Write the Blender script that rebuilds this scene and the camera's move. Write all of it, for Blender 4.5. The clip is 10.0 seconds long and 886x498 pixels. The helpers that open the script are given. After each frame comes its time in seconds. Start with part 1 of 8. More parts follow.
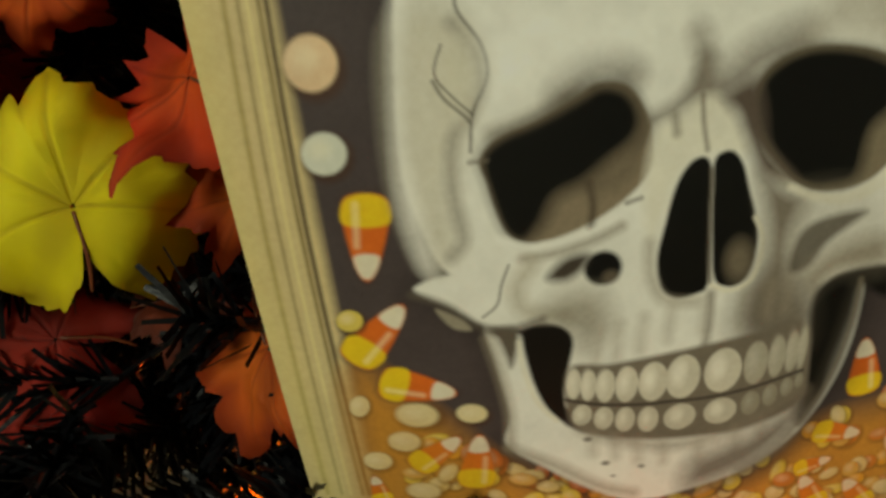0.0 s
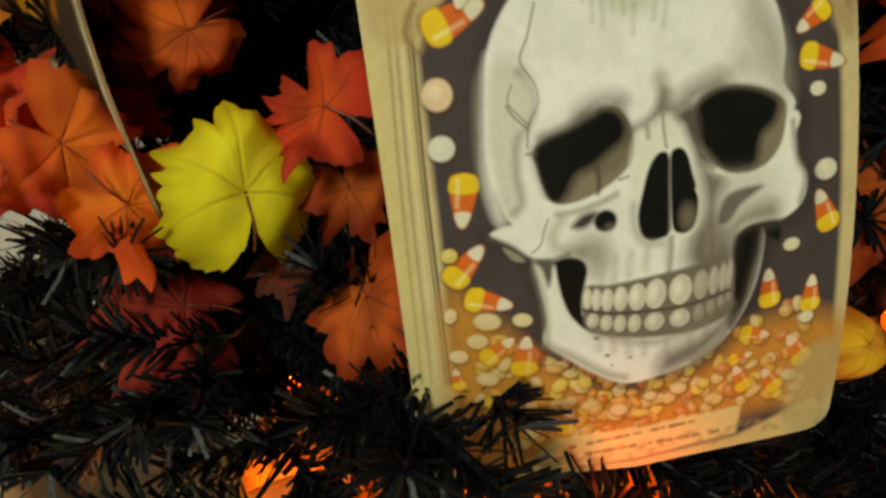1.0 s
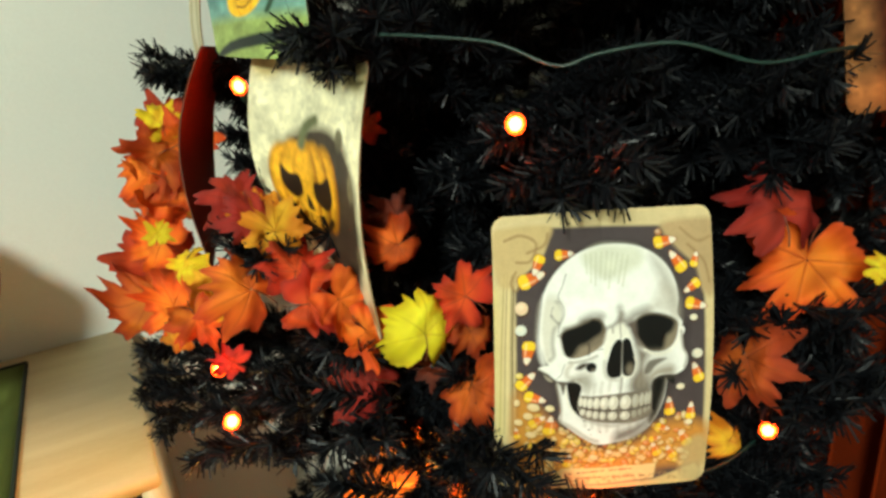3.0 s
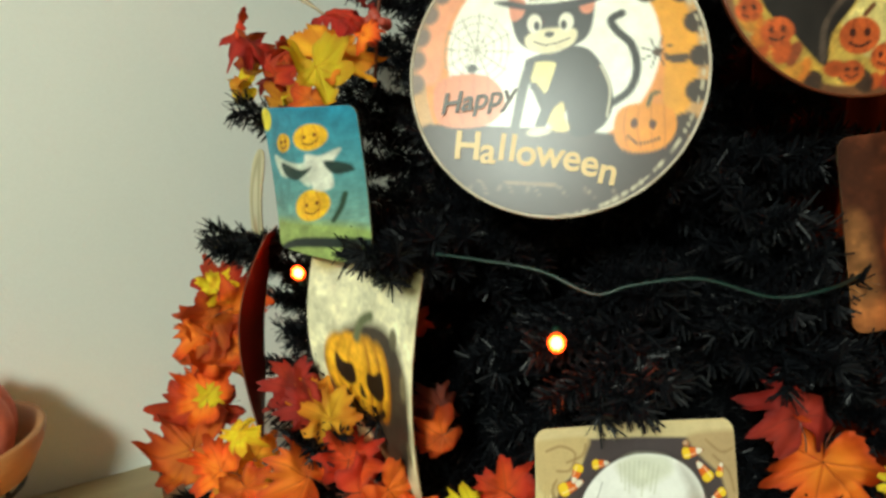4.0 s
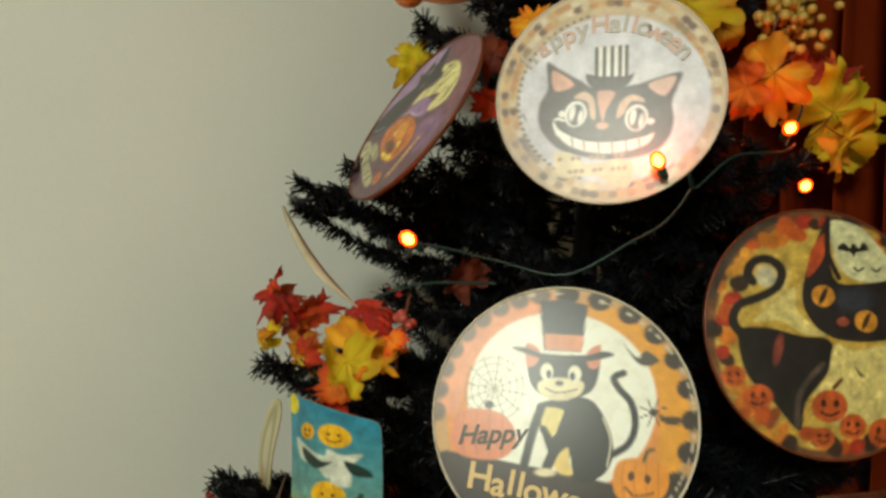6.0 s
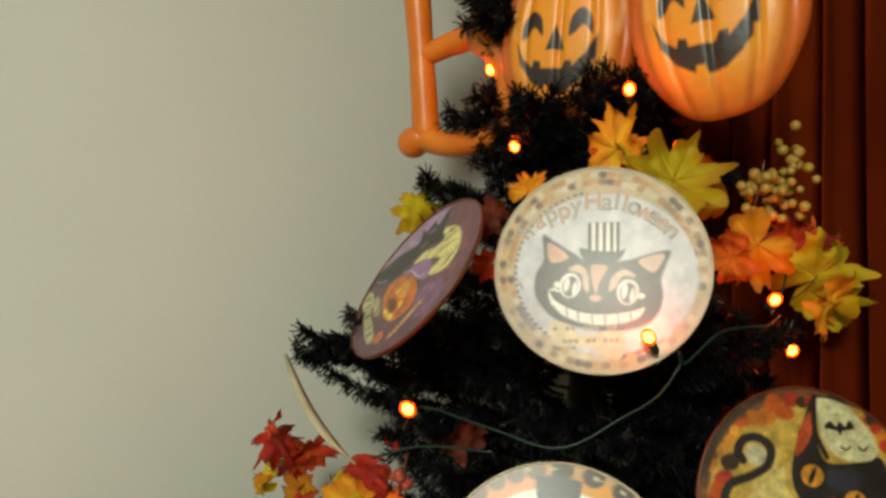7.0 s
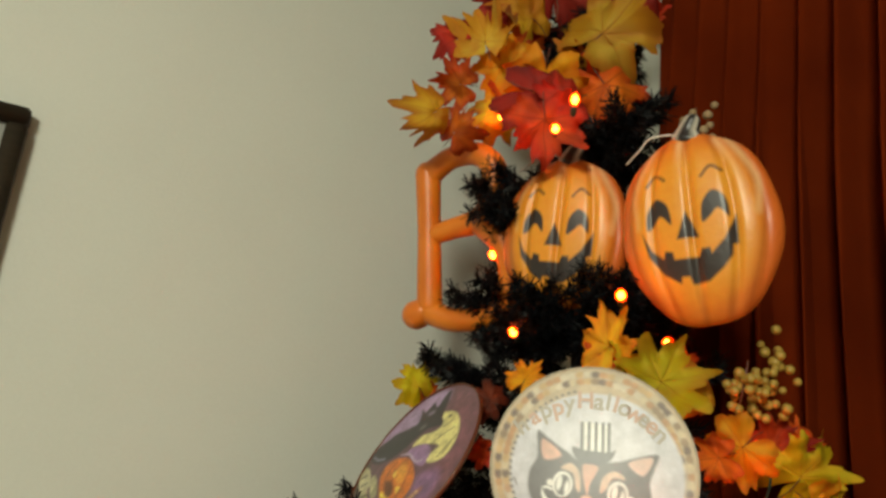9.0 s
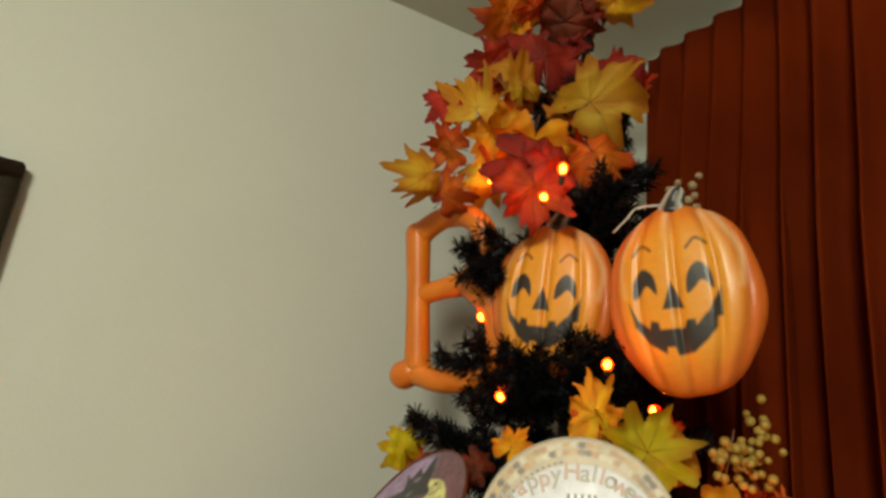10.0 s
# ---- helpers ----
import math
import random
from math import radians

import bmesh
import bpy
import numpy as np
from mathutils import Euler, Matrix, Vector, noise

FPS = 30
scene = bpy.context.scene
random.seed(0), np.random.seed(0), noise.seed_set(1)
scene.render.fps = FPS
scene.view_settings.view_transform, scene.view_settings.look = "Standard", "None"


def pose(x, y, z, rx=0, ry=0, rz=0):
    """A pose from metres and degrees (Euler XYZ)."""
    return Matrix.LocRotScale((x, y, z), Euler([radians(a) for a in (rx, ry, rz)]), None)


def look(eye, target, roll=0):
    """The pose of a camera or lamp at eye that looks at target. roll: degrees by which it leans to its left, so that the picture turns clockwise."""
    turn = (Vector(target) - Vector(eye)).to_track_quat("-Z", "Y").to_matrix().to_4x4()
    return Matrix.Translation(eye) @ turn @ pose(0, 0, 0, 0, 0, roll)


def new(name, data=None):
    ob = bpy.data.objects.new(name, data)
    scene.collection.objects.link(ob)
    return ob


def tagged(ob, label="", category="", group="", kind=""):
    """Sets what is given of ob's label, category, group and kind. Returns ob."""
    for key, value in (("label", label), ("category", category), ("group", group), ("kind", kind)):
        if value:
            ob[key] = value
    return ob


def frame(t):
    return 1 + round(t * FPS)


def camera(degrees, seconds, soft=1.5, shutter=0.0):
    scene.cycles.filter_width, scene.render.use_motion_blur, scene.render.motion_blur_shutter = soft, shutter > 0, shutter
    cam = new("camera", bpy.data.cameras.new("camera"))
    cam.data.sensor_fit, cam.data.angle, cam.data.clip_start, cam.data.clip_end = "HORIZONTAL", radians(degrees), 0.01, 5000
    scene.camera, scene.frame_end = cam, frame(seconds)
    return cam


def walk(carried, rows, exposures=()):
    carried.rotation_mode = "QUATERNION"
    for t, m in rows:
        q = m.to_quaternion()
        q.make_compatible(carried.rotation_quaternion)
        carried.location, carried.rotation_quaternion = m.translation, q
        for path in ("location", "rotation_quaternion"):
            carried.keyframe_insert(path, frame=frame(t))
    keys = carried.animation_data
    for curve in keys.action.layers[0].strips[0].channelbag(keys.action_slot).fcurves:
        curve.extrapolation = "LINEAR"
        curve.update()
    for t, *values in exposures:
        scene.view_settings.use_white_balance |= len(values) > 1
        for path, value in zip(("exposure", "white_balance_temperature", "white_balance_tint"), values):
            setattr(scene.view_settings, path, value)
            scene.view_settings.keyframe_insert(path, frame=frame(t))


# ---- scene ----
cam = camera(65.4, 10.0, soft=2.9)
PATH = [
    (0, (0.024, 0.011, 0.989), (0.71, 1.579, -0.045), -11.5),
    (0.5, (-0.004, -0.009, 0.997), (0.765, 1.547, 0.004), -10.5),
    (1, (-0.032, -0.037, 1.011), (0.798, 1.516, 0.062), -10.1),
    (1.5, (-0.049, -0.069, 1.025), (0.821, 1.465, 0.082), -9.9),
    (2, (-0.082, -0.139, 1.047), (0.774, 1.445, 0.176), -8.0),
    (2.1, (-0.091, -0.152, 1.063), (0.761, 1.421, 0.169), -7.3),
    (3.3, (-0.148, -0.2, 1.176), (0.626, 1.507, 0.478), -5.5),
    (3.5, (-0.154, -0.202, 1.192), (0.632, 1.518, 0.543), -5.2),
    (4, (-0.169, -0.21, 1.241), (0.66, 1.542, 0.746), -4.1),
    (4.5, (-0.174, -0.224, 1.296), (0.691, 1.554, 0.993), -2.4),
    (5, (-0.175, -0.226, 1.321), (0.712, 1.551, 1.085), -1.1),
    (5.2, (-0.175, -0.228, 1.326), (0.701, 1.562, 1.151), -0.6),
    (6.3, (-0.212, -0.237, 1.413), (0.691, 1.547, 1.374), 1.6),
    (6.5, (-0.212, -0.242, 1.428), (0.681, 1.547, 1.457), 1.5),
    (7, (-0.222, -0.253, 1.456), (0.678, 1.526, 1.616), 2.6),
    (7.5, (-0.227, -0.264, 1.478), (0.642, 1.514, 1.768), 3.4),
    (8, (-0.232, -0.269, 1.49), (0.641, 1.496, 1.841), 4.4),
    (8.5, (-0.245, -0.278, 1.507), (0.612, 1.474, 1.951), 4.9),
    (9, (-0.259, -0.297, 1.516), (0.604, 1.434, 2.025), 5.7),
    (9.5, (-0.261, -0.302, 1.536), (0.607, 1.402, 2.12), 6.2),
    (10, (-0.268, -0.309, 1.539), (0.595, 1.382, 2.167), 6.5),
]

walk(cam, [(t, look(eye, target, roll)) for t, eye, target, roll in PATH],
     exposures=[(0.0, -0.55, 7000, 2), (1.0, -0.15, 6800, 2), (2.0, 0.0, 6700, 1), (3.3, 0.72, 5950, 0), (4.5, 0.13, 6150, 3), (7.0, -0.1, 6550, 5), (10.0, -0.15, 6850, 6)])

# ---- light ----
world = bpy.data.worlds.new("room_air")
scene.world = world
world.use_nodes = True
world.node_tree.nodes["Background"].inputs[0].default_value = (0.9, 0.95, 1.0, 1)
world.node_tree.nodes["Background"].inputs[1].default_value = 0.02
WEST, SOUTH, EAST, NORTH, TOP = -3.4, -3.2, 0.70, 0.84, 2.466
lamp = new("ceiling_lamp_light", bpy.data.lights.new("ceiling_lamp_light", "AREA"))
lamp.data.shape, lamp.data.size, lamp.data.energy, lamp.data.color = "DISK", 0.5, 45, (0.98, 1.0, 0.84)
lamp.matrix_world = look((-1.35, -1.35, TOP - 0.16), (-0.6, -0.5, 0.9))


# ---- materials ----
def lin(c):
    """Linear colour from 0..255 display values."""
    c = np.asarray(c, float) / 255
    return np.where(c <= 0.04045, c / 12.92, ((c + 0.055) / 1.055) ** 2.4)


def material(name, rough=0.6, metal=0.0, coat=0.0, coat_rough=0.1):
    m = bpy.data.materials.new(name)
    m.use_nodes = True
    b = m.node_tree.nodes["Principled BSDF"]
    b.inputs["Roughness"].default_value = rough
    b.inputs["Metallic"].default_value = metal
    b.inputs["Coat Weight"].default_value = coat
    b.inputs["Coat Roughness"].default_value = coat_rough
    return m, m.node_tree.nodes, m.node_tree.links, b


def grained(name, a, b, scale=8.0, rough=0.6, bump=0.1, fine=120.0, stretch=(1, 1, 1), metal=0.0, coat=0.0):
    """A surface that wanders between two linear colours, with fine relief."""
    m, n, l, p = material(name, rough, metal, coat)
    co, mp = n.new("ShaderNodeTexCoord"), n.new("ShaderNodeMapping")
    mp.inputs["Scale"].default_value = stretch
    l.new(co.outputs["Object"], mp.inputs[0])
    big, small = n.new("ShaderNodeTexNoise"), n.new("ShaderNodeTexNoise")
    big.inputs["Scale"].default_value, small.inputs["Scale"].default_value = scale, fine
    big.inputs["Detail"].default_value = 5
    l.new(mp.outputs[0], big.inputs["Vector"])
    l.new(mp.outputs[0], small.inputs["Vector"])
    add = n.new("ShaderNodeMath")
    add.operation = "MULTIPLY_ADD"
    add.inputs[1].default_value = 0.35
    l.new(small.outputs[0], add.inputs[0])
    sub = n.new("ShaderNodeMath")
    sub.operation = "SUBTRACT"
    sub.inputs[1].default_value = 0.17
    l.new(big.outputs[0], sub.inputs[0])
    l.new(sub.outputs[0], add.inputs[2])
    ramp = n.new("ShaderNodeValToRGB")
    ramp.color_ramp.elements[0].position, ramp.color_ramp.elements[1].position = 0.3, 0.7
    ramp.color_ramp.elements[0].color, ramp.color_ramp.elements[1].color = (*a, 1), (*b, 1)
    l.new(add.outputs[0], ramp.inputs[0])
    l.new(ramp.outputs[0], p.inputs["Base Color"])
    bp = n.new("ShaderNodeBump")
    bp.inputs["Strength"].default_value, bp.inputs["Distance"].default_value = bump, 0.004
    l.new(small.outputs[0], bp.inputs["Height"])
    l.new(bp.outputs[0], p.inputs["Normal"])
    return m


def printed(name, rough=0.4, coat=0.0, coat_rough=0.2, grain=900.0, bump=0.05, translucent=0.0, vary=0.0):
    """A surface whose ink lies in the mesh's colour layer, with a little paper grain."""
    m, n, l, p = material(name, rough, 0.0, coat, coat_rough)
    ink = n.new("ShaderNodeVertexColor")
    ink.layer_name = "ink"
    co, noise_tex = n.new("ShaderNodeTexCoord"), n.new("ShaderNodeTexNoise")
    noise_tex.inputs["Scale"].default_value = grain
    l.new(co.outputs["Object"], noise_tex.inputs["Vector"])
    mix = n.new("ShaderNodeMix")
    mix.data_type, mix.blend_type = "RGBA", "OVERLAY"
    mix.inputs[0].default_value = 0.12
    l.new(ink.outputs[0], mix.inputs[6])
    l.new(noise_tex.outputs[0], mix.inputs[7])
    out = mix.outputs[2]
    if vary:
        info, hsv = n.new("ShaderNodeObjectInfo"), n.new("ShaderNodeHueSaturation")
        rng = n.new("ShaderNodeMapRange")
        rng.inputs[3].default_value, rng.inputs[4].default_value = 1 - vary, 1 + vary
        l.new(info.outputs["Random"], rng.inputs[0])
        l.new(rng.outputs[0], hsv.inputs["Value"])
        l.new(out, hsv.inputs["Color"])
        out = hsv.outputs[0]
    l.new(out, p.inputs["Base Color"])
    bp = n.new("ShaderNodeBump")
    bp.inputs["Strength"].default_value, bp.inputs["Distance"].default_value = bump, 0.001
    l.new(noise_tex.outputs[0], bp.inputs["Height"])
    l.new(bp.outputs[0], p.inputs["Normal"])
    if translucent:
        tr, sh = n.new("ShaderNodeBsdfTranslucent"), n.new("ShaderNodeMixShader")
        sh.inputs[0].default_value = translucent
        l.new(out, tr.inputs[0])
        l.new(p.outputs[0], sh.inputs[1])
        l.new(tr.outputs[0], sh.inputs[2])
        l.new(sh.outputs[0], n["Material Output"].inputs[0])
    return m


def glow(name, colour, strength):
    m, n, l, p = material(name, 0.3)
    p.inputs["Base Color"].default_value = (*colour, 1)
    p.inputs["Emission Color"].default_value = (*colour, 1)
    p.inputs["Emission Strength"].default_value = strength
    return m


WALL = grained("wall_paint", (0.68, 0.69, 0.63), (0.73, 0.74, 0.68), 2.0, 0.75, 0.12, 260)
CEILING = grained("ceiling_paint", (0.60, 0.58, 0.50), (0.66, 0.63, 0.55), 2.0, 0.85, 0.1, 300)
# floor stays out of view; its pale tone is chosen to bounce light up
FLOOR = grained("floor_wood", (0.36, 0.27, 0.18), (0.50, 0.39, 0.27), 3.0, 0.45, 0.15, 60, (1, 8, 1))
CURTAIN = grained("curtain_cloth", (0.115, 0.0125, 0.0018), (0.175, 0.021, 0.003), 5.0, 0.95, 0.4, 700)
CURTAIN.node_tree.nodes["Principled BSDF"].inputs["Specular IOR Level"].default_value = 0.04
BIRCH = grained("birch_veneer", (0.66, 0.50, 0.26), (0.78, 0.63, 0.37), 4.0, 0.5, 0.08, 90, (1, 9, 9))
BIRCH_SIDE = grained("birch_panel", (0.64, 0.49, 0.26), (0.76, 0.61, 0.36), 4.0, 0.5, 0.08, 90, (9, 9, 1))
NEEDLE = grained("black_needle", (0.003, 0.003, 0.004), (0.008, 0.009, 0.011), 60, 0.4, 0.1, 500)
NEEDLE.node_tree.nodes["Principled BSDF"].inputs["Specular IOR Level"].default_value = 0.18
STEM = grained("black_wire", (0.006, 0.006, 0.006), (0.016, 0.014, 0.012), 40, 0.5, 0.2, 300)
GREEN_WIRE = grained("green_cord", (0.004, 0.019, 0.015), (0.008, 0.032, 0.025), 60, 0.45, 0.1, 400)
SOCKET = grained("green_socket", (0.006, 0.025, 0.016), (0.01, 0.04, 0.025), 60, 0.4, 0.1, 400)
BULB, n, l, p = material("lit_orange_glass", 0.15)
p.inputs["Base Color"].default_value = (0.9, 0.12, 0.01, 1)
p.inputs["Emission Color"].default_value = (1.0, 0.075, 0.004, 1)
p.inputs["Emission Strength"].default_value = 4.0
clear, blend = n.new("ShaderNodeBsdfTransparent"), n.new("ShaderNodeMixShader")
clear.inputs[0].default_value, blend.inputs[0].default_value = (1.0, 0.42, 0.14, 1), 0.6
l.new(p.outputs[0], blend.inputs[1])
l.new(clear.outputs[0], blend.inputs[2])
l.new(blend.outputs[0], n["Material Output"].inputs[0])
FILAMENT = glow("hot_filament", (1.0, 0.24, 0.06), 120.0)
CARD = printed("printed_card", 0.5, 0.16, 0.16)
CARD.node_tree.nodes["Principled BSDF"].inputs["Specular IOR Level"].default_value = 0.2
SIGN = printed("printed_metal", 0.42, 0.45, 0.34, 500)
FOAM = printed("painted_foam", 0.45, 0.35, 0.3, 110, 0.7)
LEAF = printed("silk_leaf", 0.62, 0.0, 0.2, 420, 0.5, 0.22, 0.32)
PAPER_BACK = grained("card_back", (0.30, 0.20, 0.10), (0.40, 0.28, 0.15), 20, 0.6, 0.1, 300)
BROWN_BACK = grained("brown_card_back", (0.10, 0.022, 0.008), (0.16, 0.04, 0.012), 20, 0.35, 0.1, 300)
RIM = grained("pressed_rim", (0.42, 0.36, 0.26), (0.62, 0.56, 0.44), 60, 0.4, 0.2, 300)
DARK_FRAME = grained("dark_frame_wood", (0.022, 0.016, 0.010), (0.04, 0.028, 0.018), 12, 0.4, 0.1, 150, (1, 1, 8))
MAT_BOARD = grained("white_mat", (0.70, 0.69, 0.64), (0.76, 0.75, 0.70), 8, 0.8, 0.05, 300)
PICTURE = grained("faded_picture", (0.35, 0.30, 0.22), (0.55, 0.50, 0.40), 9, 0.6, 0.05, 200)
CLOTH = grained("green_cloth", (0.075, 0.10, 0.010), (0.13, 0.16, 0.02), 14, 0.95, 0.5, 900)
CLOTH_EDGE = grained("dark_hem", (0.012, 0.016, 0.008), (0.02, 0.025, 0.012), 14, 0.95, 0.5, 900)
BASKET = grained("bowl_wood", (0.36, 0.15, 0.05), (0.50, 0.23, 0.08), 9, 0.5, 0.15, 120, (1, 1, 8))
SALMON = grained("salmon_pumpkin", (0.55, 0.12, 0.07), (0.68, 0.19, 0.11), 9, 0.55, 0.15, 150)
LANTERN = grained("pumpkin_shell", (0.46, 0.13, 0.012), (0.60, 0.20, 0.02), 7, 0.5, 0.15, 120)
LANTERN_LIGHT = glow("lantern_inside", (1.0, 0.56, 0.15), 24.0)
sh, tr = LANTERN.node_tree.nodes.new("ShaderNodeMixShader"), LANTERN.node_tree.nodes.new("ShaderNodeBsdfTranslucent")
tr.inputs[0].default_value, sh.inputs[0].default_value = (0.95, 0.52, 0.07, 1), 0.30
LANTERN.node_tree.links.new(LANTERN.node_tree.nodes["Principled BSDF"].outputs[0], sh.inputs[1])
LANTERN.node_tree.links.new(tr.outputs[0], sh.inputs[2])
LANTERN.node_tree.links.new(sh.outputs[0], LANTERN.node_tree.nodes["Material Output"].inputs[0])
QUILL = grained("cream_quill", (0.42, 0.36, 0.22), (0.58, 0.52, 0.36), 30, 0.6, 0.3, 500)
BERRY_GOLD = grained("gold_berry", (0.36, 0.22, 0.03), (0.52, 0.34, 0.07), 40, 0.4, 0.1, 300)
BERRY_RED = grained("red_berry", (0.34, 0.05, 0.03), (0.45, 0.08, 0.05), 40, 0.4, 0.1, 300)
LETTER_INK = grained("cream_letter", (0.62, 0.40, 0.13), (0.70, 0.48, 0.18), 60, 0.4, 0.05, 400)
LETTER_BROWN = grained("brown_letter", (0.04, 0.025, 0.015), (0.06, 0.04, 0.02), 60, 0.4, 0.05, 400)
LETTER_PEACH = grained("peach_letter", (0.56, 0.36, 0.27), (0.62, 0.42, 0.33), 60, 0.4, 0.05, 400)
LETTER_TAN = grained("tan_letter", (0.42, 0.37, 0.31), (0.50, 0.45, 0.38), 60, 0.4, 0.05, 400)
METAL = grained("dark_metal", (0.03, 0.028, 0.026), (0.05, 0.046, 0.042), 30, 0.35, 0.05, 300, metal=0.8)
WHITE_GLASS = glow("lamp_glass", (1.0, 0.93, 0.80), 6.0)


# ---- builders ----
def part(name, data, mat, parent=None, label="", smooth=True, where=None):
    """Links a bmesh or mesh as one object, under a thing or a part if one is given."""
    if isinstance(data, bmesh.types.BMesh):
        me = bpy.data.meshes.new(name)
        data.to_mesh(me)
        data.free()
    else:
        me = data
    if mat and not me.materials:
        me.materials.append(mat)
    if smooth:
        me.polygons.foreach_set("use_smooth", [True] * len(me.polygons))
    ob = new(name, me)
    if parent:
        ob.parent = parent
    if where is not None:
        ob.matrix_basis = where
    if label:
        ob["label"] = label
    return ob


def thing(name, label, category, where=None, group="", kind=""):
    ob = tagged(new(name), label, category, group, kind)
    ob.empty_display_size = 0.05
    if where is not None:
        ob.matrix_basis = where
    return ob


def box(x0, x1, y0, y1, z0, z1, bevel=0.0):
    bm = bmesh.new()
    bmesh.ops.create_cube(bm, size=1, matrix=Matrix.LocRotScale(((x0 + x1) / 2, (y0 + y1) / 2, (z0 + z1) / 2), None, (x1 - x0, y1 - y0, z1 - z0)))
    if bevel:
        bmesh.ops.bevel(bm, geom=bm.edges[:], offset=bevel, segments=2, affect="EDGES")
    return bm


def from_arrays(name, verts, faces):
    """A mesh from vertex and quad or triangle arrays."""
    verts, faces = np.asarray(verts, np.float32), np.asarray(faces, np.int32)
    me = bpy.data.meshes.new(name)
    k = faces.shape[1]
    me.vertices.add(len(verts))
    me.vertices.foreach_set("co", verts.ravel())
    me.loops.add(faces.size)
    me.loops.foreach_set("vertex_index", faces.ravel())
    me.polygons.add(len(faces))
    me.polygons.foreach_set("loop_start", np.arange(0, faces.size, k, dtype=np.int32))
    me.update(calc_edges=True)
    return me


def ink_layer(me, colours):
    layer = me.color_attributes.new("ink", "FLOAT_COLOR", "POINT")
    rgba = np.ones((len(colours), 4), np.float32)
    rgba[:, :3] = colours
    layer.data.foreach_set("color", rgba.ravel())


def grid_faces(nu, nv, wrap=False):
    i, j = np.meshgrid(np.arange(nv - 1), np.arange(nu if wrap else nu - 1), indexing="ij")
    k = (j + 1) % nu
    return np.stack([i * nu + j, (i + 1) * nu + j, (i + 1) * nu + k, i * nu + k], -1).reshape(-1, 4)


def tube(points, radius, sides=8, taper=None):
    """A round bar along a line of points; taper gives the radius at each point."""
    pts = [Vector(p) for p in points]
    verts, faces = [], []
    for i, p in enumerate(pts):
        d = (pts[min(i + 1, len(pts) - 1)] - pts[max(i - 1, 0)]).normalized()
        a = d.orthogonal().normalized() if i == 0 else (a - d * a.dot(d)).normalized()
        b = d.cross(a)
        r = float(taper[i] if taper else radius)
        for s in range(sides):
            w = 2 * math.pi * s / sides
            verts.append(p + r * (math.cos(w) * a + math.sin(w) * b))
    n = len(pts)
    for i in range(n - 1):
        for s in range(sides):
            k = (s + 1) % sides
            faces.append((i * sides + s, i * sides + k, (i + 1) * sides + k, (i + 1) * sides + s))
    me = bpy.data.meshes.new("bar")
    faces += [tuple(range(sides))[::-1], tuple(range((n - 1) * sides, n * sides))]
    me.from_pydata(verts, [], faces)
    return me


def spline(points, step=6, closed=False):
    """Points along a smooth line through the given ones."""
    p = np.asarray(points, float)
    n = len(p)
    out = []
    for i in range(n if closed else n - 1):
        idx = [(i - 1) % n, i, (i + 1) % n, (i + 2) % n] if closed else [max(i - 1, 0), i, i + 1, min(i + 2, n - 1)]
        a, b, c, d = p[idx]
        for s in np.arange(step) / step:
            out.append(0.5 * (2 * b + (c - a) * s + (2 * a - 5 * b + 4 * c - d) * s**2 + (3 * b - a - 3 * c + d) * s**3))
    if not closed:
        out.append(p[-1])
    return np.array(out)


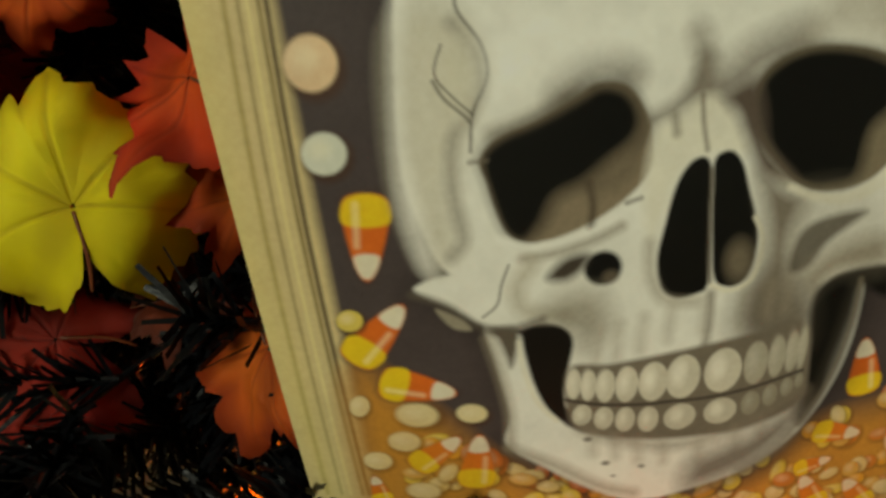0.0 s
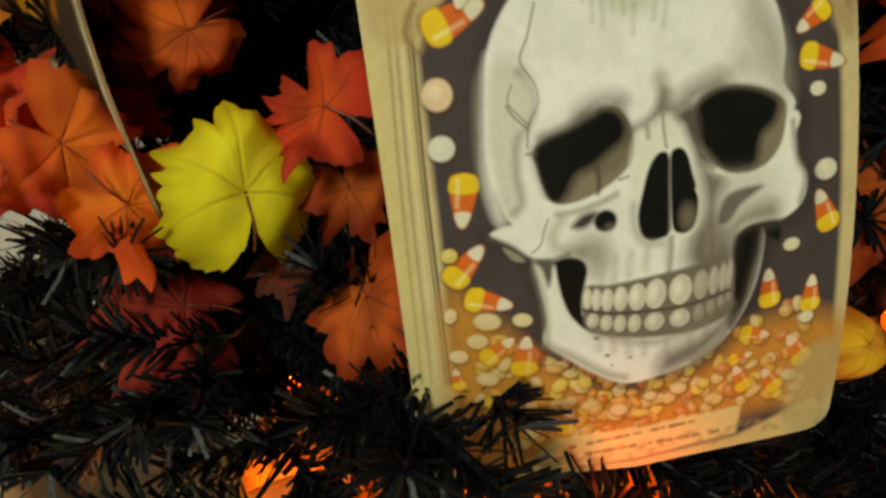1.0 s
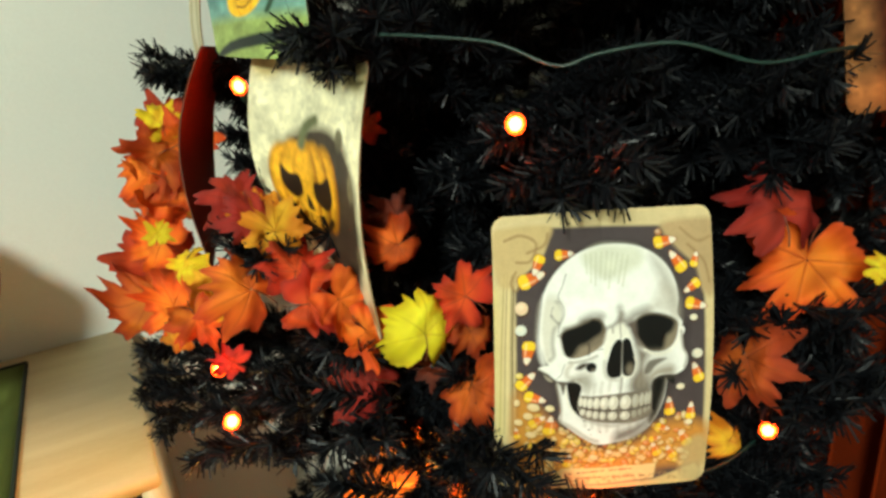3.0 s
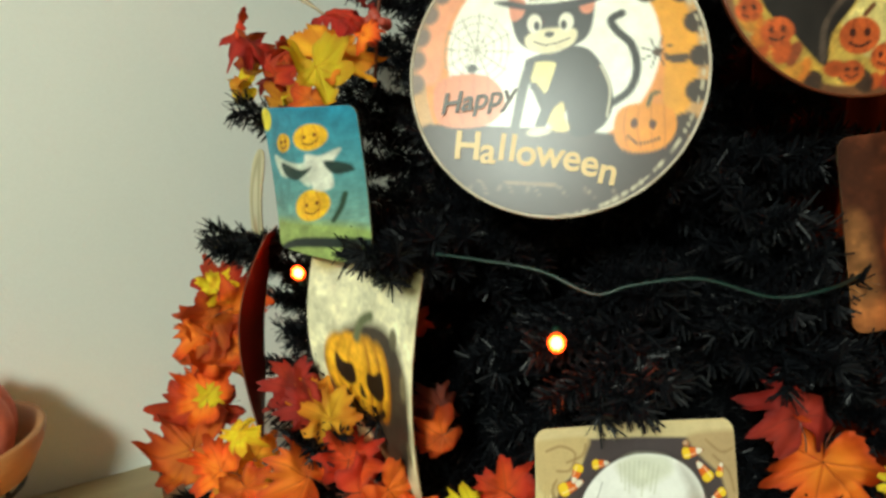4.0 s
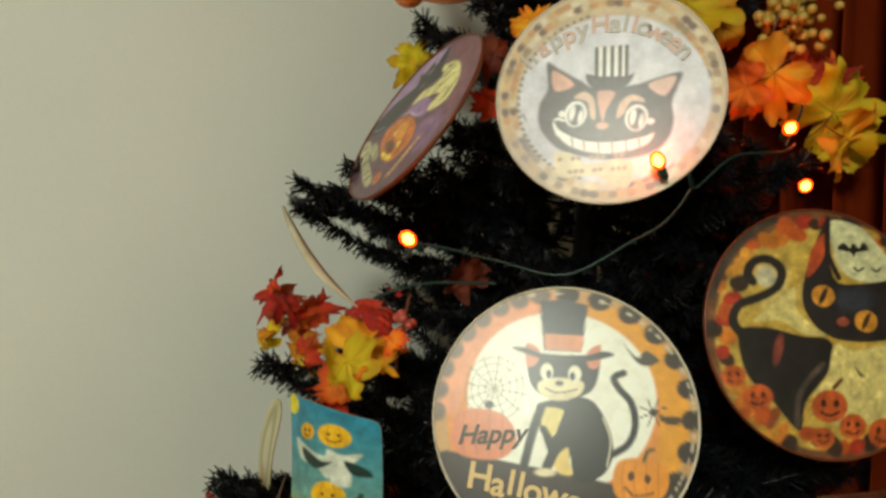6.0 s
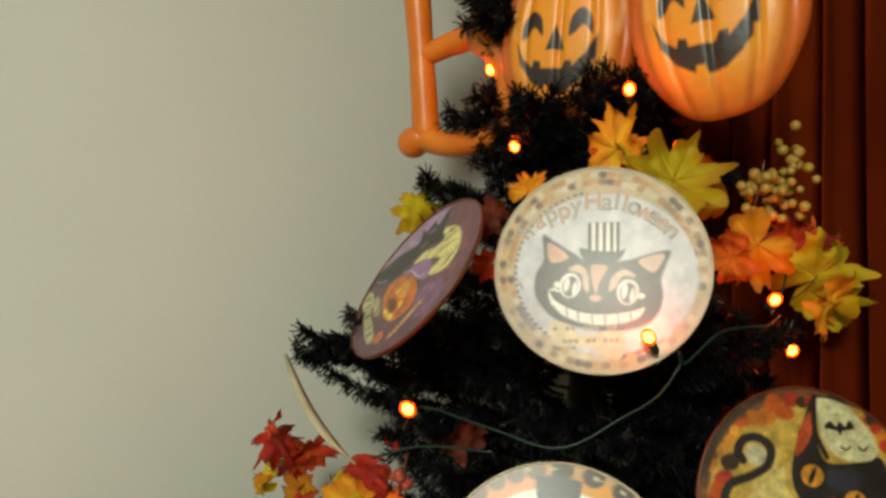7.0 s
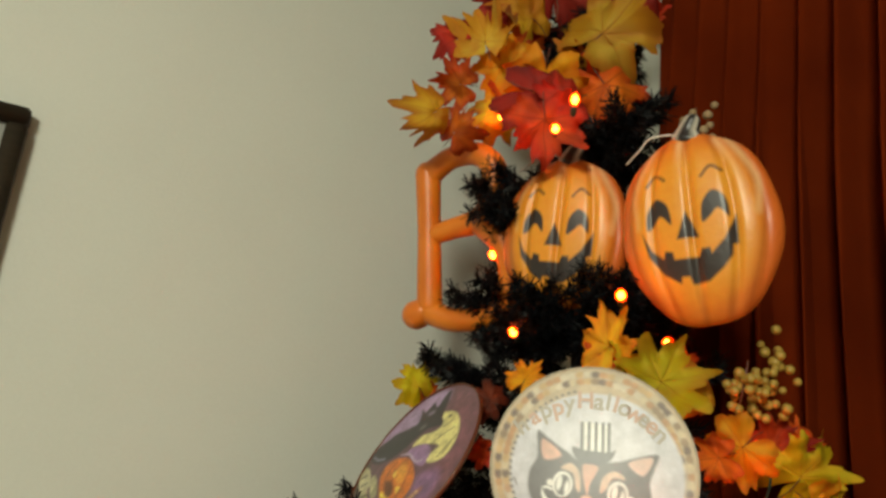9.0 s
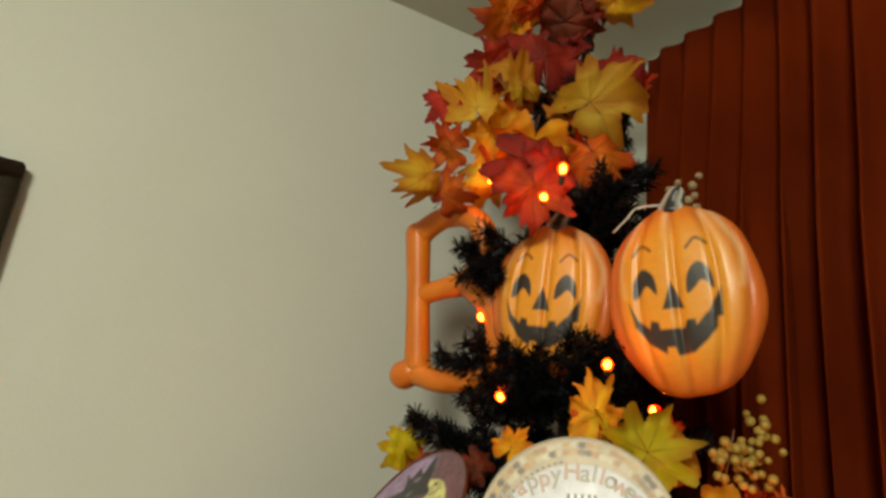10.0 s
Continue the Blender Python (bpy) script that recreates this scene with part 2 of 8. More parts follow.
class Art:
    """Ink laid on points of a flat thing. quad: the drawing's coordinates at the sheet's four corners, clockwise from its top left."""

    def __init__(self, quad, u, v, ground):
        q = np.asarray(quad, float)
        u, v = u[:, None], v[:, None]
        xy = q[0] * (1 - u) * (1 - v) + q[1] * u * (1 - v) + q[2] * u * v + q[3] * (1 - u) * v
        self.x, self.y = xy.T
        self.ink = np.tile(lin(ground), (len(self.x), 1))

    def lay(self, mask, colour, alpha=1.0):
        m = (np.clip(mask, 0, 1) * alpha)[:, None]
        self.ink = self.ink * (1 - m) + lin(colour) * m

    def blob(self, cx, cy, rx, ry, colour, turn=0.0, soft=2.0, alpha=1.0):
        c, s = math.cos(radians(turn)), math.sin(radians(turn))
        dx, dy = self.x - cx, self.y - cy
        d = (np.hypot((dx * c + dy * s) / rx, (dy * c - dx * s) / ry) - 1) * min(rx, ry)
        self.lay(0.5 - d / soft, colour, alpha)

    def mottle(self, scale, amount, seed, tone=1.0):
        """Uneven, aged ink: a smooth random field of the given grain."""
        g = np.random.default_rng(seed).normal(size=(64, 64))
        out = np.zeros(len(self.x))
        for octave in (1, 2.3, 5.1):
            p, q = self.x / scale * octave, self.y / scale * octave
            i, j = np.floor(p).astype(int), np.floor(q).astype(int)
            s, t = p - i, q - j
            s, t = s * s * (3 - 2 * s), t * t * (3 - 2 * t)
            out += ((g[i % 64, j % 64] * (1 - s) + g[(i + 1) % 64, j % 64] * s) * (1 - t) + (g[i % 64, (j + 1) % 64] * (1 - s) + g[(i + 1) % 64, (j + 1) % 64] * s) * t) / octave**0.5
        self.ink = np.clip(self.ink * (tone * np.exp(amount * out))[:, None], 0, 0.9)

    def near(self, pts, margin):
        lo, hi = pts.min(0) - margin, pts.max(0) + margin
        return np.flatnonzero((self.x > lo[0]) & (self.x < hi[0]) & (self.y > lo[1]) & (self.y < hi[1]))

    def reach(self, pts, ids, closed):
        x, y = self.x[ids], self.y[ids]
        best, inside = np.full(len(ids), 1e9), np.zeros(len(ids), bool)
        ends = np.roll(pts, -1, 0) if closed else pts[1:]
        for (ax, ay), (bx, by) in zip(pts, ends):
            ex, ey = bx - ax, by - ay
            s = np.clip(((x - ax) * ex + (y - ay) * ey) / (ex * ex + ey * ey + 1e-9), 0, 1)
            best = np.minimum(best, (x - ax - s * ex) ** 2 + (y - ay - s * ey) ** 2)
            if closed:
                cross = (ay > y) != (by > y)
                inside ^= cross & (x < ex * (y - ay) / (ey if ey else 1e-9) + ax)
        return np.sqrt(best), inside

    def shape(self, pts, colour, soft=2.0, alpha=1.0, smooth=True):
        pts = np.asarray(pts, float).reshape(-1, 2)
        pts = spline(pts, 5, True) if smooth else pts
        ids = self.near(pts, soft + 2)
        if len(ids):
            d, inside = self.reach(pts, ids, True)
            mask = np.zeros(len(self.x))
            mask[ids] = 0.5 - np.where(inside, -d, d) / soft
            self.lay(mask, colour, alpha)

    def stroke(self, pts, width, colour, soft=1.5, alpha=1.0, smooth=True):
        pts = np.asarray(pts, float).reshape(-1, 2)
        pts = spline(pts, 5) if smooth and len(pts) > 2 else pts
        ids = self.near(pts, width + soft + 2)
        if len(ids):
            d, _ = self.reach(pts, ids, False)
            mask = np.zeros(len(self.x))
            mask[ids] = 0.5 - (d - width / 2) / soft
            self.lay(mask, colour, alpha)


def facing(centre, normal, spin=0.0):
    """The pose of a flat thing at centre: its x to the right, its y up, its z along normal. spin: degrees anticlockwise."""
    n = Vector(normal).normalized()
    r = Vector((0, 0, 1)).cross(n).normalized()
    m = Matrix((r, n.cross(r), n)).transposed().to_4x4()
    return Matrix.Translation(centre) @ m @ pose(0, 0, 0, 0, 0, spin)


def rounded_sheet(w, h, corner, bend, nu, nv, thick=0.0009, patch=None):
    """Front of a card w by h with rounded corners, as points and (u, v); bend(x, y) lifts it, or patch(u, v) places it."""
    u, v = np.meshgrid(np.linspace(0, 1, nu), np.linspace(0, 1, nv))
    x, y = (u - 0.5) * w, (0.5 - v) * h
    # draw the corner points in onto a rounded rectangle
    ax, ay = np.abs(x), np.abs(y)
    kx, ky = w / 2 - corner, h / 2 - corner
    dx, dy = np.maximum(ax - kx, 0), np.maximum(ay - ky, 0)
    both = (dx > 0) & (dy > 0)
    s = np.where(both, np.maximum(dx, dy) / np.maximum(np.hypot(dx, dy), 1e-9), 1.0)
    x = np.where(both, np.sign(x) * (kx + dx * s), x)
    y = np.where(both, np.sign(y) * (ky + dy * s), y)
    u, v = x / w + 0.5, 0.5 - y / h
    pts = np.stack([x, y, bend(x, y)], -1) if patch is None else patch(u, v)
    return pts.reshape(-1, 3), u.ravel(), v.ravel()


def printed_card(name, label, w, h, draw, quad, ground, where, bend, nu, nv, back, corner=0.008, patch=None, category="card"):
    """A thin card with a printed front, as a thing with a face and a backing."""
    ob = thing(name, label, category, where, "hanging cards")
    pts, u, v = rounded_sheet(w, h, corner, bend, nu, nv, patch=patch)
    art = Art(quad, u, v, ground)
    draw(art)
    me = from_arrays("printed_face", pts, grid_faces(nu, nv))
    ink_layer(me, art.ink)
    part("printed_face", me, CARD, ob)
    # backing: a coarser sheet just behind, closed by a rim
    bu, bv = 24, 30
    bp, u2, v2 = rounded_sheet(w, h, corner, bend, bu, bv, patch=patch)
    f = grid_faces(bu, bv)
    sheet = from_arrays("backing", bp, f)
    nrm = np.zeros(len(bp) * 3, np.float32)
    sheet.vertices.foreach_get("normal", nrm)
    nrm = nrm.reshape(-1, 3)
    rim = np.r_[np.arange(bu), np.arange(1, bv) * bu + bu - 1, (bv - 1) * bu + np.arange(bu - 2, -1, -1), np.arange(bv - 2, 0, -1) * bu]
    behind, top = bp - nrm * 0.0012, bp - nrm * 0.0002
    n = len(bp)
    nxt = np.roll(rim, -1)
    walls = np.stack([rim + n, nxt + n, nxt, rim], -1)
    verts = np.r_[behind, top]
    part("backing", from_arrays("backing", verts, np.r_[f[:, ::-1], walls]), back, ob)
    return ob


def round_sign(name, label, r, draw, quad, ground, where, rings=80, segs=260, rim=RIM):
    """A pressed metal disc: printed face, rolled rim and back."""
    ob = thing(name, label, "round sign", where, "round signs")
    ri, a = np.meshgrid(np.linspace(0, 1, rings), np.arange(segs) * 2 * np.pi / segs, indexing="ij")
    ri = np.maximum(ri, 1e-3)
    x, y = ri * np.cos(a), ri * np.sin(a)
    dome = 0.0035 * (1 - ri**2)
    pts = np.stack([x * r * 0.985, y * r * 0.985, dome], -1).reshape(-1, 3)
    art = Art(quad, (x.ravel() + 1) / 2, (1 - y.ravel()) / 2, ground)
    draw(art)
    me = from_arrays("printed_face", pts, grid_faces(segs, rings, True)[:, ::-1])
    ink_layer(me, art.ink)
    part("printed_face", me, SIGN, ob)
    w = np.arange(segs // 2) * 4 * np.pi / segs
    prof = ((0.984, 0.0), (0.99, 0.0016), (1.0, 0.0016), (1.005, 0.0), (1.0, -0.003), (0.0, -0.003))
    v = np.concatenate([np.stack([r * pr * np.cos(w), r * pr * np.sin(w), 0 * w + pz], -1) for pr, pz in prof])
    part("rolled_rim", from_arrays("rolled_rim", v, grid_faces(segs // 2, len(prof), True)[:, ::-1]), rim, ob)
    return ob


LETTERS = {}


def lettering(ob, text, mat, size, x, y, z, spin=0.0, shear=0.0, name="letter"):
    """Raised ink letters of the built-in font on a flat thing, centred on (x, y)."""
    key = (text, shear)
    if key not in LETTERS:
        cu = bpy.data.curves.new("letter", "FONT")
        cu.body, cu.align_x, cu.align_y, cu.size, cu.shear, cu.extrude, cu.offset = text, "CENTER", "CENTER", 1.0, shear, 0.002, 0.02
        tmp = new("letter", cu)
        LETTERS[key] = bpy.data.meshes.new_from_object(tmp)
        bpy.data.objects.remove(tmp)
    me = LETTERS[key].copy()
    me.materials.clear()
    return part(name, me, mat, ob, where=Matrix.LocRotScale((x, y, z), Euler((0, 0, radians(spin))), (size, size, size * 0.1)), smooth=False)


# ---- room ----
def structure(name, bm, mat, label):
    return tagged(part(name, bm, mat, None, smooth=False), label, kind="structure")


structure("floor", box(WEST - 0.1, EAST + 0.1, SOUTH - 0.1, NORTH + 0.1, -0.1, 0), FLOOR, "pale wooden floor of the room")
structure("ceiling", box(WEST - 0.1, EAST + 0.1, SOUTH - 0.1, NORTH + 0.1, TOP, TOP + 0.1), CEILING, "plain off-white ceiling")
structure("wall_north", box(WEST, EAST, NORTH, NORTH + 0.1, 0, TOP), WALL, "plain pale grey-cream painted wall")
structure("wall_east", box(EAST, EAST + 0.1, SOUTH, NORTH + 0.1, 0, TOP), WALL, "pale painted wall behind the curtain")
structure("wall_south", box(WEST, EAST, SOUTH - 0.1, SOUTH, 0, TOP), WALL, "pale painted wall")
structure("wall_west", box(WEST - 0.1, WEST, SOUTH - 0.1, NORTH + 0.1, 0, TOP), WALL, "pale painted wall")
structure("baseboard", box(WEST, EAST, NORTH - 0.014, NORTH, 0.001, 0.08, 0.003), MAT_BOARD, "white painted baseboard")

fixture = thing("ceiling_lamp", "round white glass ceiling lamp, lit", "ceiling lamp", pose(-1.4, -1.4, TOP))
bm = bmesh.new()
bmesh.ops.create_cone(bm, cap_ends=True, segments=48, radius1=0.19, radius2=0.19, depth=0.03, matrix=pose(0, 0, -0.015))
part("base", bm, METAL, fixture, "dark metal base")
bm = bmesh.new()
bmesh.ops.create_uvsphere(bm, u_segments=40, v_segments=16, radius=0.18, matrix=Matrix.Translation((0, 0, -0.03)) @ Matrix.Diagonal((1, 1, 0.3, 1)))
part("shade", bm, WHITE_GLASS, fixture, "glowing white glass shade")


def curtain():
    ob = thing("curtain", "rust-red cloth curtain hanging in deep folds", "curtain", pose(0.615, 0, 0))
    n, rows = 420, 26
    y = np.linspace(0.60, -1.15, n)
    z = np.linspace(2.395, 0.04, rows)
    rng = np.random.default_rng(5)
    ph = np.cumsum(rng.uniform(0.5, 1.5, n)) * 0.40
    yy, zz = np.meshgrid(y, z)
    pp = np.tile(ph, (rows, 1))
    fall = np.clip((2.395 - zz) / 0.5, 0, 1)
    amp = 0.010 + 0.030 * fall
    x = amp * np.sin(pp + 0.35 * np.sin(zz * 1.7)) + 0.008 * fall * np.sin(2.3 * pp + zz)
    yo = yy + 0.012 * fall * np.cos(pp)
    z2 = zz + 0.002 * np.sin(pp * 1.0) * (zz > 2.38)
    me = from_arrays("cloth", np.stack([x, yo, z2], -1).reshape(-1, 3), grid_faces(n, rows))
    cloth = part("cloth", me, CURTAIN, ob)
    sol = cloth.modifiers.new("thick", "SOLIDIFY")
    sol.thickness = 0.0015
    rod = thing("curtain_rod", "dark metal curtain rod with a knob end", "curtain rod", pose(0.645, 0, 2.368))
    part("rod", tube([(0, 0.62, 0), (0, -1.2, 0)], 0.007, 12), METAL, rod)
    bm = bmesh.new()
    bmesh.ops.create_uvsphere(bm, u_segments=20, v_segments=12, radius=0.019, matrix=pose(0, 0.632, 0))
    bmesh.ops.create_cone(bm, cap_ends=True, segments=20, radius1=0.014, radius2=0.014, depth=0.012, matrix=pose(0, 0.612, 0, 90))
    part("finial", bm, METAL, rod, "dark knob finial")
    part("bracket", tube([(0.055, 0.59, 0.0), (0.0, 0.59, -0.004)], 0.007, 8), METAL, rod)


curtain()


def sideboard():
    ob = thing("sideboard", "pale birch veneer sideboard with doors against the wall", "sideboard")
    x0, x1, y0, y1, h = -1.35, -0.178, 0.462, NORTH - 0.004, 0.70
    part("top", box(x0, x1, y0, y1, h - 0.022, h, 0.002), BIRCH, ob)
    part("side_panel", box(x1 - 0.02, x1, y0 + 0.001, y1, 0.06, h - 0.0225, 0.001), BIRCH_SIDE, ob)
    part("side_panel", box(x0, x0 + 0.02, y0 + 0.001, y1, 0.06, h - 0.0225, 0.001), BIRCH_SIDE, ob)
    part("back_panel", box(x0 + 0.02, x1 - 0.02, y1 - 0.01, y1, 0.06, h - 0.0225), BIRCH_SIDE, ob)
    part("bottom_panel", box(x0 + 0.02, x1 - 0.02, y0, y1 - 0.01, 0.06, 0.08), BIRCH, ob)
    w = (x1 - x0 - 0.046) / 3
    for i in range(3):
        a = x0 + 0.023 + i * w
        door = part("door", box(a + 0.004, a + w - 0.004, y0 + 0.001, y0 + 0.019, 0.084, h - 0.031, 0.0015), BIRCH_SIDE, ob)
        bm = box(a + w - 0.045, a + w - 0.035, y0 - 0.024, y0 + 0.001, 0.40, 0.52, 0.003)
        part("handle", bm, METAL, door, "dark metal handle")
    for x in (x0 + 0.04, x1 - 0.04):
        for y in (y0 + 0.04, y1 - 0.04):
            part("leg", tube([(x, y, 0), (x, y, 0.06)], 0.018, 12), METAL, ob)


sideboard()


def runner():
    ob = thing("table_runner", "olive green cloth runner with a dark hem on the sideboard", "table runner")
    def sheet(x0, x1, y0, y1, z, lift):
        nu, nv = 40, 40
        x, y = np.meshgrid(np.linspace(x0, x1, nu), np.linspace(y0, y1, nv))
        zz = z + lift * (np.sin(x * 37) * np.cos(y * 29) + 1)
        return from_arrays("cloth", np.stack([x, y, zz], -1).reshape(-1, 3), grid_faces(nu, nv)[:, ::-1])
    cloth = part("cloth", sheet(-1.0, -0.314, 0.475, 0.80, 0.7025, 0.0009), CLOTH, ob)
    cloth.modifiers.new("thick", "SOLIDIFY").thickness = 0.0018
    part("hem", tube([(-0.311, 0.475, 0.7035), (-0.311, 0.62, 0.704), (-0.311, 0.80, 0.7035)], 0.0026, 8), CLOTH_EDGE, ob, "dark stitched hem")
    part("hem", tube([(-0.311, 0.8025, 0.7035), (-0.6, 0.8025, 0.7035), (-1.0, 0.8025, 0.7035)], 0.0026, 8), CLOTH_EDGE, ob, "dark stitched hem")
    part("loop_trim", tube(spline([(-0.345, 0.60, 0.7055), (-0.338, 0.625, 0.706), (-0.352, 0.645, 0.706), (-0.375, 0.63, 0.706), (-0.38, 0.60, 0.706)], 8), 0.002, 6), CLOTH_EDGE, ob, "dark cord loop")


runner()


def pumpkin_shell(r, h, ribs, depth, nu=96, nv=40):
    a, w = np.meshgrid(np.arange(nu) * 2 * np.pi / nu, np.linspace(0.02, np.pi - 0.02, nv))
    rib = 1 - depth * (0.5 + 0.5 * np.cos(a * ribs)) ** 3
    dip = 1 - 0.22 * np.exp(-(np.minimum(w, np.pi - w) / 0.35) ** 2)
    x, y = r * rib * np.sin(w) ** 0.8 * np.cos(a), r * rib * np.sin(w) ** 0.8 * np.sin(a)
    z = h / 2 * np.cos(w) * dip * rib + h / 2
    return np.stack([x, y, z], -1).reshape(-1, 3), grid_faces(nu, nv, True)


def bowl_and_pumpkin():
    bowl = thing("wooden_bowl", "shallow round wooden bowl on a black wire stand", "bowl", pose(-0.400, 0.715, 0.794))
    prof = ((0.0, 0.0), (0.06, 0.0), (0.085, 0.012), (0.104, 0.045), (0.110, 0.066), (0.107, 0.069), (0.099, 0.066), (0.092, 0.045), (0.07, 0.014), (0.0, 0.008))
    n = 64
    w = np.arange(n) * 2 * np.pi / n
    v = np.concatenate([np.stack([max(pr, 0.0005) * np.cos(w), max(pr, 0.0005) * np.sin(w), 0 * w + pz], -1) for pr, pz in prof])
    part("body", from_arrays("body", v, grid_faces(n, len(prof), True)[:, ::-1]), BASKET, bowl)
    v, f = pumpkin_shell(0.082, 0.138, 9, 0.10)
    gourd = thing("small_pumpkin", "small salmon-pink pumpkin lying in the wooden bowl", "pumpkin", pose(-0.400, 0.715, 0.804))
    part("shell", from_arrays("shell", v, f), SALMON, gourd)
    part("stalk", tube(spline([(0, 0, 0.118), (0.002, 0, 0.136), (0.01, 0.003, 0.154)], 5), 0.007, 8), PAPER_BACK, gourd, "dry stalk")

    stand = thing("bowl_stand", "black wire stand with curled feet on the green runner", "stand", pose(-0.400, 0.715, 0.7065))
    ring = [(0.074 * math.cos(w / 24 * math.tau), 0.074 * math.sin(w / 24 * math.tau), 0.0845) for w in range(25)]
    part("ring", tube(ring, 0.003, 8), STEM, stand)
    for k in range(3):
        c, q = math.cos(radians(-58 + 120 * k)), math.sin(radians(-58 + 120 * k))
        path = spline([(0.074 * c, 0.074 * q, 0.082), (0.084 * c, 0.084 * q, 0.042), (0.070 * c, 0.070 * q, 0.006), (0.058 * c, 0.058 * q, 0.008), (0.060 * c, 0.060 * q, 0.022), (0.068 * c, 0.068 * q, 0.020)], 6)
        part("leg", tube(path, 0.003, 8), STEM, stand)


bowl_and_pumpkin()


def picture_frame():
    ob = thing("wall_picture", "dark brown framed picture hanging on the wall", "picture", pose(-0.655, NORTH - 0.002, 1.595))
    w, h, b, d = 0.525, 0.63, 0.026, 0.028
    for x0, x1, z0, z1 in ((-w / 2, w / 2, h / 2 - b, h / 2), (-w / 2, w / 2, -h / 2, -h / 2 + b), (-w / 2, -w / 2 + b, -h / 2 + b, h / 2 - b), (w / 2 - b, w / 2, -h / 2 + b, h / 2 - b)):
        part("frame_bar", box(x0, x1, -d, 0, z0, z1, 0.003), DARK_FRAME, ob)
    part("mat_board", box(-w / 2 + b, w / 2 - b, -0.012, -0.003, -h / 2 + b, h / 2 - b), MAT_BOARD, ob)
    part("print", box(-0.16, 0.16, -0.014, -0.0125, -0.2, 0.2), PICTURE, ob)


picture_frame()

# ---- the tree ----
AXIS = (0.34, 0.455)
tree = thing("halloween_tree", "black artificial tinsel tree in the room's corner", "artificial tree", pose(*AXIS, 0))


def spread(z):
    return min(max(0.455 - 0.36 * (z - 0.93), 0.05), 0.60)


def branch_mesh(length, seed):
    """A wire branch along +x with side twigs, all set with flat needles."""
    rng = np.random.default_rng(seed)
    lines = [(np.zeros(3), np.array([length, 0, 0.0]), 0.14 * length)]
    s, side = 0.3 * length, 1
    while s < length - 0.02:
        reach = min(0.03 + 0.33 * (length - s), 0.13)
        a = radians(rng.uniform(32, 58)) * side
        e = np.array([s + reach * math.cos(a), reach * math.sin(a), rng.uniform(-0.4, 0.5) * reach])
        lines.append((np.array([s, 0, 0]), e, 0.05 * reach))
        s += rng.uniform(0.014, 0.028)
        side = -side
    base, way, out = [], [], []
    stems = []
    for p, q, sag in lines:
        long_ = np.linalg.norm(q - p)
        n = max(int(long_ * 3000), 6)
        t = rng.uniform(0.02 if length > long_ else 0.18, 1.0, n)
        d = (q - p) / long_
        pts = p + t[:, None] * (q - p)
        pts[:, 2] -= sag * np.sin(np.pi * t)
        rad = rng.normal(size=(n, 3))
        rad -= (rad @ d)[:, None] * d
        rad /= np.linalg.norm(rad, axis=1)[:, None]
        lean = rng.uniform(0.35, 0.95, n)[:, None]
        base.append(pts)
        way.append(d * lean + rad * 0.85)
        stems.append((p, q))
    base, way = np.concatenate(base), np.concatenate(way)
    way /= np.linalg.norm(way, axis=1)[:, None]
    n = len(base)
    size = rng.uniform(0.010, 0.020, n)[:, None]
    across = np.cross(way, rng.normal(size=(n, 3)))
    across /= np.linalg.norm(across, axis=1)[:, None]
    half = 0.0009
    tip = base + way * size
    verts = np.stack([base - across * half, base + across * half, tip + across * half * 0.7, tip - across * half * 0.7], 1).reshape(-1, 3)
    faces = np.arange(4 * n).reshape(-1, 4)
    wires, wf, at = [], [], 4 * n
    for p, q in stems:
        d = (q - p) / np.linalg.norm(q - p)
        a = np.cross(d, (0, 0.3, 1.0))
        a /= np.linalg.norm(a)
        b = np.cross(d, a)
        r = 0.0022
        ring = [r * (math.cos(w) * a + math.sin(w) * b) for w in (0, 2.1, 4.2)]
        wires += [p + o for o in ring] + [q + o * 0.5 for o in ring]
        wf += [(at + i, at + (i + 1) % 3, at + 3 + (i + 1) % 3, at + 3 + i) for i in range(3)]
        at += 6
    return from_arrays("branch", np.r_[verts, np.array(wires)], np.r_[faces, np.array(wf)])


BRANCHES = {}
for k, long_ in enumerate((0.10, 0.16, 0.23, 0.31, 0.40, 0.50)):
    BRANCHES[long_] = [branch_mesh(long_, 10 * k + s) for s in range(2)]
rng_tree = random.Random(11)


def add_branch(base, tip):
    d = Vector(tip) - Vector(base)
    long_ = min(BRANCHES, key=lambda v: abs(v - d.length))
    m = Matrix.Translation(Vector(base) - Vector((*AXIS, 0))) @ d.to_track_quat("X", "Z").to_matrix().to_4x4() @ pose(0, 0, 0, rng_tree.uniform(-25, 25))
    f = d.length / long_
    part("branch", rng_tree.choice(BRANCHES[long_]), NEEDLE, tree, where=m @ Matrix.Diagonal((f, 1, 1, 1)), smooth=False)


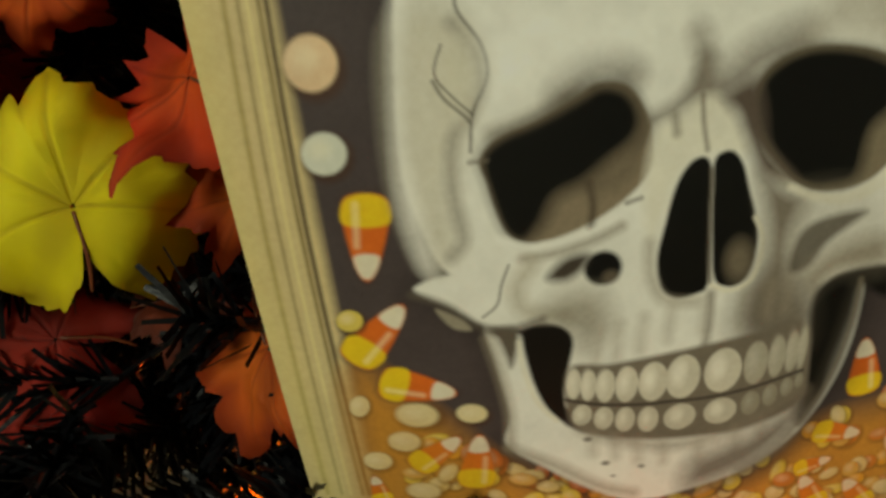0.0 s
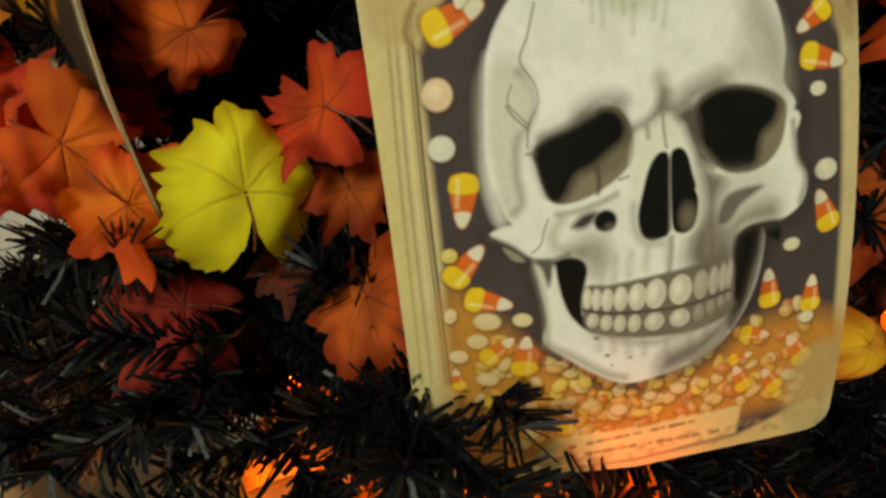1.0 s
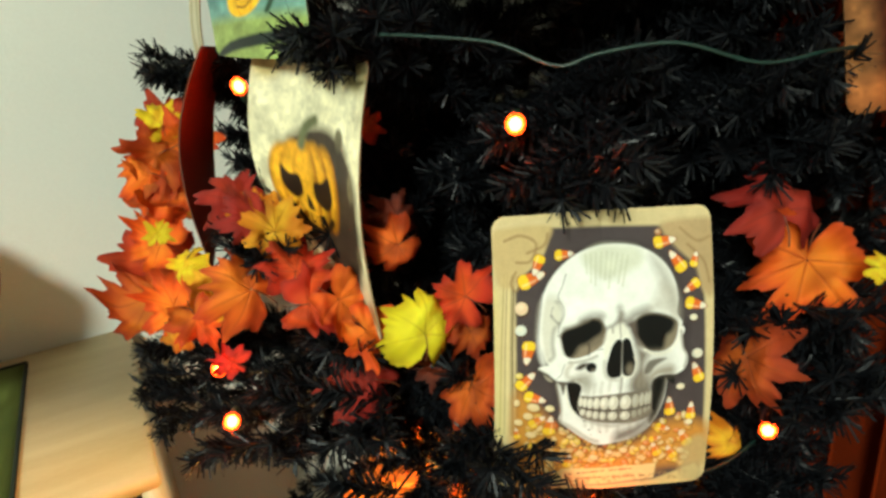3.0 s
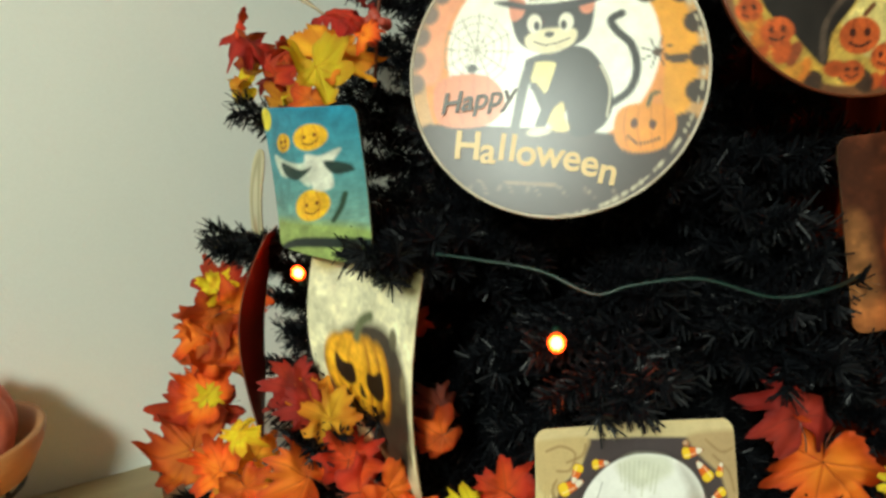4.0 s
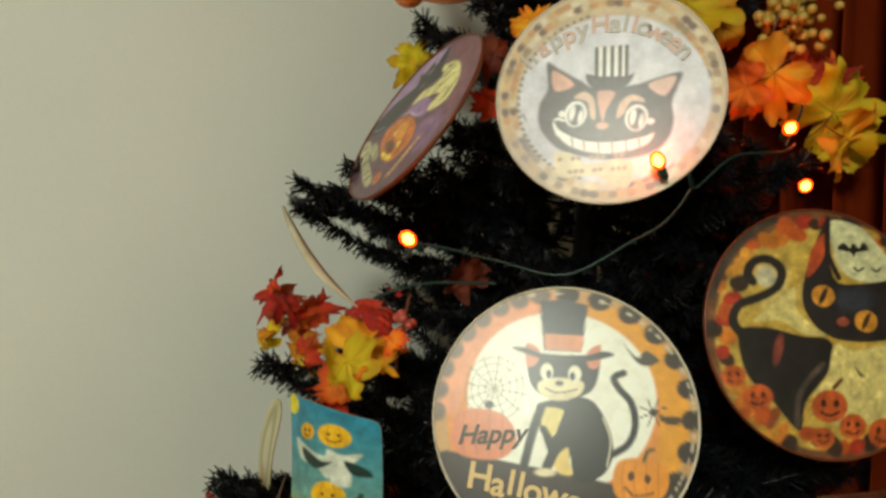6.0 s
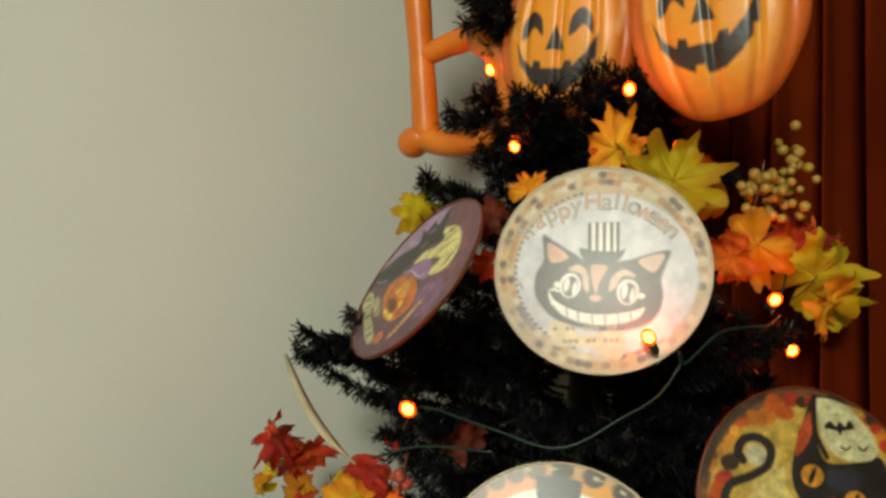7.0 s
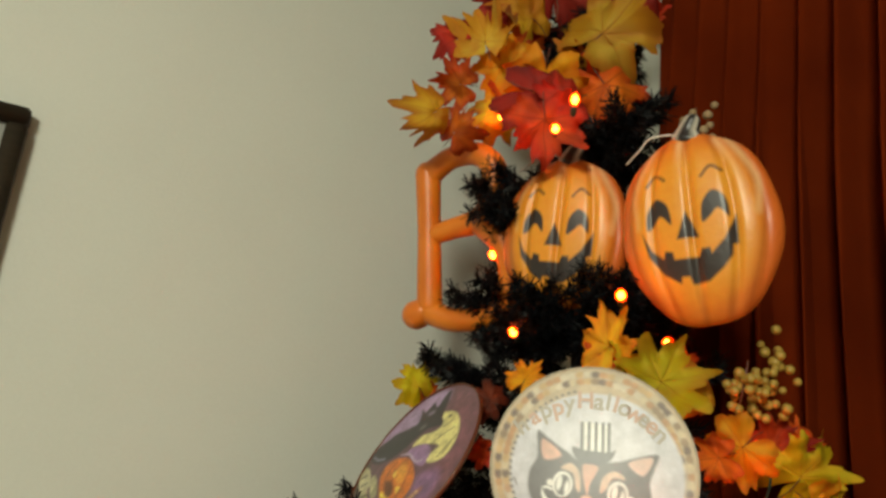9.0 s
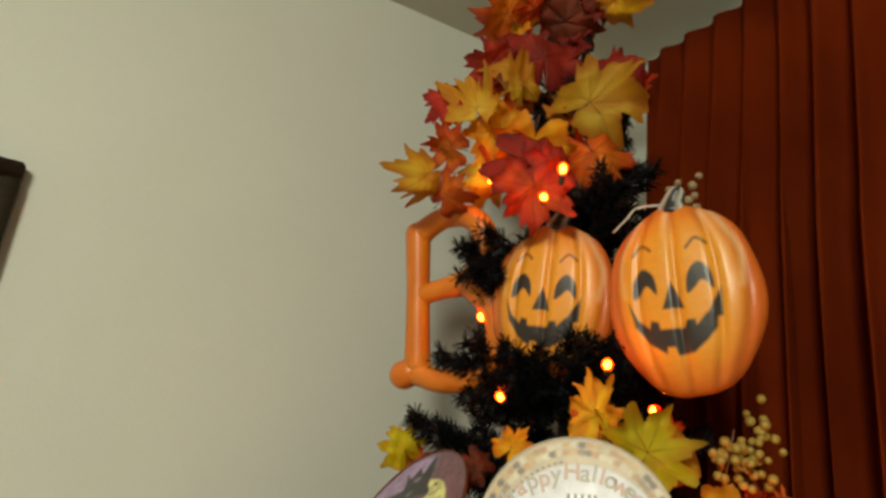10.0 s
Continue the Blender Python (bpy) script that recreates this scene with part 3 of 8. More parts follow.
part("trunk", tube([(0, 0, 0.02), (0, 0, 1.1), (0.0, 0, 2.28)], 0.02, 12, [0.022, 0.018, 0.006]), STEM, tree, "black metal pole")
for a in (20, 140, 260):
    c, s = math.cos(radians(a)), math.sin(radians(a))
    part("stand_leg", tube([(0.02 * c, 0.02 * s, 0.16), (0.2 * c, 0.2 * s, 0.03), (0.27 * c, 0.27 * s, 0.009)], 0.009, 8), STEM, tree)
z, turn_at = 0.30, 0.0
while z < 2.14:
    for _ in range(2 if z < 1.62 else 3):
        turn_at += 137.5
        a = radians(turn_at + rng_tree.uniform(-9, 9))
        reach = (spread(z) - 0.045) * rng_tree.uniform(0.80, 1.0)
        reach = max(reach, 0.07)
        if 0.36 < z < 0.82 and math.cos(a - radians(222)) > 0.05:
            continue
        if 0.80 < z < 0.93 and math.cos(a - radians(195)) > 0.35 and int(z * 1000) % 5 < 3:
            continue
        c, s = math.cos(a), math.sin(a)
        for _ in range(40):
            x, y = AXIS[0] + reach * c, AXIS[1] + reach * s
            if y > NORTH - 0.05 or x > 0.55 or (x < -0.13 and y > 0.40 and z < 0.78):
                reach *= 0.95
        rise = rng_tree.uniform(-0.05, 0.04)
        add_branch((AXIS[0] + 0.02 * c, AXIS[1] + 0.02 * s, z - 0.02), (AXIS[0] + reach * c, AXIS[1] + reach * s, z + rise))
    z += 0.0175
TIPS = [
    (-0.025, 0.565, 1.008),
    (-0.039, 0.457, 1.003),
    (-0.053, 0.496, 0.956),
    (-0.003, 0.563, 1.031),
    (-0.052, 0.376, 0.971),
    (0.012, 0.088, 0.878),
    (0.242, 0.028, 0.920),
    (0.224, 0.016, 0.873),
    (0.251, 0.013, 0.884),
    (0.253, 0.066, 1.030),
    (0.233, 0.086, 1.067),
    (0.276, 0.097, 1.096),
    (0.254, 0.104, 1.129),
    (0.265, 0.078, 1.067),
    (-0.062, 0.135, 0.822),
    (-0.128, 0.294, 0.819),
    (-0.168, 0.471, 0.797),
    (-0.012, 0.107, 0.817),
    (0.067, 0.041, 0.815),
    (-0.089, 0.231, 0.847),
    (-0.043, 0.173, 0.872),
    (-0.089, 0.517, 1.085),
    (-0.082, 0.264, 0.988),
    (-0.157, 0.549, 0.798),
    (-0.162, 0.411, 0.795),
    (-0.021, 0.233, 1.125),
    (-0.042, 0.206, 0.921),
    (-0.008, 0.511, 1.420),
    (-0.088, 0.544, 1.090),
    (-0.043, 0.537, 1.217),
    (0.050, 0.522, 1.441),
    (-0.015, 0.254, 1.114),
    (-0.002, 0.550, 1.397),
    (0.142, 0.536, 1.610),
    (0.146, 0.448, 1.833),
    (0.156, 0.442, 1.808),
    (0.162, 0.511, 1.703),
    (0.175, 0.467, 1.712),
    (0.195, 0.376, 1.694),
    (0.220, 0.362, 1.683),
    (0.245, 0.317, 1.683),
    (0.263, 0.280, 1.707),
    (0.274, 0.278, 1.684),
    (0.193, 0.445, 1.672),
    (0.261, 0.265, 1.900),
    (0.291, 0.278, 1.929),
    (0.176, 0.440, 1.865),
    (0.400, 0.276, 1.614),
    (0.363, 0.185, 1.440),
    (0.325, 0.382, 1.932),
    (0.392, 0.384, 1.999),
    (0.265, 0.089, 0.733),
    (0.246, 0.050, 0.721),
    (0.320, 0.080, 0.725),
    (0.223, 0.056, 0.703),
    (0.270, 0.034, 0.705),
    (0.277, 0.077, 0.774),
]
for p in TIPS:
    add_branch((AXIS[0], AXIS[1], p[2] - 0.04), p)
for p in ((0.080, 0.106, 1.025), (0.099, 0.103, 1.033)):
    add_branch((AXIS[0] - 0.1, AXIS[1] - 0.16, p[2] + 0.07), p)



# ---- leaves ----
PALETTE = {
    "yellow": ((226, 200, 12), (242, 222, 36), (212, 140, 8)),
    "lemon": ((228, 214, 14), (244, 232, 40), (176, 150, 10)),
    "amber": ((236, 152, 14), (248, 198, 38), (196, 84, 8)),
    "orange": ((230, 90, 8), (248, 140, 26), (160, 36, 6)),
    "scarlet": ((206, 50, 14), (234, 92, 24), (120, 20, 8)),
    "red": ((176, 34, 20), (204, 60, 28), (92, 14, 10)),
    "rust": ((194, 70, 10), (220, 104, 18), (120, 32, 6)),
    "gold": ((238, 172, 30), (248, 208, 72), (206, 104, 16)),
    "brown": ((110, 40, 14), (130, 52, 20), (60, 18, 8)),
}
VEINS = ((0, 1.0), (50, 0.95), (-50, 0.95), (100, 0.78), (-100, 0.78))
EDGE_AT = (0, 8, 14, 19, 27, 34, 41, 50, 57, 63, 72, 80, 90, 100, 109, 122, 140, 158, 170, 180)
EDGE_FAR = (1.00, 0.78, 0.72, 0.84, 0.55, 0.64, 0.80, 0.98, 0.76, 0.84, 0.55, 0.62, 0.74, 0.90, 0.66, 0.62, 0.72, 0.60, 0.30, 0.12)


def leaf_mesh(palette, seed):
    """A lobed maple leaf about one unit long, its stalk end at -y, tip at +y, bent and rippled."""
    rng = np.random.default_rng(seed)
    segs, rings = 132, 12
    a = np.linspace(-np.pi, np.pi, segs, endpoint=False)
    far = np.array(EDGE_FAR)
    left, right = far * rng.uniform(0.9, 1.1, len(far)), far * rng.uniform(0.9, 1.1, len(far))
    if palette == "lemon":
        left, right = np.where(far < 0.7, left ** 0.6, left), np.where(far < 0.7, right ** 0.6, right)
    left[0] = right[0]
    r = np.where(a < 0, np.interp(-a, np.radians(EDGE_AT), left), np.interp(a, np.radians(EDGE_AT), right))
    r += 0.05 * ((a * 31 / (2 * np.pi) + rng.uniform(0, 1)) % 1 - 0.5) * (r > 0.3)
    t, aa = np.meshgrid(np.linspace(0.02, 1, rings), a, indexing="ij")
    rr = t * r
    x, y = rr * np.sin(aa) * 0.62, rr * np.cos(aa) * 0.62
    ribs = np.zeros_like(x)
    for deg, far in VEINS:
        d = np.abs((aa - radians(deg) + np.pi) % (2 * np.pi) - np.pi)
        ribs = np.maximum(ribs, np.exp(-(d * rr / 0.012) ** 2) * (rr < far * 0.92))
    p = rng.uniform(0, 6, 4)
    z = 0.22 * np.sin(7 * x + p[0]) * rr + 0.20 * np.cos(6 * y + p[1]) * rr - rng.uniform(-0.12, 0.48) * rr**2 - rng.uniform(-0.2, 0.42) * x**2 - 0.016 * ribs + 0.05 * np.sin(aa * 7 + p[2]) * t**2 * r + 0.035 * np.sin(21 * x + p[1]) * np.cos(18 * y + p[3]) * t + 0.05 * np.sin(11 * x - 9 * y + p[2]) * t
    z += rng.choice((-1, 1)) * 0.15 * rr * np.min([np.abs((aa - radians(d) + np.pi) % (2 * np.pi) - np.pi) for d, _ in VEINS], axis=0)
    base, light, dark = (lin(c) for c in PALETTE[palette])
    mixv = np.clip(0.5 + 0.5 * np.sin(5 * x + p[3]) * np.cos(6 * y + p[0]) + 0.9 * (0.45 - t), 0, 1)[..., None]
    col = base * (1 - mixv) + light * mixv
    edge = (np.clip(t - 0.72, 0, 1) / 0.28)[..., None] * 0.6 * rng.uniform(0.4, 1)
    col = col * (1 - edge) + dark * edge
    patch = np.clip(np.sin(9 * x + p[1]) * np.sin(8 * y + p[2]) + 0.6 * np.sin(17 * x - 13 * y + p[0]), 0, 1)[..., None] * 0.45
    col = col * (1 - patch) + dark * patch
    col = col * (1 - 0.5 * ribs[..., None]) + dark * 0.5 * ribs[..., None]
    me = from_arrays("blade", np.stack([x, y, z], -1).reshape(-1, 3), grid_faces(segs, rings, True)[:, ::-1])
    ink_layer(me, col.reshape(-1, 3))
    return me


LEAVES = {name: [leaf_mesh(name, 40 * i + s) for s in range(5)] for i, name in enumerate(PALETTE)}
STALK = tube(spline([(0, -0.02, 0), (0.01, -0.2, -0.03), (-0.01, -0.34, -0.09)], 4), 0.008, 6)
STALK.materials.append(BROWN_BACK)
rng_leaf = random.Random(4)


def leaf(palette, size, at, tip, normal):
    """A silk leaf: its middle, the way its tip points, and the way its face looks."""
    n = Vector(normal).normalized()
    t = Vector(tip)
    t = (t - n * t.dot(n)).normalized()
    m = Matrix((t.cross(n), t, n)).transposed().to_4x4()
    colour = {"yellow": "golden yellow", "lemon": "bright lemon yellow", "amber": "amber yellow", "gold": "golden tan", "orange": "orange", "scarlet": "scarlet orange", "red": "dark red", "rust": "rusty orange", "brown": "brown"}[palette]
    ob = thing("maple_leaf", f"{colour} silk maple leaf on the black tree", "leaf", Matrix.Translation(at) @ m @ Matrix.Scale(size, 4), "silk maple leaves")
    part("blade", rng_leaf.choice(LEAVES[palette]), LEAF, ob)
    part("stalk", STALK, BROWN_BACK, ob)
    return ob


leaf('lemon', 0.052, (0.011, 0.160, 0.937), (0.194, 0.428, 0.883), (-0.061, -0.921, 0.460))
leaf('scarlet', 0.05, (0.041, 0.159, 0.955), (-0.483, 0.749, 0.389), (-0.372, -0.627, 0.746))
leaf('rust', 0.036, (0.045, 0.164, 0.925), (0.150, -0.375, -0.899), (-0.076, -0.990, 0.401))
leaf('red', 0.062, (-0.013, 0.209, 0.885), (-0.845, 0.240, 0.282), (0.137, -0.726, 1.026))
leaf('brown', 0.036, (0.022, 0.183, 0.896), (0.841, -0.149, -0.217), (0.183, -0.692, 1.185))
leaf('rust', 0.054, (0.035, 0.147, 0.894), (-0.082, -0.635, -0.733), (-0.643, -0.589, 0.582))
leaf('orange', 0.062, (-0.078, 0.237, 0.966), (-0.671, 0.161, 0.538), (0.188, -0.921, 0.509))
leaf('scarlet', 0.05, (-0.046, 0.219, 0.952), (0.828, -0.024, -0.212), (0.151, -0.858, 0.688))
leaf('scarlet', 0.05, (-0.048, 0.232, 0.972), (0.436, 0.479, 0.712), (-0.128, -0.746, 0.580))
leaf('orange', 0.046, (-0.029, 0.205, 0.956), (0.590, -0.227, -0.638), (0.237, -0.988, 0.571))
leaf('orange', 0.044, (-0.019, 0.187, 0.936), (0.319, -0.027, -0.717), (0.409, -1.298, 0.230))
leaf('amber', 0.05, (-0.052, 0.256, 0.995), (-0.020, 0.253, 0.930), (0.159, -1.031, 0.283))
leaf('red', 0.044, (-0.064, 0.268, 1.002), (-0.505, 0.199, 0.712), (0.139, -0.952, 0.364))
leaf('red', 0.03, (-0.097, 0.274, 0.897), (-0.763, 0.264, 0.428), (0.231, -0.752, 0.876))
leaf('amber', 0.05, (-0.056, 0.270, 0.997), (0.601, 0.334, 0.628), (0.101, -1.014, 0.443))
leaf('red', 0.05, (-0.068, 0.289, 1.012), (-0.259, 0.440, 0.860), (0.059, -0.963, 0.511))
leaf('amber', 0.066, (-0.089, 0.419, 0.889), (-0.74, 0.59, 0.33), (0.10, -0.52, 0.14))
leaf('orange', 0.062, (-0.123, 0.401, 0.899), (-0.78, 0.57, 0.27), (-0.64, -1.30, 0.85))
leaf('yellow', 0.030, (-0.119, 0.466, 0.944), (0.32, 0.33, 0.89), (-0.19, -0.32, 0.33))
leaf('red', 0.07, (0.247, 0.091, 0.982), (0.17, 0.42, 0.89), (-0.10, -0.85, 0.93))
leaf('orange', 0.08, (0.262, 0.079, 0.946), (-0.448, -0.126, -0.878), (-0.822, -0.389, 0.475))
leaf('rust', 0.066, (0.202, 0.072, 0.894), (0.14, -0.55, -0.83), (-0.74, -0.27, 0.38))
leaf('amber', 0.032, (0.173, 0.056, 0.850), (-0.70, -0.02, -0.71), (-0.29, -1.01, 0.45))
leaf('yellow', 0.019, (0.248, 0.022, 0.965), (0.85, -0.52, -0.11), (-0.55, -0.95, 0.54))
leaf('red', 0.041, (-0.003, 0.272, 0.952), (-0.21, -0.40, -0.89), (0.13, -0.29, 0.16))
leaf('brown', 0.049, (0.004, 0.260, 0.975), (0.46, 0.23, 0.85), (-0.33, -0.34, 0.65))
leaf('scarlet', 0.086, (-0.127, 0.590, 0.880), (-0.49, 0.49, 0.72), (-0.50, -1.14, 0.81))
leaf('orange', 0.099, (-0.137, 0.545, 0.854), (-0.91, 0.33, -0.24), (0.08, -0.47, 0.86))
leaf('scarlet', 0.057, (-0.096, 0.556, 0.890), (-0.88, 0.25, -0.40), (0.08, -0.87, 0.67))
leaf('orange', 0.073, (-0.114, 0.542, 0.913), (-0.67, 0.51, 0.55), (-0.20, -1.23, 0.72))
leaf('amber', 0.060, (-0.083, 0.557, 0.948), (0.91, -0.31, 0.28), (-0.88, -1.32, 0.46))
leaf('orange', 0.081, (-0.093, 0.537, 0.971), (-0.26, 0.44, 0.86), (0.12, -0.42, 0.40))
leaf('yellow', 0.042, (-0.088, 0.527, 1.037), (-0.10, 0.39, 0.91), (-0.16, -1.18, 0.69))
leaf('scarlet', 0.048, (-0.083, 0.541, 0.978), (-0.03, 0.37, 0.93), (-0.33, -1.22, 0.14))
leaf('orange', 0.067, (-0.098, 0.530, 1.005), (-0.91, 0.33, -0.24), (-0.31, -1.10, -0.16))
leaf('rust', 0.069, (-0.110, 0.536, 0.950), (0.91, -0.33, 0.24), (-0.00, -0.32, -0.13))
leaf('scarlet', 0.070, (-0.077, 0.574, 1.022), (0.45, 0.13, 0.89), (-0.23, -0.56, 0.47))
leaf('orange', 0.074, (-0.073, 0.537, 1.008), (0.63, 0.00, 0.77), (-0.06, -0.96, -0.06))
leaf('yellow', 0.039, (-0.106, 0.359, 0.953), (-0.63, -0.00, -0.77), (-0.62, -0.56, 0.73))
leaf('amber', 0.024, (-0.098, 0.278, 0.934), (-0.22, -0.26, -0.94), (-0.89, -0.73, -0.18))
leaf('amber', 0.036, (-0.122, 0.365, 0.886), (-0.65, 0.51, 0.56), (-0.11, -1.24, 0.47))
leaf('orange', 0.050, (-0.110, 0.347, 0.907), (0.26, -0.44, -0.86), (-0.15, -1.05, 0.74))
leaf('orange', 0.041, (-0.083, 0.527, 0.964), (0.90, -0.28, 0.35), (-0.60, -1.09, 0.50))
leaf('orange', 0.055, (-0.109, 0.527, 0.990), (-0.84, 0.48, 0.25), (0.14, -0.85, 0.87))
leaf('scarlet', 0.034, (0.027, 0.275, 1.049), (0.22, 0.26, 0.94), (-0.60, -1.33, 0.43))
leaf('red', 0.03, (0.005, 0.274, 0.969), (0.90, -0.43, -0.05), (-0.61, -1.02, 0.73))
leaf('brown', 0.051, (0.009, 0.254, 0.976), (-0.06, -0.33, -0.94), (-0.91, -1.19, 0.22))
leaf('brown', 0.037, (0.032, 0.237, 0.989), (0.41, 0.15, 0.90), (-0.07, -1.05, 0.35))
leaf('rust', 0.044, (0.022, 0.218, 0.977), (-0.91, 0.33, -0.24), (-0.27, -1.24, -0.18))
leaf('rust', 0.050, (-0.015, 0.599, 1.283), (0.890, -0.450, 0.070), (-1.056, -0.651, 0.608))
leaf('amber', 0.039, (-0.005, 0.607, 1.257), (-0.974, 0.675, -0.481), (-0.872, 0.094, 0.311))
leaf('red', 0.057, (-0.011, 0.565, 1.286), (-0.180, 0.080, 0.980), (0.113, -0.776, 1.085))
leaf('scarlet', 0.045, (-0.023, 0.573, 1.304), (0.046, 0.483, 0.343), (-1.110, -0.214, 0.468))
leaf('red', 0.041, (0.016, 0.609, 1.247), (0.440, -0.230, 0.870), (-0.459, -1.376, 0.832))
leaf('scarlet', 0.032, (0.020, 0.622, 1.265), (0.428, 0.842, -0.210), (-0.079, -0.622, 0.916))
leaf('scarlet', 0.053, (0.030, 0.572, 1.266), (0.420, -0.220, 0.880), (0.181, -1.123, -0.170))
leaf('orange', 0.042, (0.021, 0.600, 1.260), (0.253, -0.398, 0.014), (-0.660, -0.744, 0.461))
leaf('orange', 0.026, (0.043, 0.407, 1.282), (-0.640, 0.310, 0.700), (-0.144, -0.595, 0.115))
leaf('red', 0.020, (0.069, 0.428, 1.307), (0.343, -0.674, 0.721), (0.150, -0.024, 0.440))
leaf('yellow', 0.035, (0.015, 0.401, 1.279), (-0.030, -0.000, 1.000), (-0.378, -0.708, 0.954))
leaf('amber', 0.028, (0.024, 0.388, 1.252), (0.708, 0.980, -0.823), (-0.079, -0.666, -0.104))
leaf('red', 0.056, (0.040, 0.400, 1.293), (-0.540, 0.280, -0.790), (-0.215, -0.404, 0.902))
leaf('scarlet', 0.044, (0.022, 0.407, 1.265), (0.437, -0.338, 0.762), (0.173, -0.543, 0.998))
leaf('amber', 0.072, (0.014, 0.373, 1.261), (0.830, -0.420, 0.370), (-0.701, -0.875, 1.010))
leaf('yellow', 0.057, (-0.004, 0.355, 1.253), (0.221, -0.688, -0.915), (0.015, -0.792, 0.946))
leaf('scarlet', 0.038, (-0.021, 0.423, 1.249), (-0.530, 0.250, 0.810), (-0.833, -0.124, -0.055))
leaf('orange', 0.030, (-0.015, 0.432, 1.252), (0.119, 0.240, 0.881), (-0.490, -0.639, 0.636))
leaf('orange', 0.047, (-0.002, 0.388, 1.227), (-0.130, 0.080, -0.990), (-0.826, -0.839, 1.299))
leaf('red', 0.037, (0.004, 0.391, 1.198), (-0.170, 0.160, -0.960), (-0.338, -0.378, -0.222))
leaf('orange', 0.029, (0.032, 0.334, 1.274), (0.890, -0.440, -0.150), (-0.775, -0.797, 1.161))
leaf('red', 0.023, (0.030, 0.346, 1.285), (-0.956, -0.879, 0.352), (0.149, -0.874, 0.293))
leaf('yellow', 0.034, (-0.025, 0.571, 1.237), (-0.880, 0.440, -0.200), (-0.487, -0.688, -0.340))
leaf('amber', 0.026, (-0.029, 0.563, 1.240), (-0.399, -0.246, 0.545), (-1.162, -0.460, 0.656))
leaf('amber', 0.055, (0.021, 0.578, 1.218), (-0.890, 0.440, 0.150), (-0.861, -0.765, 0.285))
leaf('yellow', 0.043, (0.013, 0.559, 1.212), (0.396, -0.796, -0.356), (-0.733, -0.116, 0.270))
leaf('brown', 0.049, (0.102, 0.326, 1.327), (-0.36, 0.32, 0.88), (-0.31, -0.74, -0.33))
leaf('orange', 0.052, (0.168, 0.555, 1.554), (-0.09, -0.15, 0.98), (-0.61, -1.47, -0.49))
leaf('yellow', 0.065, (0.142, 0.539, 1.570), (-0.57, 0.12, 0.81), (-0.30, -0.92, 0.02))
leaf('amber', 0.05, (0.181, 0.351, 1.580), (0.32, -0.33, 0.89), (-0.60, -0.65, 0.09))
leaf('amber', 0.078, (0.248, 0.291, 1.622), (-0.62, 0.15, 0.77), (-1.03, -0.33, -0.56))
leaf('yellow', 0.094, (0.280, 0.245, 1.588), (0.32, -0.33, 0.89), (-0.96, -1.37, 0.02))
leaf('orange', 0.048, (0.248, 0.304, 1.616), (0.88, -0.46, 0.11), (-0.56, -1.11, 0.23))
leaf('yellow', 0.054, (0.261, 0.279, 1.603), (-0.57, 0.12, 0.81), (0.07, -1.16, -0.22))
leaf('orange', 0.058, (0.338, 0.274, 1.614), (0.70, -0.21, -0.68), (-0.45, -1.34, -0.50))
leaf('amber', 0.075, (0.335, 0.253, 1.577), (0.84, -0.33, -0.43), (-0.33, -1.08, -0.33))
leaf('scarlet', 0.035, (0.141, 0.361, 1.499), (-0.78, 0.47, -0.41), (-0.64, -1.03, -0.07))
leaf('brown', 0.050, (0.162, 0.391, 1.555), (-0.84, 0.33, 0.43), (-0.66, -1.02, 0.12))
leaf('amber', 0.081, (0.370, 0.219, 1.530), (-0.59, 0.43, -0.69), (-0.96, -0.81, 0.08))
leaf('orange', 0.054, (0.503, 0.259, 1.538), (0.05, -0.22, 0.97), (-0.02, -0.79, -0.40))
leaf('scarlet', 0.070, (0.463, 0.252, 1.534), (0.32, -0.33, 0.89), (-0.65, -1.19, 0.16))
leaf('orange', 0.078, (0.513, 0.262, 1.541), (-0.89, 0.45, -0.07), (-0.59, -0.91, 0.06))
leaf('yellow', 0.106, (0.489, 0.238, 1.505), (0.46, -0.39, 0.80), (-0.72, -1.23, -0.25))
leaf('yellow', 0.073, (0.527, 0.246, 1.473), (0.20, -0.28, 0.94), (-0.69, -1.22, -0.70))
leaf('amber', 0.085, (0.498, 0.226, 1.476), (0.84, -0.33, -0.43), (-0.22, -1.32, -0.37))
leaf('orange', 0.055, (0.349, 0.232, 1.517), (-0.78, 0.47, -0.41), (-0.62, -0.52, -0.24))
leaf('orange', 0.073, (0.123, 0.471, 1.904), (0.43, -0.50, 0.75), (-1.03, -1.07, -0.63))
leaf('amber', 0.081, (0.084, 0.453, 1.916), (-0.63, 0.53, -0.56), (-0.04, -1.21, -0.49))
leaf('orange', 0.070, (0.123, 0.465, 1.974), (-0.90, 0.44, 0.06), (-0.27, -0.42, -0.37))
leaf('red', 0.072, (0.113, 0.470, 2.042), (-0.90, 0.38, 0.22), (-0.73, -1.26, -0.28))
leaf('orange', 0.077, (0.197, 0.454, 2.034), (-0.23, -0.23, 0.94), (-0.27, -1.13, -0.76))
leaf('gold', 0.088, (0.143, 0.444, 2.037), (-0.53, -0.05, 0.85), (-0.77, -0.51, 0.06))
leaf('amber', 0.063, (0.191, 0.470, 2.037), (0.49, 0.07, -0.87), (-0.33, -1.10, -0.27))
leaf('amber', 0.088, (0.176, 0.449, 2.015), (0.53, 0.05, -0.85), (-0.78, -1.09, 0.02))
leaf('orange', 0.093, (0.216, 0.461, 1.985), (0.81, -0.22, -0.54), (-0.28, -0.29, 0.14))
leaf('amber', 0.118, (0.220, 0.408, 1.992), (0.09, 0.31, -0.95), (-0.28, -0.51, -0.48))
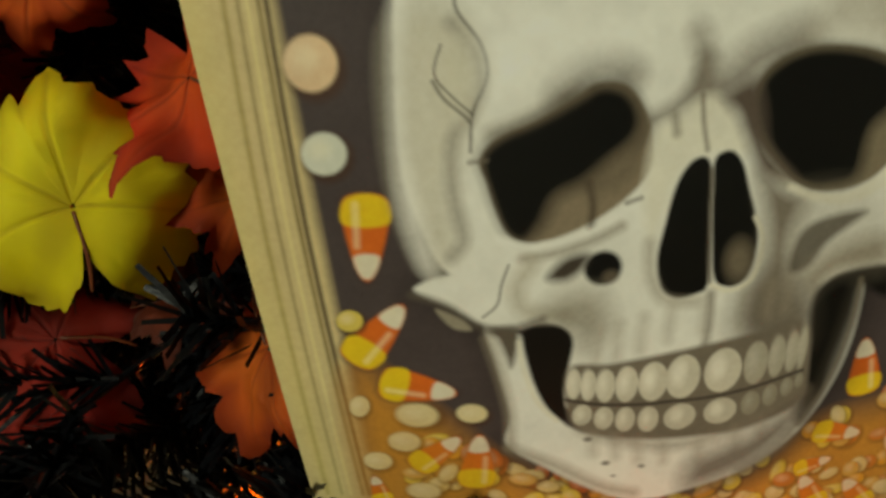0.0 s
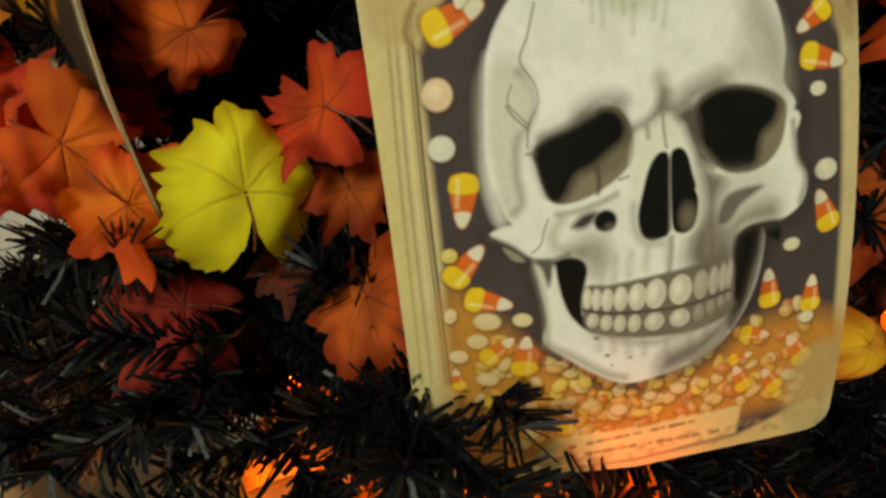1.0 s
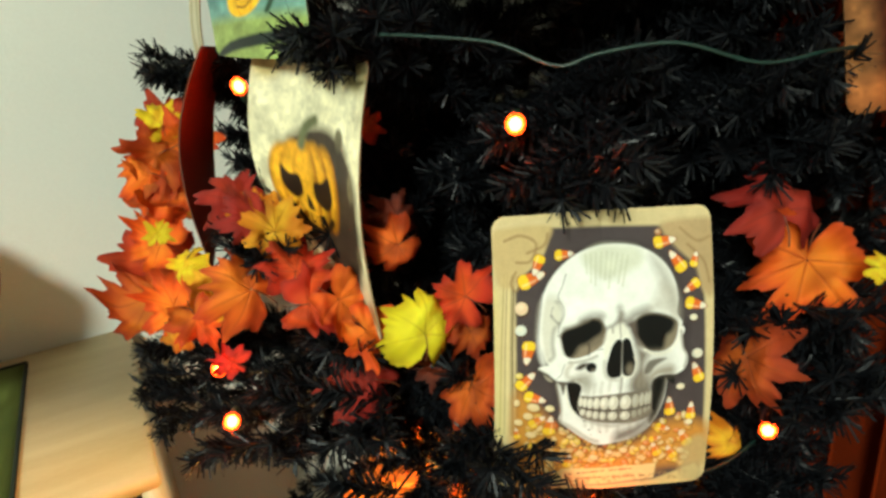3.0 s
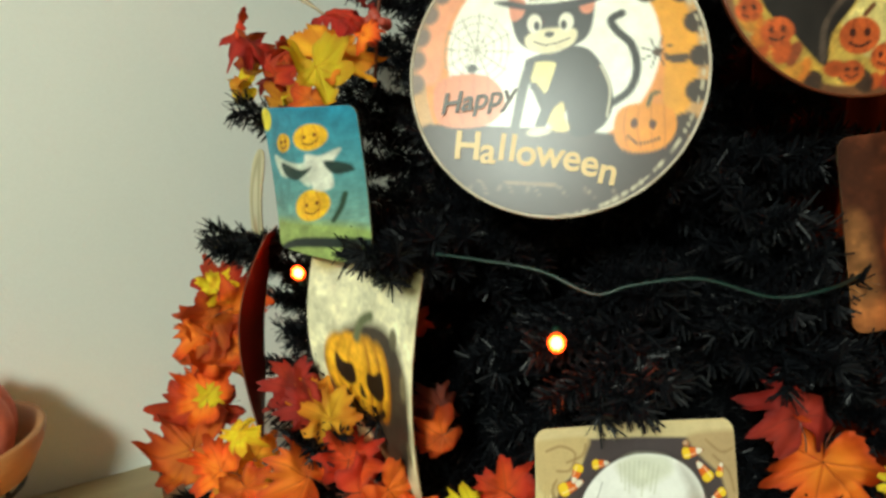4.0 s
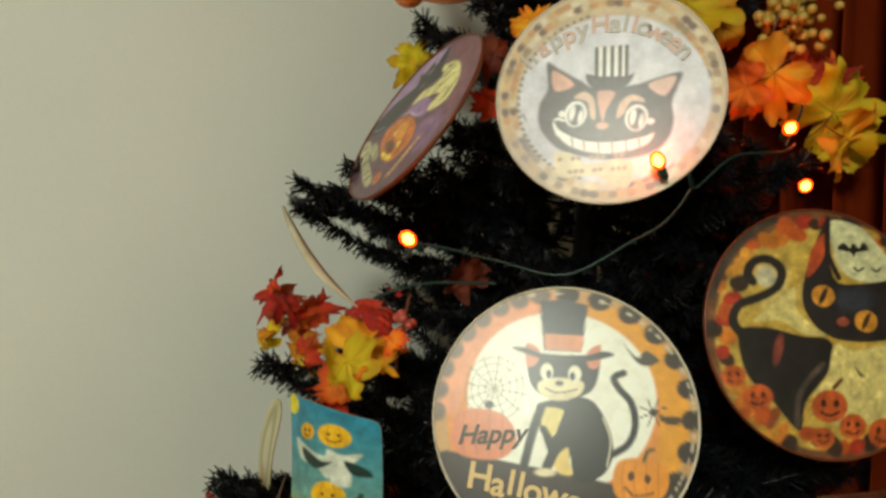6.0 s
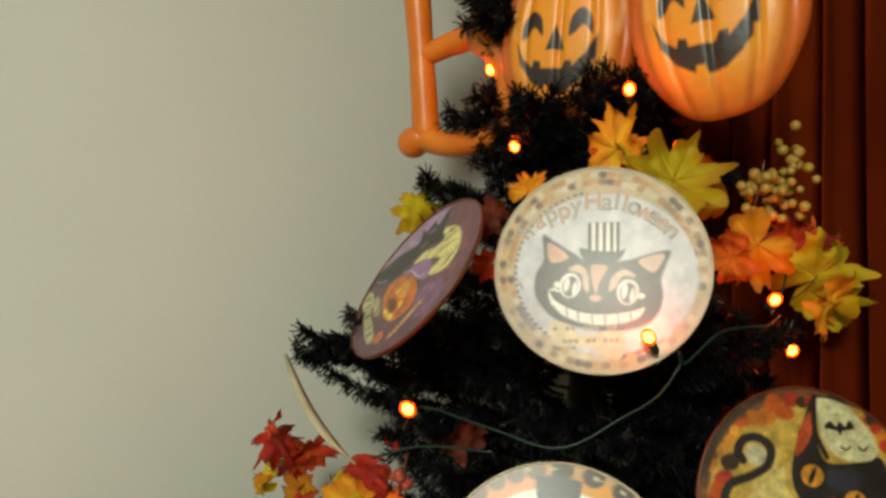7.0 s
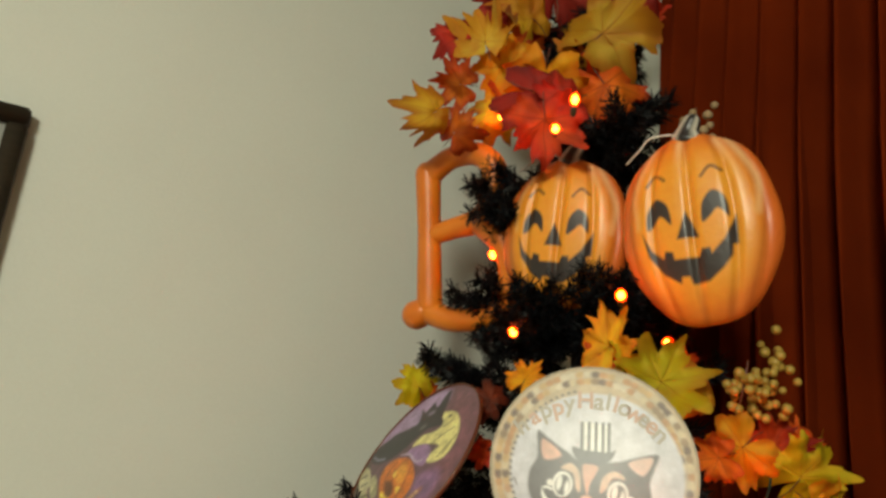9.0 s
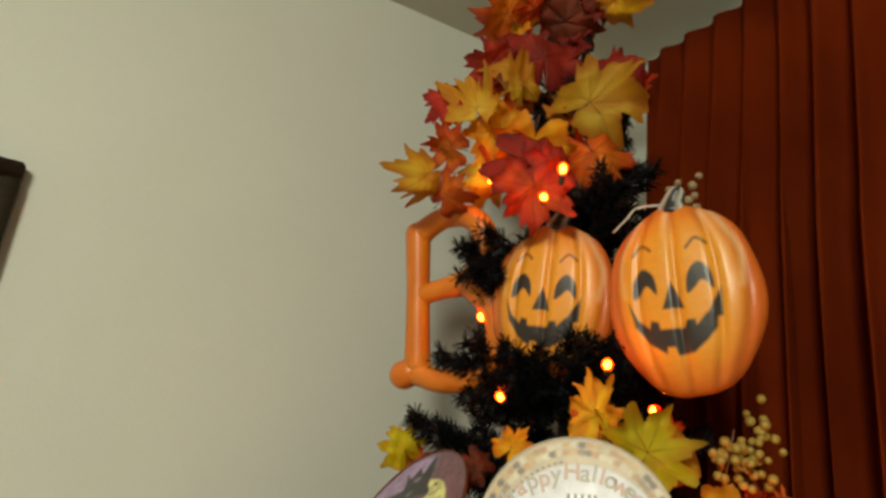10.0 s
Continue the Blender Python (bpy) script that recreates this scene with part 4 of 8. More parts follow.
leaf('amber', 0.114, (0.321, 0.419, 2.041), (-0.83, 0.24, 0.50), (0.16, -0.61, -0.87))
leaf('gold', 0.147, (0.284, 0.368, 2.065), (0.51, -0.52, 0.69), (-0.84, -1.07, 0.01))
leaf('orange', 0.100, (0.311, 0.386, 2.011), (-0.53, 0.52, -0.67), (-0.29, -1.05, 0.03))
leaf('orange', 0.117, (0.286, 0.361, 1.983), (0.64, -0.05, -0.76), (-0.68, -1.01, -0.41))
leaf('rust', 0.115, (0.252, 0.512, 2.125), (0.90, -0.42, -0.10), (0.08, -0.75, -0.43))
leaf('red', 0.150, (0.249, 0.438, 2.162), (-0.24, -0.23, 0.94), (-0.52, -0.95, 0.15))
leaf('scarlet', 0.082, (0.395, 0.406, 2.148), (0.48, 0.08, -0.87), (-0.93, -0.36, 0.03))
leaf('red', 0.099, (0.343, 0.386, 2.164), (0.73, -0.53, 0.42), (-0.81, -1.39, 0.17))
leaf('amber', 0.091, (0.232, 0.516, 2.248), (-0.15, -0.27, 0.95), (-0.59, -0.36, 0.08))
leaf('orange', 0.121, (0.204, 0.481, 2.245), (-0.64, 0.05, 0.76), (-0.01, -0.31, -0.39))
leaf('red', 0.083, (0.305, 0.484, 2.265), (0.29, -0.46, 0.84), (-0.46, -1.40, -0.36))
leaf('scarlet', 0.105, (0.244, 0.471, 2.268), (0.22, -0.44, 0.87), (0.06, -0.38, -0.62))
leaf('red', 0.096, (0.180, 0.369, 1.941), (0.90, -0.38, -0.22), (-0.12, -1.37, -0.27))
leaf('scarlet', 0.104, (0.181, 0.343, 1.894), (0.24, 0.23, -0.94), (-0.16, -0.48, -0.13))
leaf('scarlet', 0.058, (0.201, 0.385, 1.897), (-0.85, 0.50, -0.16), (-0.64, -0.50, -0.64))
leaf('red', 0.079, (0.210, 0.338, 1.924), (-0.73, 0.53, -0.42), (-0.41, -1.08, -0.49))
leaf('amber', 0.079, (0.182, 0.463, 1.949), (-0.73, 0.53, -0.42), (-0.73, -1.32, -0.22))
leaf('red', 0.078, (0.326, 0.444, 2.294), (0.79, -0.52, 0.33), (0.01, -1.36, 0.10))
leaf('amber', 0.096, (0.345, 0.399, 2.282), (0.51, -0.52, 0.69), (-0.67, -0.50, -0.81))
leaf('amber', 0.103, (0.221, 0.451, 2.108), (-0.87, 0.31, 0.38), (0.01, -0.63, 0.15))
leaf('rust', 0.070, (0.196, 0.511, 2.123), (0.55, -0.52, 0.65), (-0.88, -1.26, -0.15))
leaf('red', 0.079, (0.182, 0.478, 2.144), (-0.90, 0.44, 0.06), (0.00, -0.41, -0.23))
leaf('red', 0.097, (0.341, 0.489, 2.239), (-0.25, -0.22, 0.94), (-0.97, -0.26, -0.18))
leaf('brown', 0.115, (0.297, 0.457, 2.257), (-0.09, -0.31, 0.95), (-0.97, -0.58, -0.68))


# ---- hanging cards and signs ----
BLACK, WHITE = (24, 20, 20), (232, 230, 222)


def candy_corn(art, x, y, size, turn):
    """A three-coloured sweet; turn: the way its white tip points, degrees clockwise from down."""
    c, s = math.cos(radians(turn)), math.sin(radians(turn))

    def at(px, py):
        return (x + size * (0.78 * px * c - py * s), y + size * (0.78 * px * s + py * c))

    art.shape([at(-0.34, -0.42), at(0, -0.52), at(0.34, -0.42), at(0.3, 0.0), at(0.1, 0.5), at(-0.1, 0.5), at(-0.3, 0.0)], (70, 52, 44), 0.1 * size, 0.6)
    art.shape([at(-0.30, -0.40), at(0, -0.48), at(0.30, -0.40), at(0.27, 0.0), at(0.09, 0.46), at(-0.09, 0.46), at(-0.27, 0.0)], (214, 104, 34), 0.05 * size)
    art.shape([at(-0.29, -0.40), at(0, -0.48), at(0.29, -0.40), at(0.29, -0.14), at(-0.29, -0.14)], (232, 196, 40), 0.05 * size)
    art.shape([at(-0.17, 0.22), at(0.17, 0.22), at(0.08, 0.46), at(-0.08, 0.46)], (226, 218, 196), 0.05 * size)
    art.stroke([at(-0.14, -0.36), at(-0.13, 0.1)], size * 0.06, (250, 236, 190), 0.07 * size, 0.5)


def bean(art, x, y, rx, ry, colour, turn=0):
    art.blob(x + 0.12 * rx, y + 0.18 * rx, rx * 1.16, ry * 1.2, (72, 46, 28), turn, 0.35 * rx, 0.7)
    art.blob(x, y, rx, ry, colour, turn, 0.2 * rx)
    art.blob(x - rx * 0.2, y - ry * 0.25, rx * 0.5, ry * 0.45, (246, 236, 206), turn, rx * 0.5, 0.35)


def skull_art(art):
    # drawn in millimetres from the card's upper corner
    bone, ink = (234, 233, 227), (6, 6, 6)
    # dark panel inside the parchment border, ruled strip beside it, corner scrolls
    art.shape([(13, 45.4), (17.4, 35.4), (30, 25), (35.5, 8.3), (103.8, 10.9), (111.7, 22.3), (125, 35.6), (129.1, 53.1), (131.7, 178.5), (109, 185.1), (16.2, 185), (12.8, 137.4)], (72, 63, 64), 1.98, smooth=False)
    art.stroke([(6.6, 33.8), (4.2, 79.6), (3.1, 138.1)], 0.76, (150, 130, 70), 0.61, 0.7)
    art.stroke([(8.5, 34), (6.4, 79.9), (5.9, 138.5)], 0.45, (120, 100, 52), 0.61, 0.7)
    art.stroke([(9.7, 34.1), (7.9, 80.1), (7.7, 138.7)], 0.45, (238, 226, 160), 0.61, 0.6)
    art.stroke([(11.2, 34.3), (9.8, 80.4), (10.1, 139)], 0.61, (110, 92, 50), 0.61, 0.8)
    art.stroke([(12.3, 34.4), (10.8, 80.5), (11.3, 139.1)], 0.76, (70, 56, 38), 0.61, 0.9)
    art.stroke([(1, 44.1), (0.2, 78), (3.9, 139.7)], 5.0, (222, 206, 120), 6.0, 0.35)
    art.shape([(0.4, 11.4), (8.3, 7.1), (34.9, 7.2), (33.9, 16.2), (28.8, 24.9), (19.5, 33.3), (13.4, 42), (2.4, 38.6)], (190, 164, 112), 2.47, 0.8)
    art.stroke([(7.5, 14.2), (17.1, 11.6), (26.1, 16.7), (22.6, 26.7), (14.2, 27.1)], 1.23, (140, 112, 70), 1.48, 0.88)
    art.stroke([(13.6, 32.8), (10.6, 39.4), (13.1, 44.3), (15.9, 41)], 1.23, (140, 112, 70), 1.48, 0.88)
    art.stroke([(20.7, 22), (30.8, 18.2), (33.5, 11.6)], 1.23, (140, 112, 70), 1.48, 0.88)
    art.shape([(104, 9.7), (138.7, 8.6), (138.6, 22), (134.6, 53.7), (127.9, 50.6), (123.6, 35.4), (111.6, 23.5)], (178, 152, 110), 3.71, 1)
    art.stroke([(115.3, 13), (125, 21), (133.3, 19.2)], 1.23, (132, 104, 66), 1.84, 0.75)
    art.stroke([(119.5, 23), (129.2, 33.5), (132.3, 46)], 1.23, (132, 104, 66), 1.84, 0.75)
    # the heap of sweets
    art.shape([(12.5, 112.2), (23.2, 117.4), (38.5, 135), (60.3, 150.7), (87.2, 146.1), (103.1, 134.6), (131.5, 137.5), (134.1, 165.4), (102, 166.5), (26.9, 180.9), (12.4, 182.5)], (184, 128, 58), 9.09)
    rnd = random.Random(8)
    for _ in range(230):
        x = rnd.uniform(20, 122)
        top = 122 + 24 * max(1 - abs(x - 72) / 48, 0) ** 0.7
        tone = rnd.choice([(214, 190, 128), (206, 160, 84), (218, 152, 50), (194, 100, 44), (222, 196, 78), (214, 194, 140)])
        bean(art, x, rnd.uniform(top, 166), rnd.uniform(1.7, 2.9), rnd.uniform(1.3, 2.1), tone, rnd.uniform(0, 180))
    bean(art, 23.4, 119.3, 3.94, 2.73, (222, 206, 160), 15)
    bean(art, 33.4, 120.3, 2.88, 2.12, (222, 206, 160), 15)
    bean(art, 20.2, 125.4, 3.03, 2.42, (222, 206, 160), 15)
    bean(art, 14.5, 129.8, 2.73, 2.27, (222, 206, 160), 15)
    bean(art, 13.3, 116.0, 1.82, 2.42, (222, 206, 160), 15)
    bean(art, 22.2, 138.9, 3.33, 2.27, (222, 206, 160), 15)
    bean(art, 61.3, 156.2, 2.73, 2.12, (222, 206, 160), 15)
    bean(art, 80.1, 152.1, 2.73, 1.97, (222, 206, 160), 15)
    bean(art, 117.3, 155.4, 2.73, 1.97, (222, 206, 160), 15)
    bean(art, 70.9, 152.7, 2.12, 1.67, (222, 206, 160), 15)
    candy_corn(art, 25.8, 129.2, 11.8, -125)
    candy_corn(art, 33.4, 132.6, 13.8, -172)
    candy_corn(art, 24.6, 148.8, 9.6, -46)
    candy_corn(art, 13.6, 137.9, 8.0, 172)
    candy_corn(art, 104.2, 138.0, 10.4, -76)
    candy_corn(art, 119.2, 146.4, 13.5, 147)
    candy_corn(art, 100.8, 153.2, 11.1, 154)
    candy_corn(art, 45.7, 158.6, 10.5, -169)
    candy_corn(art, 111.1, 156.0, 11.1, 146)
    candy_corn(art, 100.1, 145.4, 8.0, -101)
    art.shape([(12.5, 112.2), (23.2, 117.4), (38.5, 135), (60.3, 150.7), (87.2, 146.1), (103.1, 134.6), (131.5, 137.5), (134.1, 165.4), (102, 166.5), (26.9, 180.9), (12.4, 182.5)], (210, 142, 44), 9.09, 0.33)
    # sweets round the skull
    candy_corn(art, 20.0, 82.8, 15.3, 8)
    candy_corn(art, 18.8, 101.3, 14.8, -135)
    candy_corn(art, 24.2, 113.1, 14.1, -71)
    candy_corn(art, 22.8, 37.4, 17.1, -111)
    candy_corn(art, 108.1, 123.6, 12.9, 175)
    candy_corn(art, 122.0, 127.8, 12.3, -180)
    candy_corn(art, 124.8, 102.2, 13.8, 159)
    candy_corn(art, 123.6, 59.2, 14.0, -75)
    candy_corn(art, 121.2, 48.2, 11.9, 56)
    candy_corn(art, 26.6, 29.4, 12.9, 23)
    candy_corn(art, 43.0, 24.4, 12.0, -92)
    candy_corn(art, 105.4, 20.3, 14.2, -98)
    candy_corn(art, 112.6, 32.7, 15.1, 145)
    candy_corn(art, 123.5, 32.2, 9.7, -163)
    bean(art, 16.4, 54.9, 3.94, 4.09, (226, 196, 160), 0)
    bean(art, 15.9, 68.4, 3.48, 3.33, (214, 216, 204), 0)
    bean(art, 14.7, 97.7, 2.27, 2.12, (214, 190, 92), 0)
    bean(art, 124.7, 90.0, 3.48, 3.03, (214, 208, 190), 0)
    bean(art, 122.1, 67.2, 2.42, 1.97, (222, 214, 190), 0)
    bean(art, 114.6, 110.7, 2.58, 1.97, (218, 206, 180), 0)
    bean(art, 121.2, 135.4, 2.42, 1.97, (222, 206, 170), 0)
    bean(art, 101.6, 14.8, 2.22, 1.98, (170, 120, 80), 0)
    # shadow, vault, face and jaw of the skull
    art.shape([(29.2, 56.2), (31.7, 44.7), (39.2, 34.1), (50.5, 26), (63.8, 21.9), (77.9, 21.4), (91.6, 24.2), (103.2, 31.7), (110.6, 42.6), (113.4, 55.1), (112.5, 64.9), (115.2, 72.8), (97.4, 84.3), (55.7, 92.9), (38.2, 93.5), (32.8, 91.9), (29.6, 84.3), (27.6, 73.3)], (26, 22, 22), 10.61, 0.8)
    art.shape([(40.9, 69.8), (73.5, 67.8), (113.8, 71.9), (115.8, 79.9), (116.5, 86), (119.4, 92), (118.2, 98.9), (113, 102.9), (106, 103.4), (100.4, 104.2), (97.9, 109.9), (97.6, 117.7), (96.4, 125.6), (52.8, 123.4), (51.9, 112.2), (52.8, 107.2), (48.7, 104), (43, 104.4), (37.5, 102.6), (32.3, 98.3), (26.9, 94.3), (29.7, 92.5), (34.9, 91.4), (37.8, 85.5), (37.2, 78.2)], (26, 22, 22), 10.61, 0.8)
    art.shape([(37.9, 102.7), (40.9, 105.2), (44.5, 106.1), (46.8, 115.7), (51.4, 126.8), (64.4, 130.9), (82, 132.5), (95.8, 127.4), (101.1, 117.5), (104.3, 107.2), (106.8, 105.4), (105.7, 116.5), (102.6, 126.8), (96.6, 137), (87.8, 143.8), (76.9, 146.7), (64.4, 147.7), (55.9, 143.7), (46.7, 136.3), (39.9, 129.6), (41, 122.8), (39.4, 111.8)], (26, 22, 22), 10.61, 0.8)
    art.shape([(28.5, 55.2), (31.1, 43.7), (38.5, 33.2), (49.9, 25), (63.2, 20.9), (77.2, 20.4), (90.9, 23.2), (102.5, 30.7), (109.9, 41.5), (112.7, 54), (111.8, 63.8), (114.5, 72.1), (96.7, 83.6), (55.1, 92.1), (37.6, 92.8), (32.3, 91.1), (29.1, 83.6), (27.1, 72.7)], bone, 0.91)
    art.shape([(40.3, 69.1), (72.9, 67.2), (113.1, 71.2), (115.1, 79.2), (115.8, 85.3), (118.7, 91.2), (117.5, 98.1), (112.3, 102.1), (105.3, 102.6), (99.7, 103.4), (97.2, 109.1), (96.8, 116.9), (95.7, 124.8), (52.2, 122.6), (51.3, 111.4), (52.1, 106.4), (48.1, 103.2), (42.4, 103.6), (37, 101.8), (31.8, 97.5), (26.3, 93.6), (29.1, 91.8), (34.3, 90.7), (37.3, 84.8), (36.6, 77.5)], bone, 0.91)
    art.shape([(37.3, 101.9), (40.3, 104.4), (43.9, 105.4), (46.2, 114.9), (50.8, 126), (63.7, 130.1), (81.2, 131.6), (95, 126.5), (100.4, 116.6), (103.6, 106.4), (106, 104.6), (105, 115.7), (101.9, 125.9), (95.8, 136.1), (87, 142.8), (76.2, 145.7), (63.7, 146.8), (55.2, 142.7), (46, 135.4), (39.2, 128.7), (40.3, 122), (38.8, 111)], bone, 0.91)
    # soft modelling
    art.shape([(28.5, 52.3), (35, 48.4), (40.6, 53.9), (41.2, 59.7), (37.6, 67.8), (34.8, 76.4), (34.7, 86), (29.8, 90.3), (26.9, 80.9), (26.3, 67.9)], (206, 200, 182), 6.0, 0.7)
    art.stroke([(37.8, 51.9), (40.5, 56.3), (41, 61.4), (38.7, 65.7), (35.9, 68.8), (34.8, 74.5), (35, 80.2), (35.5, 85.6), (33.3, 88.3)], 1.3, (122, 114, 100), 3, 0.75)
    art.blob(38.1, 60.1, 2.4, 5.8, (216, 212, 196), 8, 2.4, 0.8)
    art.stroke([(33.8, 59.9), (35.2, 62.7), (38, 65.7), (38.6, 66.6)], 0.5, (84, 76, 66), 0.6, 0.8)
    art.stroke([(43.8, 35.9), (41, 43.8), (38.5, 49.4), (41.7, 55.4), (42.2, 60.3), (39.3, 65.6), (38.3, 71.3)], 0.45, (70, 62, 54), 0.61, 0.8)
    art.stroke([(35.7, 54.9), (34.2, 58.9), (36.4, 62.5), (39.3, 65.6)], 0.36, (80, 72, 62), 0.45, 0.8)
    art.stroke([(29.3, 90.8), (27.2, 81.9), (26.5, 71.4), (27, 61.1), (28.5, 52.3)], 0.8, (130, 124, 114), 1.8, 0.38)
    art.shape([(53.5, 27), (63.1, 21.1), (77.2, 20.9), (89.5, 24.1), (91.2, 32.6), (79.1, 38.7), (70, 41.4), (61.4, 37.1)], (204, 205, 180), 5.43, 0.7)
    art.stroke([(56.2, 25.5), (56.8, 36.7)], 1.11, (192, 193, 166), 1.23, 0.6)
    art.stroke([(59.6, 25.3), (59.1, 42.1)], 1.11, (192, 193, 166), 1.23, 0.6)
    art.stroke([(62.9, 25.1), (61.8, 43.8)], 1.11, (192, 193, 166), 1.23, 0.6)
    art.stroke([(66.3, 24.9), (65.1, 39.3)], 1.11, (192, 193, 166), 1.23, 0.6)
    art.stroke([(69.7, 24.7), (67.8, 41)], 1.11, (192, 193, 166), 1.23, 0.6)
    art.stroke([(72.9, 25.5), (70, 46.5)], 1.11, (192, 193, 166), 1.23, 0.6)
    art.stroke([(76.1, 26.2), (73.6, 38.2)], 1.11, (192, 193, 166), 1.23, 0.6)
    art.stroke([(79.3, 27), (75.9, 43.7)], 1.11, (192, 193, 166), 1.23, 0.6)
    art.stroke([(82.5, 27.8), (78.5, 45.4)], 1.11, (192, 193, 166), 1.23, 0.6)
    art.shape([(95.5, 28.2), (104.1, 33.7), (111.4, 49), (111.5, 65), (105.1, 53.3)], (150, 142, 128), 6.42, 0.55)
    art.stroke([(54, 65), (59.8, 61.5), (64.3, 63)], 3.4, (96, 86, 76), 6.6, 1)
    art.stroke([(41.9, 69.1), (49.3, 67.3), (55.9, 64.4)], 1.4, (130, 120, 106), 3.3, 0.88)
    art.stroke([(67.6, 70.9), (71.4, 69.7), (75.7, 66.7), (77.2, 62.2)], 1.6, (110, 100, 88), 3.9, 1)
    art.stroke([(77.8, 67.5), (81.7, 66.2), (86.4, 63.4), (93, 61.7)], 4.0, (104, 92, 82), 7.5, 0.94)
    art.shape([(103.4, 44.7), (112, 51.5), (113.8, 71.2), (105.6, 64.1), (97.5, 61.5), (92.5, 63.8), (97.9, 54.2)], (170, 160, 144), 6.06, 0.5)
    art.stroke([(76.4, 58.6), (77.5, 63.9), (77.6, 67.9)], 2.0, (120, 108, 94), 5.1, 0.75)
    art.shape([(81.9, 107.8), (86.8, 99.8), (94.2, 103.3), (96, 113.8), (85.4, 115.4)], (84, 76, 66), 7.5, 0.75)
    art.shape([(29, 49.2), (30.8, 49.4), (28.3, 68.1), (30.4, 89.4), (27.6, 88.9), (25.9, 75)], (247, 246, 242), 3.0, 0.6)
    art.shape([(44.8, 51.2), (55.2, 51.8), (68.5, 55.1), (63.5, 61.1), (50.7, 61.9), (43.3, 64.3), (42.3, 57.4)], (247, 246, 242), 7.0, 0.6)
    # eye hollows
    art.shape([(39.5, 72.8), (42.7, 69.7), (49.2, 67.9), (55.9, 65.2), (59.5, 63.7), (64.2, 64.7), (66.9, 68.6), (68, 73.7), (67.4, 78.7), (63.4, 82.6), (58.2, 85.5), (52.4, 87.5), (46.6, 87.9), (43, 85.9), (41.2, 81.3), (40.2, 76.5)], (138, 124, 104), 0.8)
    art.shape([(39.9, 72.8), (43.1, 69.8), (49.2, 68.1), (55.8, 65.6), (59.6, 64), (64, 65.2), (66.5, 69.4), (65.4, 73.4), (60.7, 76.3), (56.2, 79.3), (51.4, 81.1), (48.7, 85.3), (45.7, 87.4), (43, 85.5), (41.4, 81.2), (40.6, 76.5)], ink, 4.0)
    art.shape([(40.4, 73.1), (43.5, 70.6), (50.1, 68.9), (56.7, 66.6), (60.9, 65.5), (64.4, 68.2), (62.8, 72.5), (56.9, 76.1), (49.2, 78.6), (45.8, 86.3), (42.9, 85.1), (41.1, 78.8)], ink, 1.6)
    art.stroke([(56.9, 79.4), (57.4, 83.3), (56.8, 86.6)], 1.2, (60, 50, 42), 1.4, 0.8)
    art.stroke([(58.5, 80.1), (63.4, 78.1), (67, 73.1)], 2.0, (96, 86, 72), 3.9, 0.75)
    art.stroke([(41.5, 86.6), (46.5, 88.9), (53.2, 88.8), (60.1, 86.6), (67.1, 82.1)], 1.4, (240, 239, 234), 1.0, 0.9)
    art.shape([(84.3, 70.2), (86.8, 65.8), (91.2, 63.4), (97.8, 63), (105.9, 65), (111.8, 68.8), (112.4, 73.4), (110.6, 80.9), (106.2, 85.8), (100, 87.2), (93.3, 85.7), (88.1, 80.3), (85, 75.2)], (132, 120, 100), 0.91)
    art.shape([(84.6, 70.3), (87.1, 66.1), (91.5, 63.7), (97.7, 63.3), (105.6, 65.3), (110.5, 69), (109, 74.4), (105.2, 77.8), (103.1, 85.3), (98.3, 86.5), (93.3, 85.4), (88.4, 80), (85.4, 74.9)], ink, 3.33)
    art.shape([(86.6, 69.8), (89.1, 66.1), (95.7, 64.3), (104.7, 67), (104.5, 74.6), (100.1, 84.1), (93.3, 83.8), (88.5, 77.7)], ink, 1.21)
    art.stroke([(88.4, 82.2), (93.6, 86.7), (100.9, 88.5), (107.2, 86.2), (112.4, 80.4), (113.8, 73.5)], 1.21, (236, 232, 218), 0.91, 0.9)
    art.stroke([(114.4, 75.2), (115.5, 84.8), (118.3, 91.2), (116.8, 98)], 0.91, (120, 110, 98), 2.28, 1)
    # nose
    art.shape([(68.4, 72.8), (72.2, 70.7), (77, 68.1), (80.7, 69.8), (82.7, 74), (83.7, 78.1), (78.7, 77.8), (75, 78.2), (71.4, 81.7), (69.3, 86.7), (66.8, 90.3), (66.1, 82.3)], (232, 228, 214), 2.6, 0.9)
    art.shape([(80.2, 68.7), (85, 66.7), (86.6, 71.4), (87.3, 77.9), (91.9, 84.1), (86.4, 82.5), (84, 77), (82.2, 72.1)], (92, 80, 72), 3.3, 1)
    art.stroke([(76.5, 68), (76.5, 72.2), (77, 76.9)], 0.7, (122, 112, 98), 0.9, 0.8)
    art.stroke([(71.8, 70.6), (72, 73.4)], 0.9, (120, 110, 96), 1.8, 0.88)
    art.shape([(76.6, 78), (74.1, 78.6), (71.5, 82.2), (69.4, 88.7), (67.9, 94.5), (68.5, 99.9), (71.1, 102.3), (74.8, 102.1), (76.8, 100.8), (77.2, 94), (77.4, 87), (77.7, 80.3)], ink, 0.8)
    art.shape([(78.3, 78.6), (81.1, 77.6), (83.1, 80.1), (84.1, 84.3), (85.3, 89.2), (85.8, 93.4), (84.9, 98.4), (83, 101.3), (80.2, 101.7), (78, 99.6), (77.6, 93), (77.8, 84.1)], ink, 0.8)
    art.stroke([(77.7, 80.3), (77.4, 88), (77.1, 95), (77.2, 100.3)], 0.8, (92, 82, 70), 0.8, 0.8)
    art.blob(82.5, 97.2, 2.4, 3.6, (130, 118, 100), 0, 2.6, 0.75)
